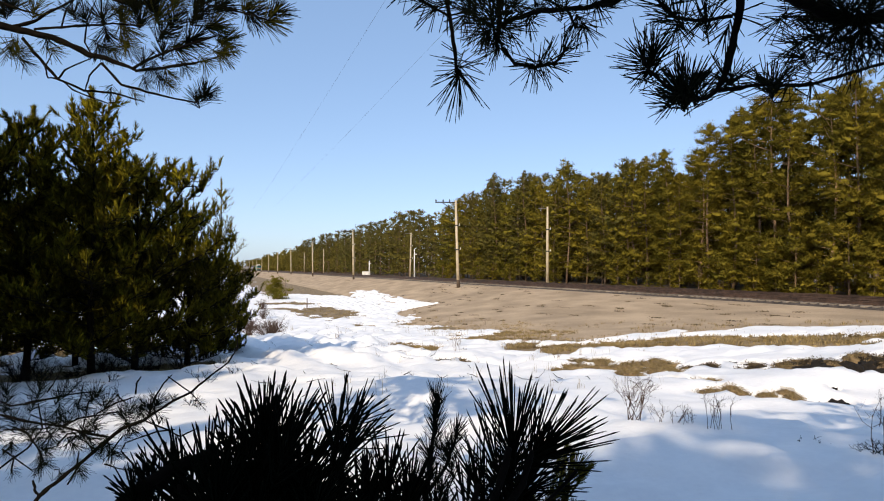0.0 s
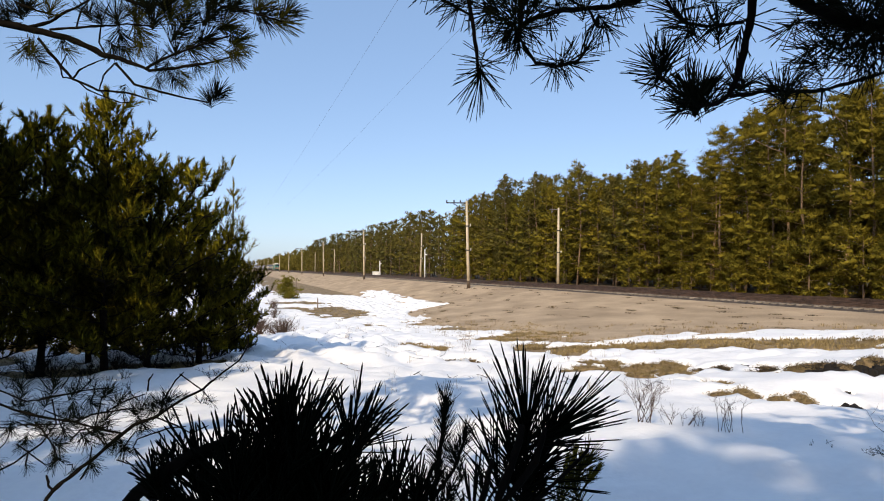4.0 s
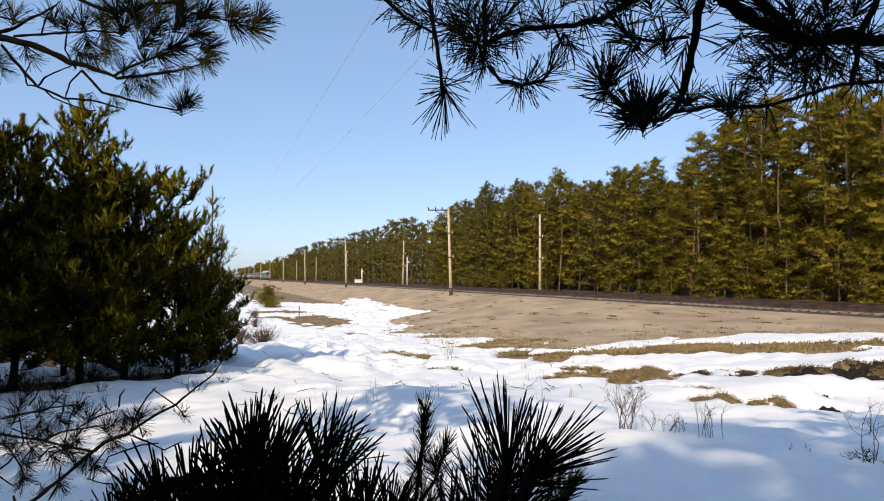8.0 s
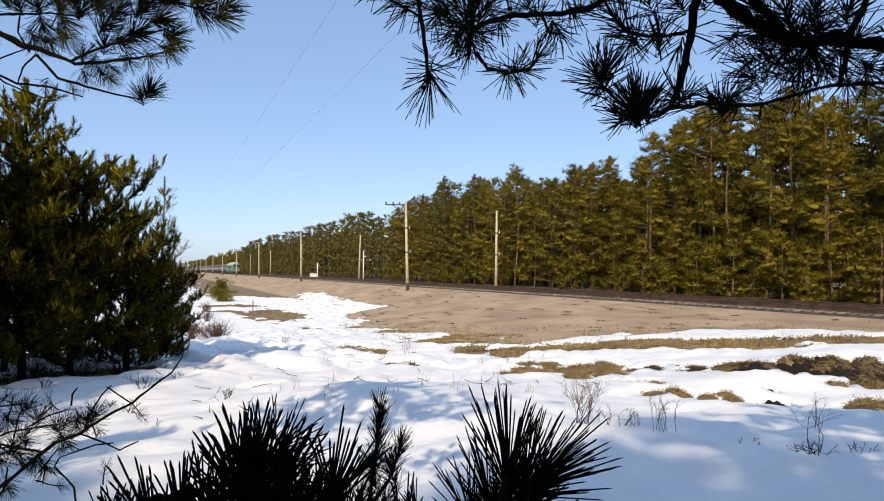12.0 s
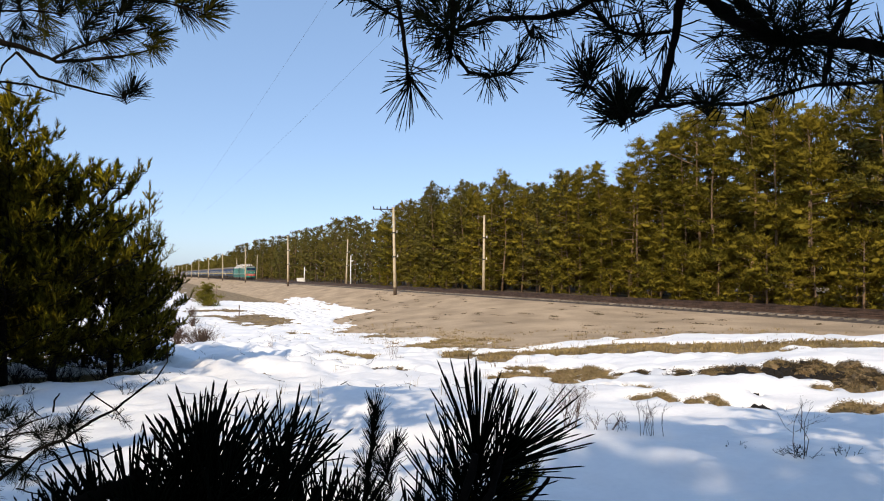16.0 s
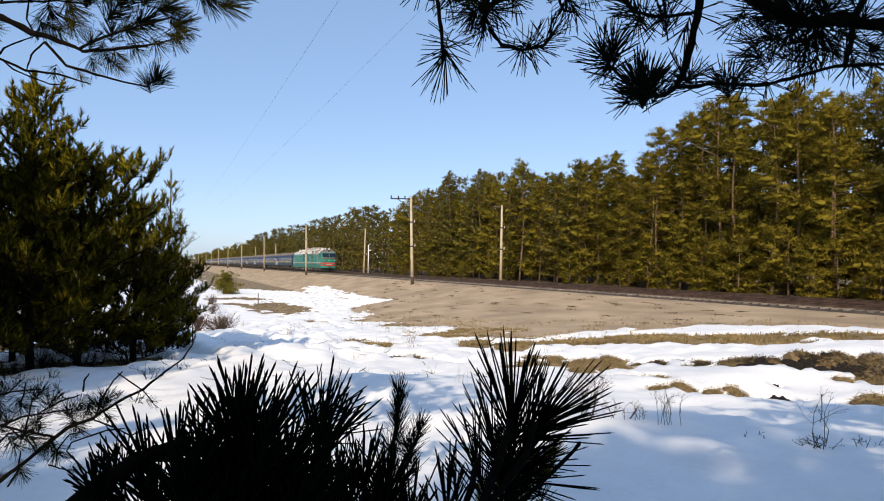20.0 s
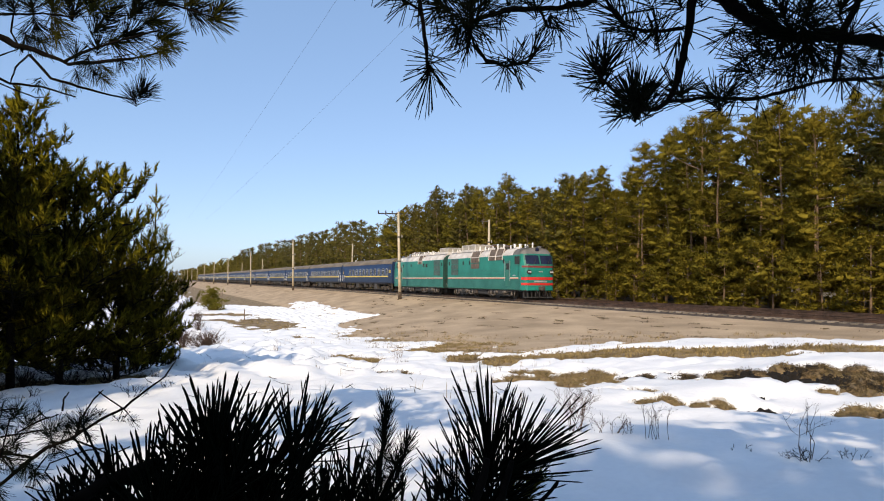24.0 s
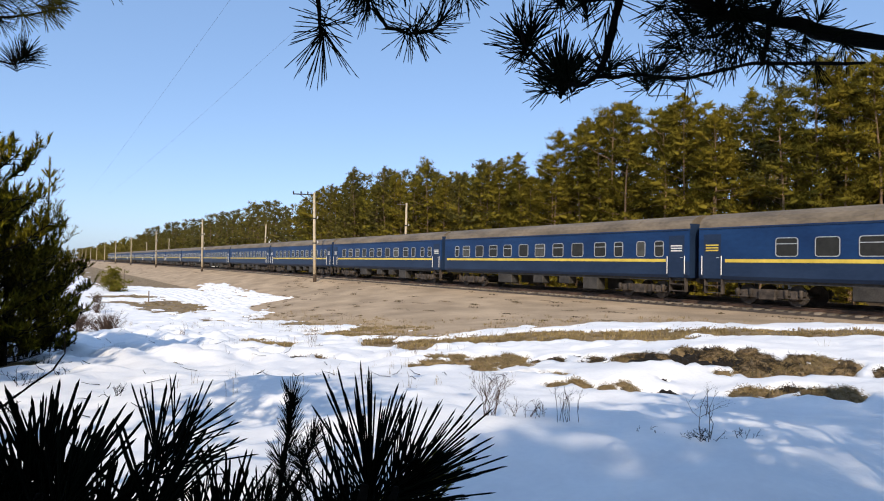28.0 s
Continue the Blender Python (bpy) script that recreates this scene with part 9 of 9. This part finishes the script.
def blades(x, y, z, length, width, rng, lean=0.5):
    """Bent blades of dry grass, two pieces each."""
    n = len(x)
    a = rng.uniform(0, 2 * np.pi, n)
    out = np.stack([np.cos(a), np.sin(a), 0 * a], -1) * (np.abs(rng.normal(0, lean, n)) * length)[:, None]
    side = np.stack([-np.sin(a), np.cos(a), 0 * a], -1) * (width * rng.uniform(0.6, 1.3, n))[:, None]
    root = np.stack([x, y, z], -1)
    up = np.array([0, 0, 1.0]) * length[:, None]
    mid, tip = root + up * 0.62 + out * 0.35, root + up * 0.92 + out
    v = np.stack([root - side, root + side, mid + side * 0.8, mid - side * 0.8, tip], 1).reshape(-1, 3)
    i = np.arange(n)[:, None] * 5
    return v, np.concatenate([i + [0, 1, 2], i + [0, 2, 3], i + [3, 2, 4]])


def tussocks(cx, cy, each, reach, low, high, width, rng):
    """Mop-headed clumps of grass: blades that lean away from their clump's middle."""
    n = len(cx)
    size = np.repeat(rng.uniform(0.6, 1.3, n), each)
    a, r = rng.uniform(0, 2 * np.pi, n * each), np.abs(rng.normal(0, 0.5, n * each))
    x, y = np.repeat(cx, each) + np.cos(a) * r * reach * size, np.repeat(cy, each) + np.sin(a) * r * reach * size
    z = ground(x, y) - 0.01
    h = rng.uniform(low, high, n * each) * size
    out = np.stack([np.cos(a), np.sin(a), 0 * a], -1) * (h * (0.35 + 1.2 * r) * rng.uniform(0.5, 1.4, n * each))[:, None]
    turn = a + rng.normal(0, 0.8, n * each)
    side = np.stack([-np.sin(turn), np.cos(turn), 0 * a], -1) * (width * rng.uniform(0.6, 1.3, n * each))[:, None]
    root, up = np.stack([x, y, z], -1), np.array([0, 0, 1.0]) * h[:, None]
    mid, tip = root + up * 0.75 + out * 0.45, root + up * 0.70 + out
    v = np.stack([root - side, root + side, mid + side * 0.8, mid - side * 0.8, tip], 1).reshape(-1, 3)
    i = np.arange(n * each)[:, None] * 5
    return v, np.concatenate([i + [0, 1, 2], i + [0, 2, 3], i + [3, 2, 4]])


def grass_patch(px, py, rx, ry, turn):
    rng = plant_rng
    d = math.hypot(px, py)
    n = int(rx * ry * 3.14 * (18 if d < 18 else 12 if d < 34 else 2.5)) + 4
    r, a = np.sqrt(rng.random(n)) * 1.25, rng.uniform(0, 2 * np.pi, n)
    u, w = r * np.cos(a) * rx, r * np.sin(a) * ry
    c, s = math.cos(radians(turn)), math.sin(radians(turn))
    x, y = px + u * c - w * s, py + u * s + w * c
    keep = cover(x, y) < 0.05
    v, f = tussocks(x[keep], y[keep], 46 if d < 18 else 26, 0.20 if d < 18 else 0.28, 0.04, 0.12, 0.006 if d < 18 else 0.012, rng)
    tagged(new("dry_grass", array_mesh("dry_grass", v, f, STRAW)), "matted dry yellow grass in a gap of the snow", "grass", "grass patches", "stuff")


for patch in PATCHES:
    grass_patch(*patch)


def scattered(name, label, n, xs, ys, test, low, high, width):
    rng = plant_rng
    x, y = rng.uniform(*xs, n), rng.uniform(*ys, n)
    keep = test(x, y)
    x, y = x[keep], y[keep]
    k = 7
    x, y = np.repeat(x, k) + rng.normal(0, 0.06, len(x) * k), np.repeat(y, k) + rng.normal(0, 0.06, len(y) * k)
    v, f = blades(x, y, ground(x, y), rng.uniform(low, high, len(x)), np.full(len(x), width), rng, 0.35)
    tagged(new(name, array_mesh(name, v, f, STRAW)), label, "grass", kind="stuff")


scattered("bank_grass", "thin dry grass along the foot of the embankment", 3000, (12, 26), (8, 90),
          lambda x, y: (np.abs(field(x, y) - bank(x, y)) < 0.30) & (fbm(x * 0.4, y * 0.4, 9) > -0.05), 0.05, 0.15, 0.010)
scattered("thaw_grass", "dry grass standing out of thin snow", 2600, (4, 18), (14, 48),
          lambda x, y: (cover(x, y) < 0.25) & (bank(x, y) < field(x, y)), 0.04, 0.13, 0.009)
scattered("straw_stems", "single pale straw stems in the snow", 520, (1, 16), (8, 45),
          lambda x, y: fbm(x * 0.3, y * 0.3, 19) > 0.0, 0.12, 0.42, 0.0035)


def bank_patches():
    """Low brown weeds in flat drifts on the sandy slope."""
    rng = plant_rng
    n = 150
    cx, cy = rng.uniform(11, 27.3, n), rng.uniform(9, 80, n)
    keep = bank(cx, cy) > field(cx, cy) + 0.02
    cx, cy = cx[keep], cy[keep]
    k = 60
    long = np.repeat(rng.uniform(0.15, 1.1, len(cx)), k)
    x, y = np.repeat(cx, k) + rng.normal(0, 0.10, len(cx) * k), np.repeat(cy, k) + rng.normal(0, 1, len(cx) * k) * long * 0.5
    v, f = blades(x, y, ground(x, y) + 0.01, rng.uniform(0.02, 0.07, len(x)), np.full(len(x), 0.016), rng, 1.2)
    tagged(new("slope_weeds", array_mesh("slope_weeds", v, f, BROWN_GRASS)), "low dead weeds on the sandy slope", "weeds", kind="stuff")


bank_patches()


def fallen_twigs(n):
    """Thin dark sticks blown onto the snow."""
    rng, g = plant_rng, Geo()
    x, y = rng.uniform(-4.5, 7, n), 9 + 30 * rng.random(n) ** 1.6
    for px, py in zip(x, y):
        a, l = rng.uniform(0, math.pi), rng.uniform(0.05, 0.22)
        ends = [(px + s * l * math.cos(a), py + s * l * math.sin(a)) for s in (-1, 0.1, 1)]
        h = [float(snow_height(np.array(u), np.array(v))) for u, v in ends]
        g.tube([(u, v, max(q, h[1]) + 0.012 + 0.04 * k * rng.random()) for k, ((u, v), q) in enumerate(zip(ends, h))], [0.007, 0.006, 0.003], 4, cap=False)
    tagged(new("fallen_twigs", g.mesh("fallen_twigs", DARK_BARK)), "thin dark twigs fallen on the snow", "twigs", kind="stuff")


fallen_twigs(170)


def shrub(x, y, height, stems, forks, label, material, thick=0.006, spread=0.5, seed=1, name="bare_shrub"):
    """A leafless shrub of forking twigs."""
    rng = np.random.default_rng(seed)
    ob = thing(name, label, "shrub", "", pose(x, y, float(snow_height(np.array(x), np.array(y))) - 0.03))
    for _ in range(stems):
        g = Geo()
        a = rng.uniform(0, 2 * math.pi)
        way = np.array([math.cos(a) * spread * rng.random(), math.sin(a) * spread * rng.random(), 1.0])

        def grow(p, way, long, r, level):
            way = way / np.linalg.norm(way)
            q = p + way * long * 0.5 + rng.normal(0, 0.06 * long, 3)
            e = p + way * long + rng.normal(0, 0.05 * long, 3)
            g.tube([p, q, e], [r, r * 0.8, r * 0.55], 4, cap=False)
            if level:
                for k in range(rng.integers(2, 4)):
                    s = rng.uniform(0.4, 1.0)
                    grow(p + (e - p) * s, way + rng.normal(0, 0.55, 3) + np.array([0, 0, 0.15]), long * rng.uniform(0.4, 0.65), r * 0.6, level - 1)

        grow(np.array([rng.normal(0, 0.05), rng.normal(0, 0.05), 0.0]), way, height * rng.uniform(0.5, 0.75), thick, forks)
        part("stem", g, material, ob)
    return ob


DARK_TWIG = mat("dark_twig", (0.035, 0.020, 0.013), (0.11, 0.068, 0.045), 0.9, scale=8, fine=40)
shrub(4.39, 6.27, 0.62, 11, 4, "small bare reddish shrub standing in the snow", DARK_TWIG, 0.0045, 0.75, 3)
shrub(4.62, 6.0, 0.26, 6, 3, "low bare twigs poking out of the snow", DARK_TWIG, 0.0035, 1.2, 4)
shrub(4.87, 5.58, 0.46, 4, 3, "thin dry weed stalks in the snow", DARK_TWIG, 0.0032, 0.25, 5)
shrub(4.98, 5.51, 0.46, 3, 2, "thin dry weed stalk in the snow", DARK_TWIG, 0.0035, 0.2, 6)
shrub(4.75, 5.75, 0.22, 5, 2, "low bare twigs poking out of the snow", DARK_TWIG, 0.003, 0.9, 26)
shrub(5.13, 3.99, 0.52, 3, 3, "dry forked weed standing in the snow", DARK_TWIG, 0.0038, 0.35, 7)
shrub(5.15, 4.0, 0.17, 12, 3, "flattened dark twigs lying on the snow", DARK_BARK, 0.0035, 2.4, 8)
shrub(5.12, 4.6, 0.10, 5, 2, "flattened dark twigs lying on the snow", DARK_BARK, 0.003, 2.5, 9)
shrub(5.58, 3.86, 0.14, 7, 2, "flattened dark twigs lying on the snow", DARK_BARK, 0.003, 2.2, 25)
shrub(2.2, 30.0, 0.95, 90, 3, "dense brown leafless bush in the field", DARK_TWIG, 0.012, 2.0, 10, "leafless_bush")
shrub(1.3, 30.6, 0.85, 60, 3, "dense brown leafless bush in the field", DARK_TWIG, 0.011, 1.5, 11, "leafless_bush")
shrub(3.2, 52.0, 0.9, 36, 3, "brown leafless bush beyond the young pines", DARK_TWIG, 0.014, 1.1, 12, "leafless_bush")
shrub(4.0, 66.0, 1.0, 36, 3, "brown leafless bush beyond the young pines", DARK_TWIG, 0.016, 1.0, 13, "leafless_bush")
shrub(7.1, 19.5, 0.55, 7, 2, "pale dry weeds in the thin snow", TWIG, 0.004, 0.5, 14)
shrub(6.7, 18.3, 0.50, 6, 2, "pale dry weeds in the thin snow", TWIG, 0.004, 0.5, 15)
shrub(4.4, 26.0, 0.6, 6, 2, "pale dry weeds in the thin snow", TWIG, 0.005, 0.5, 16)
shrub(7.6, 13.8, 0.35, 5, 2, "pale dry weeds beside bare grass", TWIG, 0.004, 0.6, 17)
for k in range(14):
    shrub(-3.6 + 0.33 * k + 0.3 * math.sin(5 * k), 11.2 + 1.9 * math.sin(2.3 * k) + 0.12 * k, 0.22 + 0.05 * (k % 4), 6, 2, "flattened dark twigs and cones under the young pines", DARK_BARK, 0.006, 1.8, 40 + k)
for k in range(12):
    shrub(-4.2 + 0.36 * k + 0.2 * math.sin(3 * k), 14.0 + 1.3 * math.sin(1.7 * k) + 0.22 * k, 0.5 + 0.07 * (k % 3), 22, 3, "brown twiggy undergrowth beneath the young pines", DARK_BARK, 0.007, 1.5, 70 + k)
shrub(-0.6, 20.0, 0.8, 12, 3, "brown twiggy undergrowth beneath the young pines", DARK_BARK, 0.006, 1.0, 18)
shrub(-2.0, 15.5, 0.8, 14, 3, "brown twiggy undergrowth beneath the young pines", DARK_BARK, 0.006, 1.2, 19)
shrub(-4.5, 13.5, 0.9, 14, 3, "brown twiggy undergrowth beneath the young pines", DARK_BARK, 0.006, 1.2, 20)
shrub(-3.0, 17.0, 0.9, 16, 3, "brown twiggy undergrowth beneath the young pines", DARK_BARK, 0.006, 1.2, 21)
shrub(-6.0, 16.0, 0.9, 16, 3, "brown twiggy undergrowth beneath the young pines", DARK_BARK, 0.006, 1.2, 22)

stake = thing("field_stake", "thin grey wooden stake beside a small pine", "stake", "", pose(8.6, 93.0, -2.4))
part("shaft", Geo().tube([(0, 0, 0), (0.05, 0, 2.7)], [0.07, 0.05], 7), TWIG, stake)
stake = thing("field_stake", "thin grey wooden stake in the snow", "stake", "", pose(8.3, 66.5, -2.5))
part("shaft", Geo().tube([(0, 0, 0), (0.0, 0, 1.2)], [0.06, 0.05], 7), TWIG, stake)


# near-black, far darker than the turf and grass round it
SOIL = mat("dark_soil", (0.002, 0.0015, 0.001), (0.012, 0.008, 0.005), 0.95, scale=4, fine=30, bump=0.9, depth=0.03)


def tussock(kind, x, y, half, high, k):
    """A sod that stands out of the snow, with a mop of matted dry grass over it unless it is bare."""
    rng = np.random.default_rng(300 + k)
    base = float(ground(np.array(x), np.array(y))) - 0.06
    n, m, g, turn = 9, 22, Geo(), rng.uniform(0, 6)
    rows = []
    for i in range(n):
        e = i / (n - 1) * math.pi / 2
        for j in range(m):
            a = 2 * math.pi * j / m
            w = 1 + 0.58 * noise.fractal(Vector((1.9 * math.cos(a), 1.9 * math.sin(a), 2.6 * i / n + 3.7 * k)), 0.7, 2.0, 4)
            rows.append((1.15 * half * w * math.cos(e) ** 0.6 * math.cos(a), 0.9 * half * w * math.cos(e) ** 0.6 * math.sin(a), (0.85 * high + 0.06) * math.sin(e) ** 0.8 * (0.45 + 0.6 * w)))
    g.add(rows, [(i * m + j, i * m + (j + 1) % m, (i + 1) * m + (j + 1) % m, (i + 1) * m + j) for i in range(n - 1) for j in range(m)])
    place = pose(x, y, base, 0, 0, math.degrees(turn) if kind == "bare" else rng.uniform(-25, 25))
    if kind == "bare":
        ob = new("earth_sod", g.mesh("earth_sod", SOIL, True))
        ob.matrix_basis = place
        tagged(ob, "near-black sod of earth standing out of the snow", "sod", "sods in the snow")
        return
    ob = thing("grass_tussock", "matted golden dry grass tussock in the snow" if kind == "golden" else "flattened brown dry grass tussock in the snow", "grass tussock", "tussocks in the snow", place)
    part("sod", g, EARTH if kind == "golden" or k % 2 else SOIL, ob, smooth=True)
    count = int(900 * half / 0.3)
    p = np.array(rows)[rng.integers(m, n * m, count)] + rng.normal(0, 0.022, (count, 3))
    out = p * np.array([1, 1, 0]) / (np.hypot(p[:, 0], p[:, 1])[:, None] + 1e-6)
    lock = np.sin(7 * np.arctan2(p[:, 1], p[:, 0]) + k)[:, None]
    aim = out * rng.uniform(0.2, 1.2, (count, 1)) + rng.normal(0, 0.45, (count, 3)) + np.array([0, 0, 0.22]) + 0.5 * lock * np.array([0.5, -0.3, 0.2])
    aim /= np.linalg.norm(aim, axis=1, keepdims=True)
    side = np.cross(aim, rng.normal(size=(count, 3)))
    side *= 0.0042 / np.linalg.norm(side, axis=1, keepdims=True)
    long = rng.uniform(0.04, 0.14, (count, 1)) * (0.6 + half)
    mid, tip = p + aim * long * 0.55, p + aim * long * 0.9 - np.array([0, 0, 1.0]) * long * rng.uniform(0.1, 0.6, (count, 1))
    v = np.stack([p - side, p + side, mid + side * 0.8, mid - side * 0.8, tip], 1).reshape(-1, 3)
    i = np.arange(count)[:, None] * 5
    tagged(part("grass", array_mesh("grass", v, np.concatenate([i + [0, 1, 2], i + [0, 2, 3], i + [3, 2, 4]]), STRAW if kind == "golden" else BROWN_GRASS), None, ob), kind="stuff")


for k, row in enumerate(SODS):
    tussock(*row, k)

# ---------------------------------------------------------------- what moves
SPEED = 20.5


def joint(t):
    """Where the joint between the engine's sections stands along the track."""
    return 42.45 - SPEED * (t - 25.0)


def motions():
    times = [0, 0.1, 0.2, 1] + list(range(2, 28)) + [27.8, 27.9, 28.0]
    for vehicle, behind in TRAIN:
        walk(vehicle, [(t, pose(NEAR_TRACK, joint(t) + behind, RAIL)) for t in times])

    for bough, rows in ((BOUGH_LEFT, BOUGH_LEFT_SWAY), (BOUGH_MIDDLE, BOUGH_MIDDLE_SWAY), (BOUGH_RIGHT, BOUGH_RIGHT_SWAY),
                        (SHOOTS_RIGHT, SHOOTS_RIGHT_SWAY), (SHOOTS_LEFT, SHOOTS_LEFT_SWAY), (SHOOTS_MIDDLE, SHOOTS_MIDDLE_SWAY)):
        walk(bough, [(t, NEAR_POSE @ pose(side, 0, up)) for t, side, up in rows])


motions()
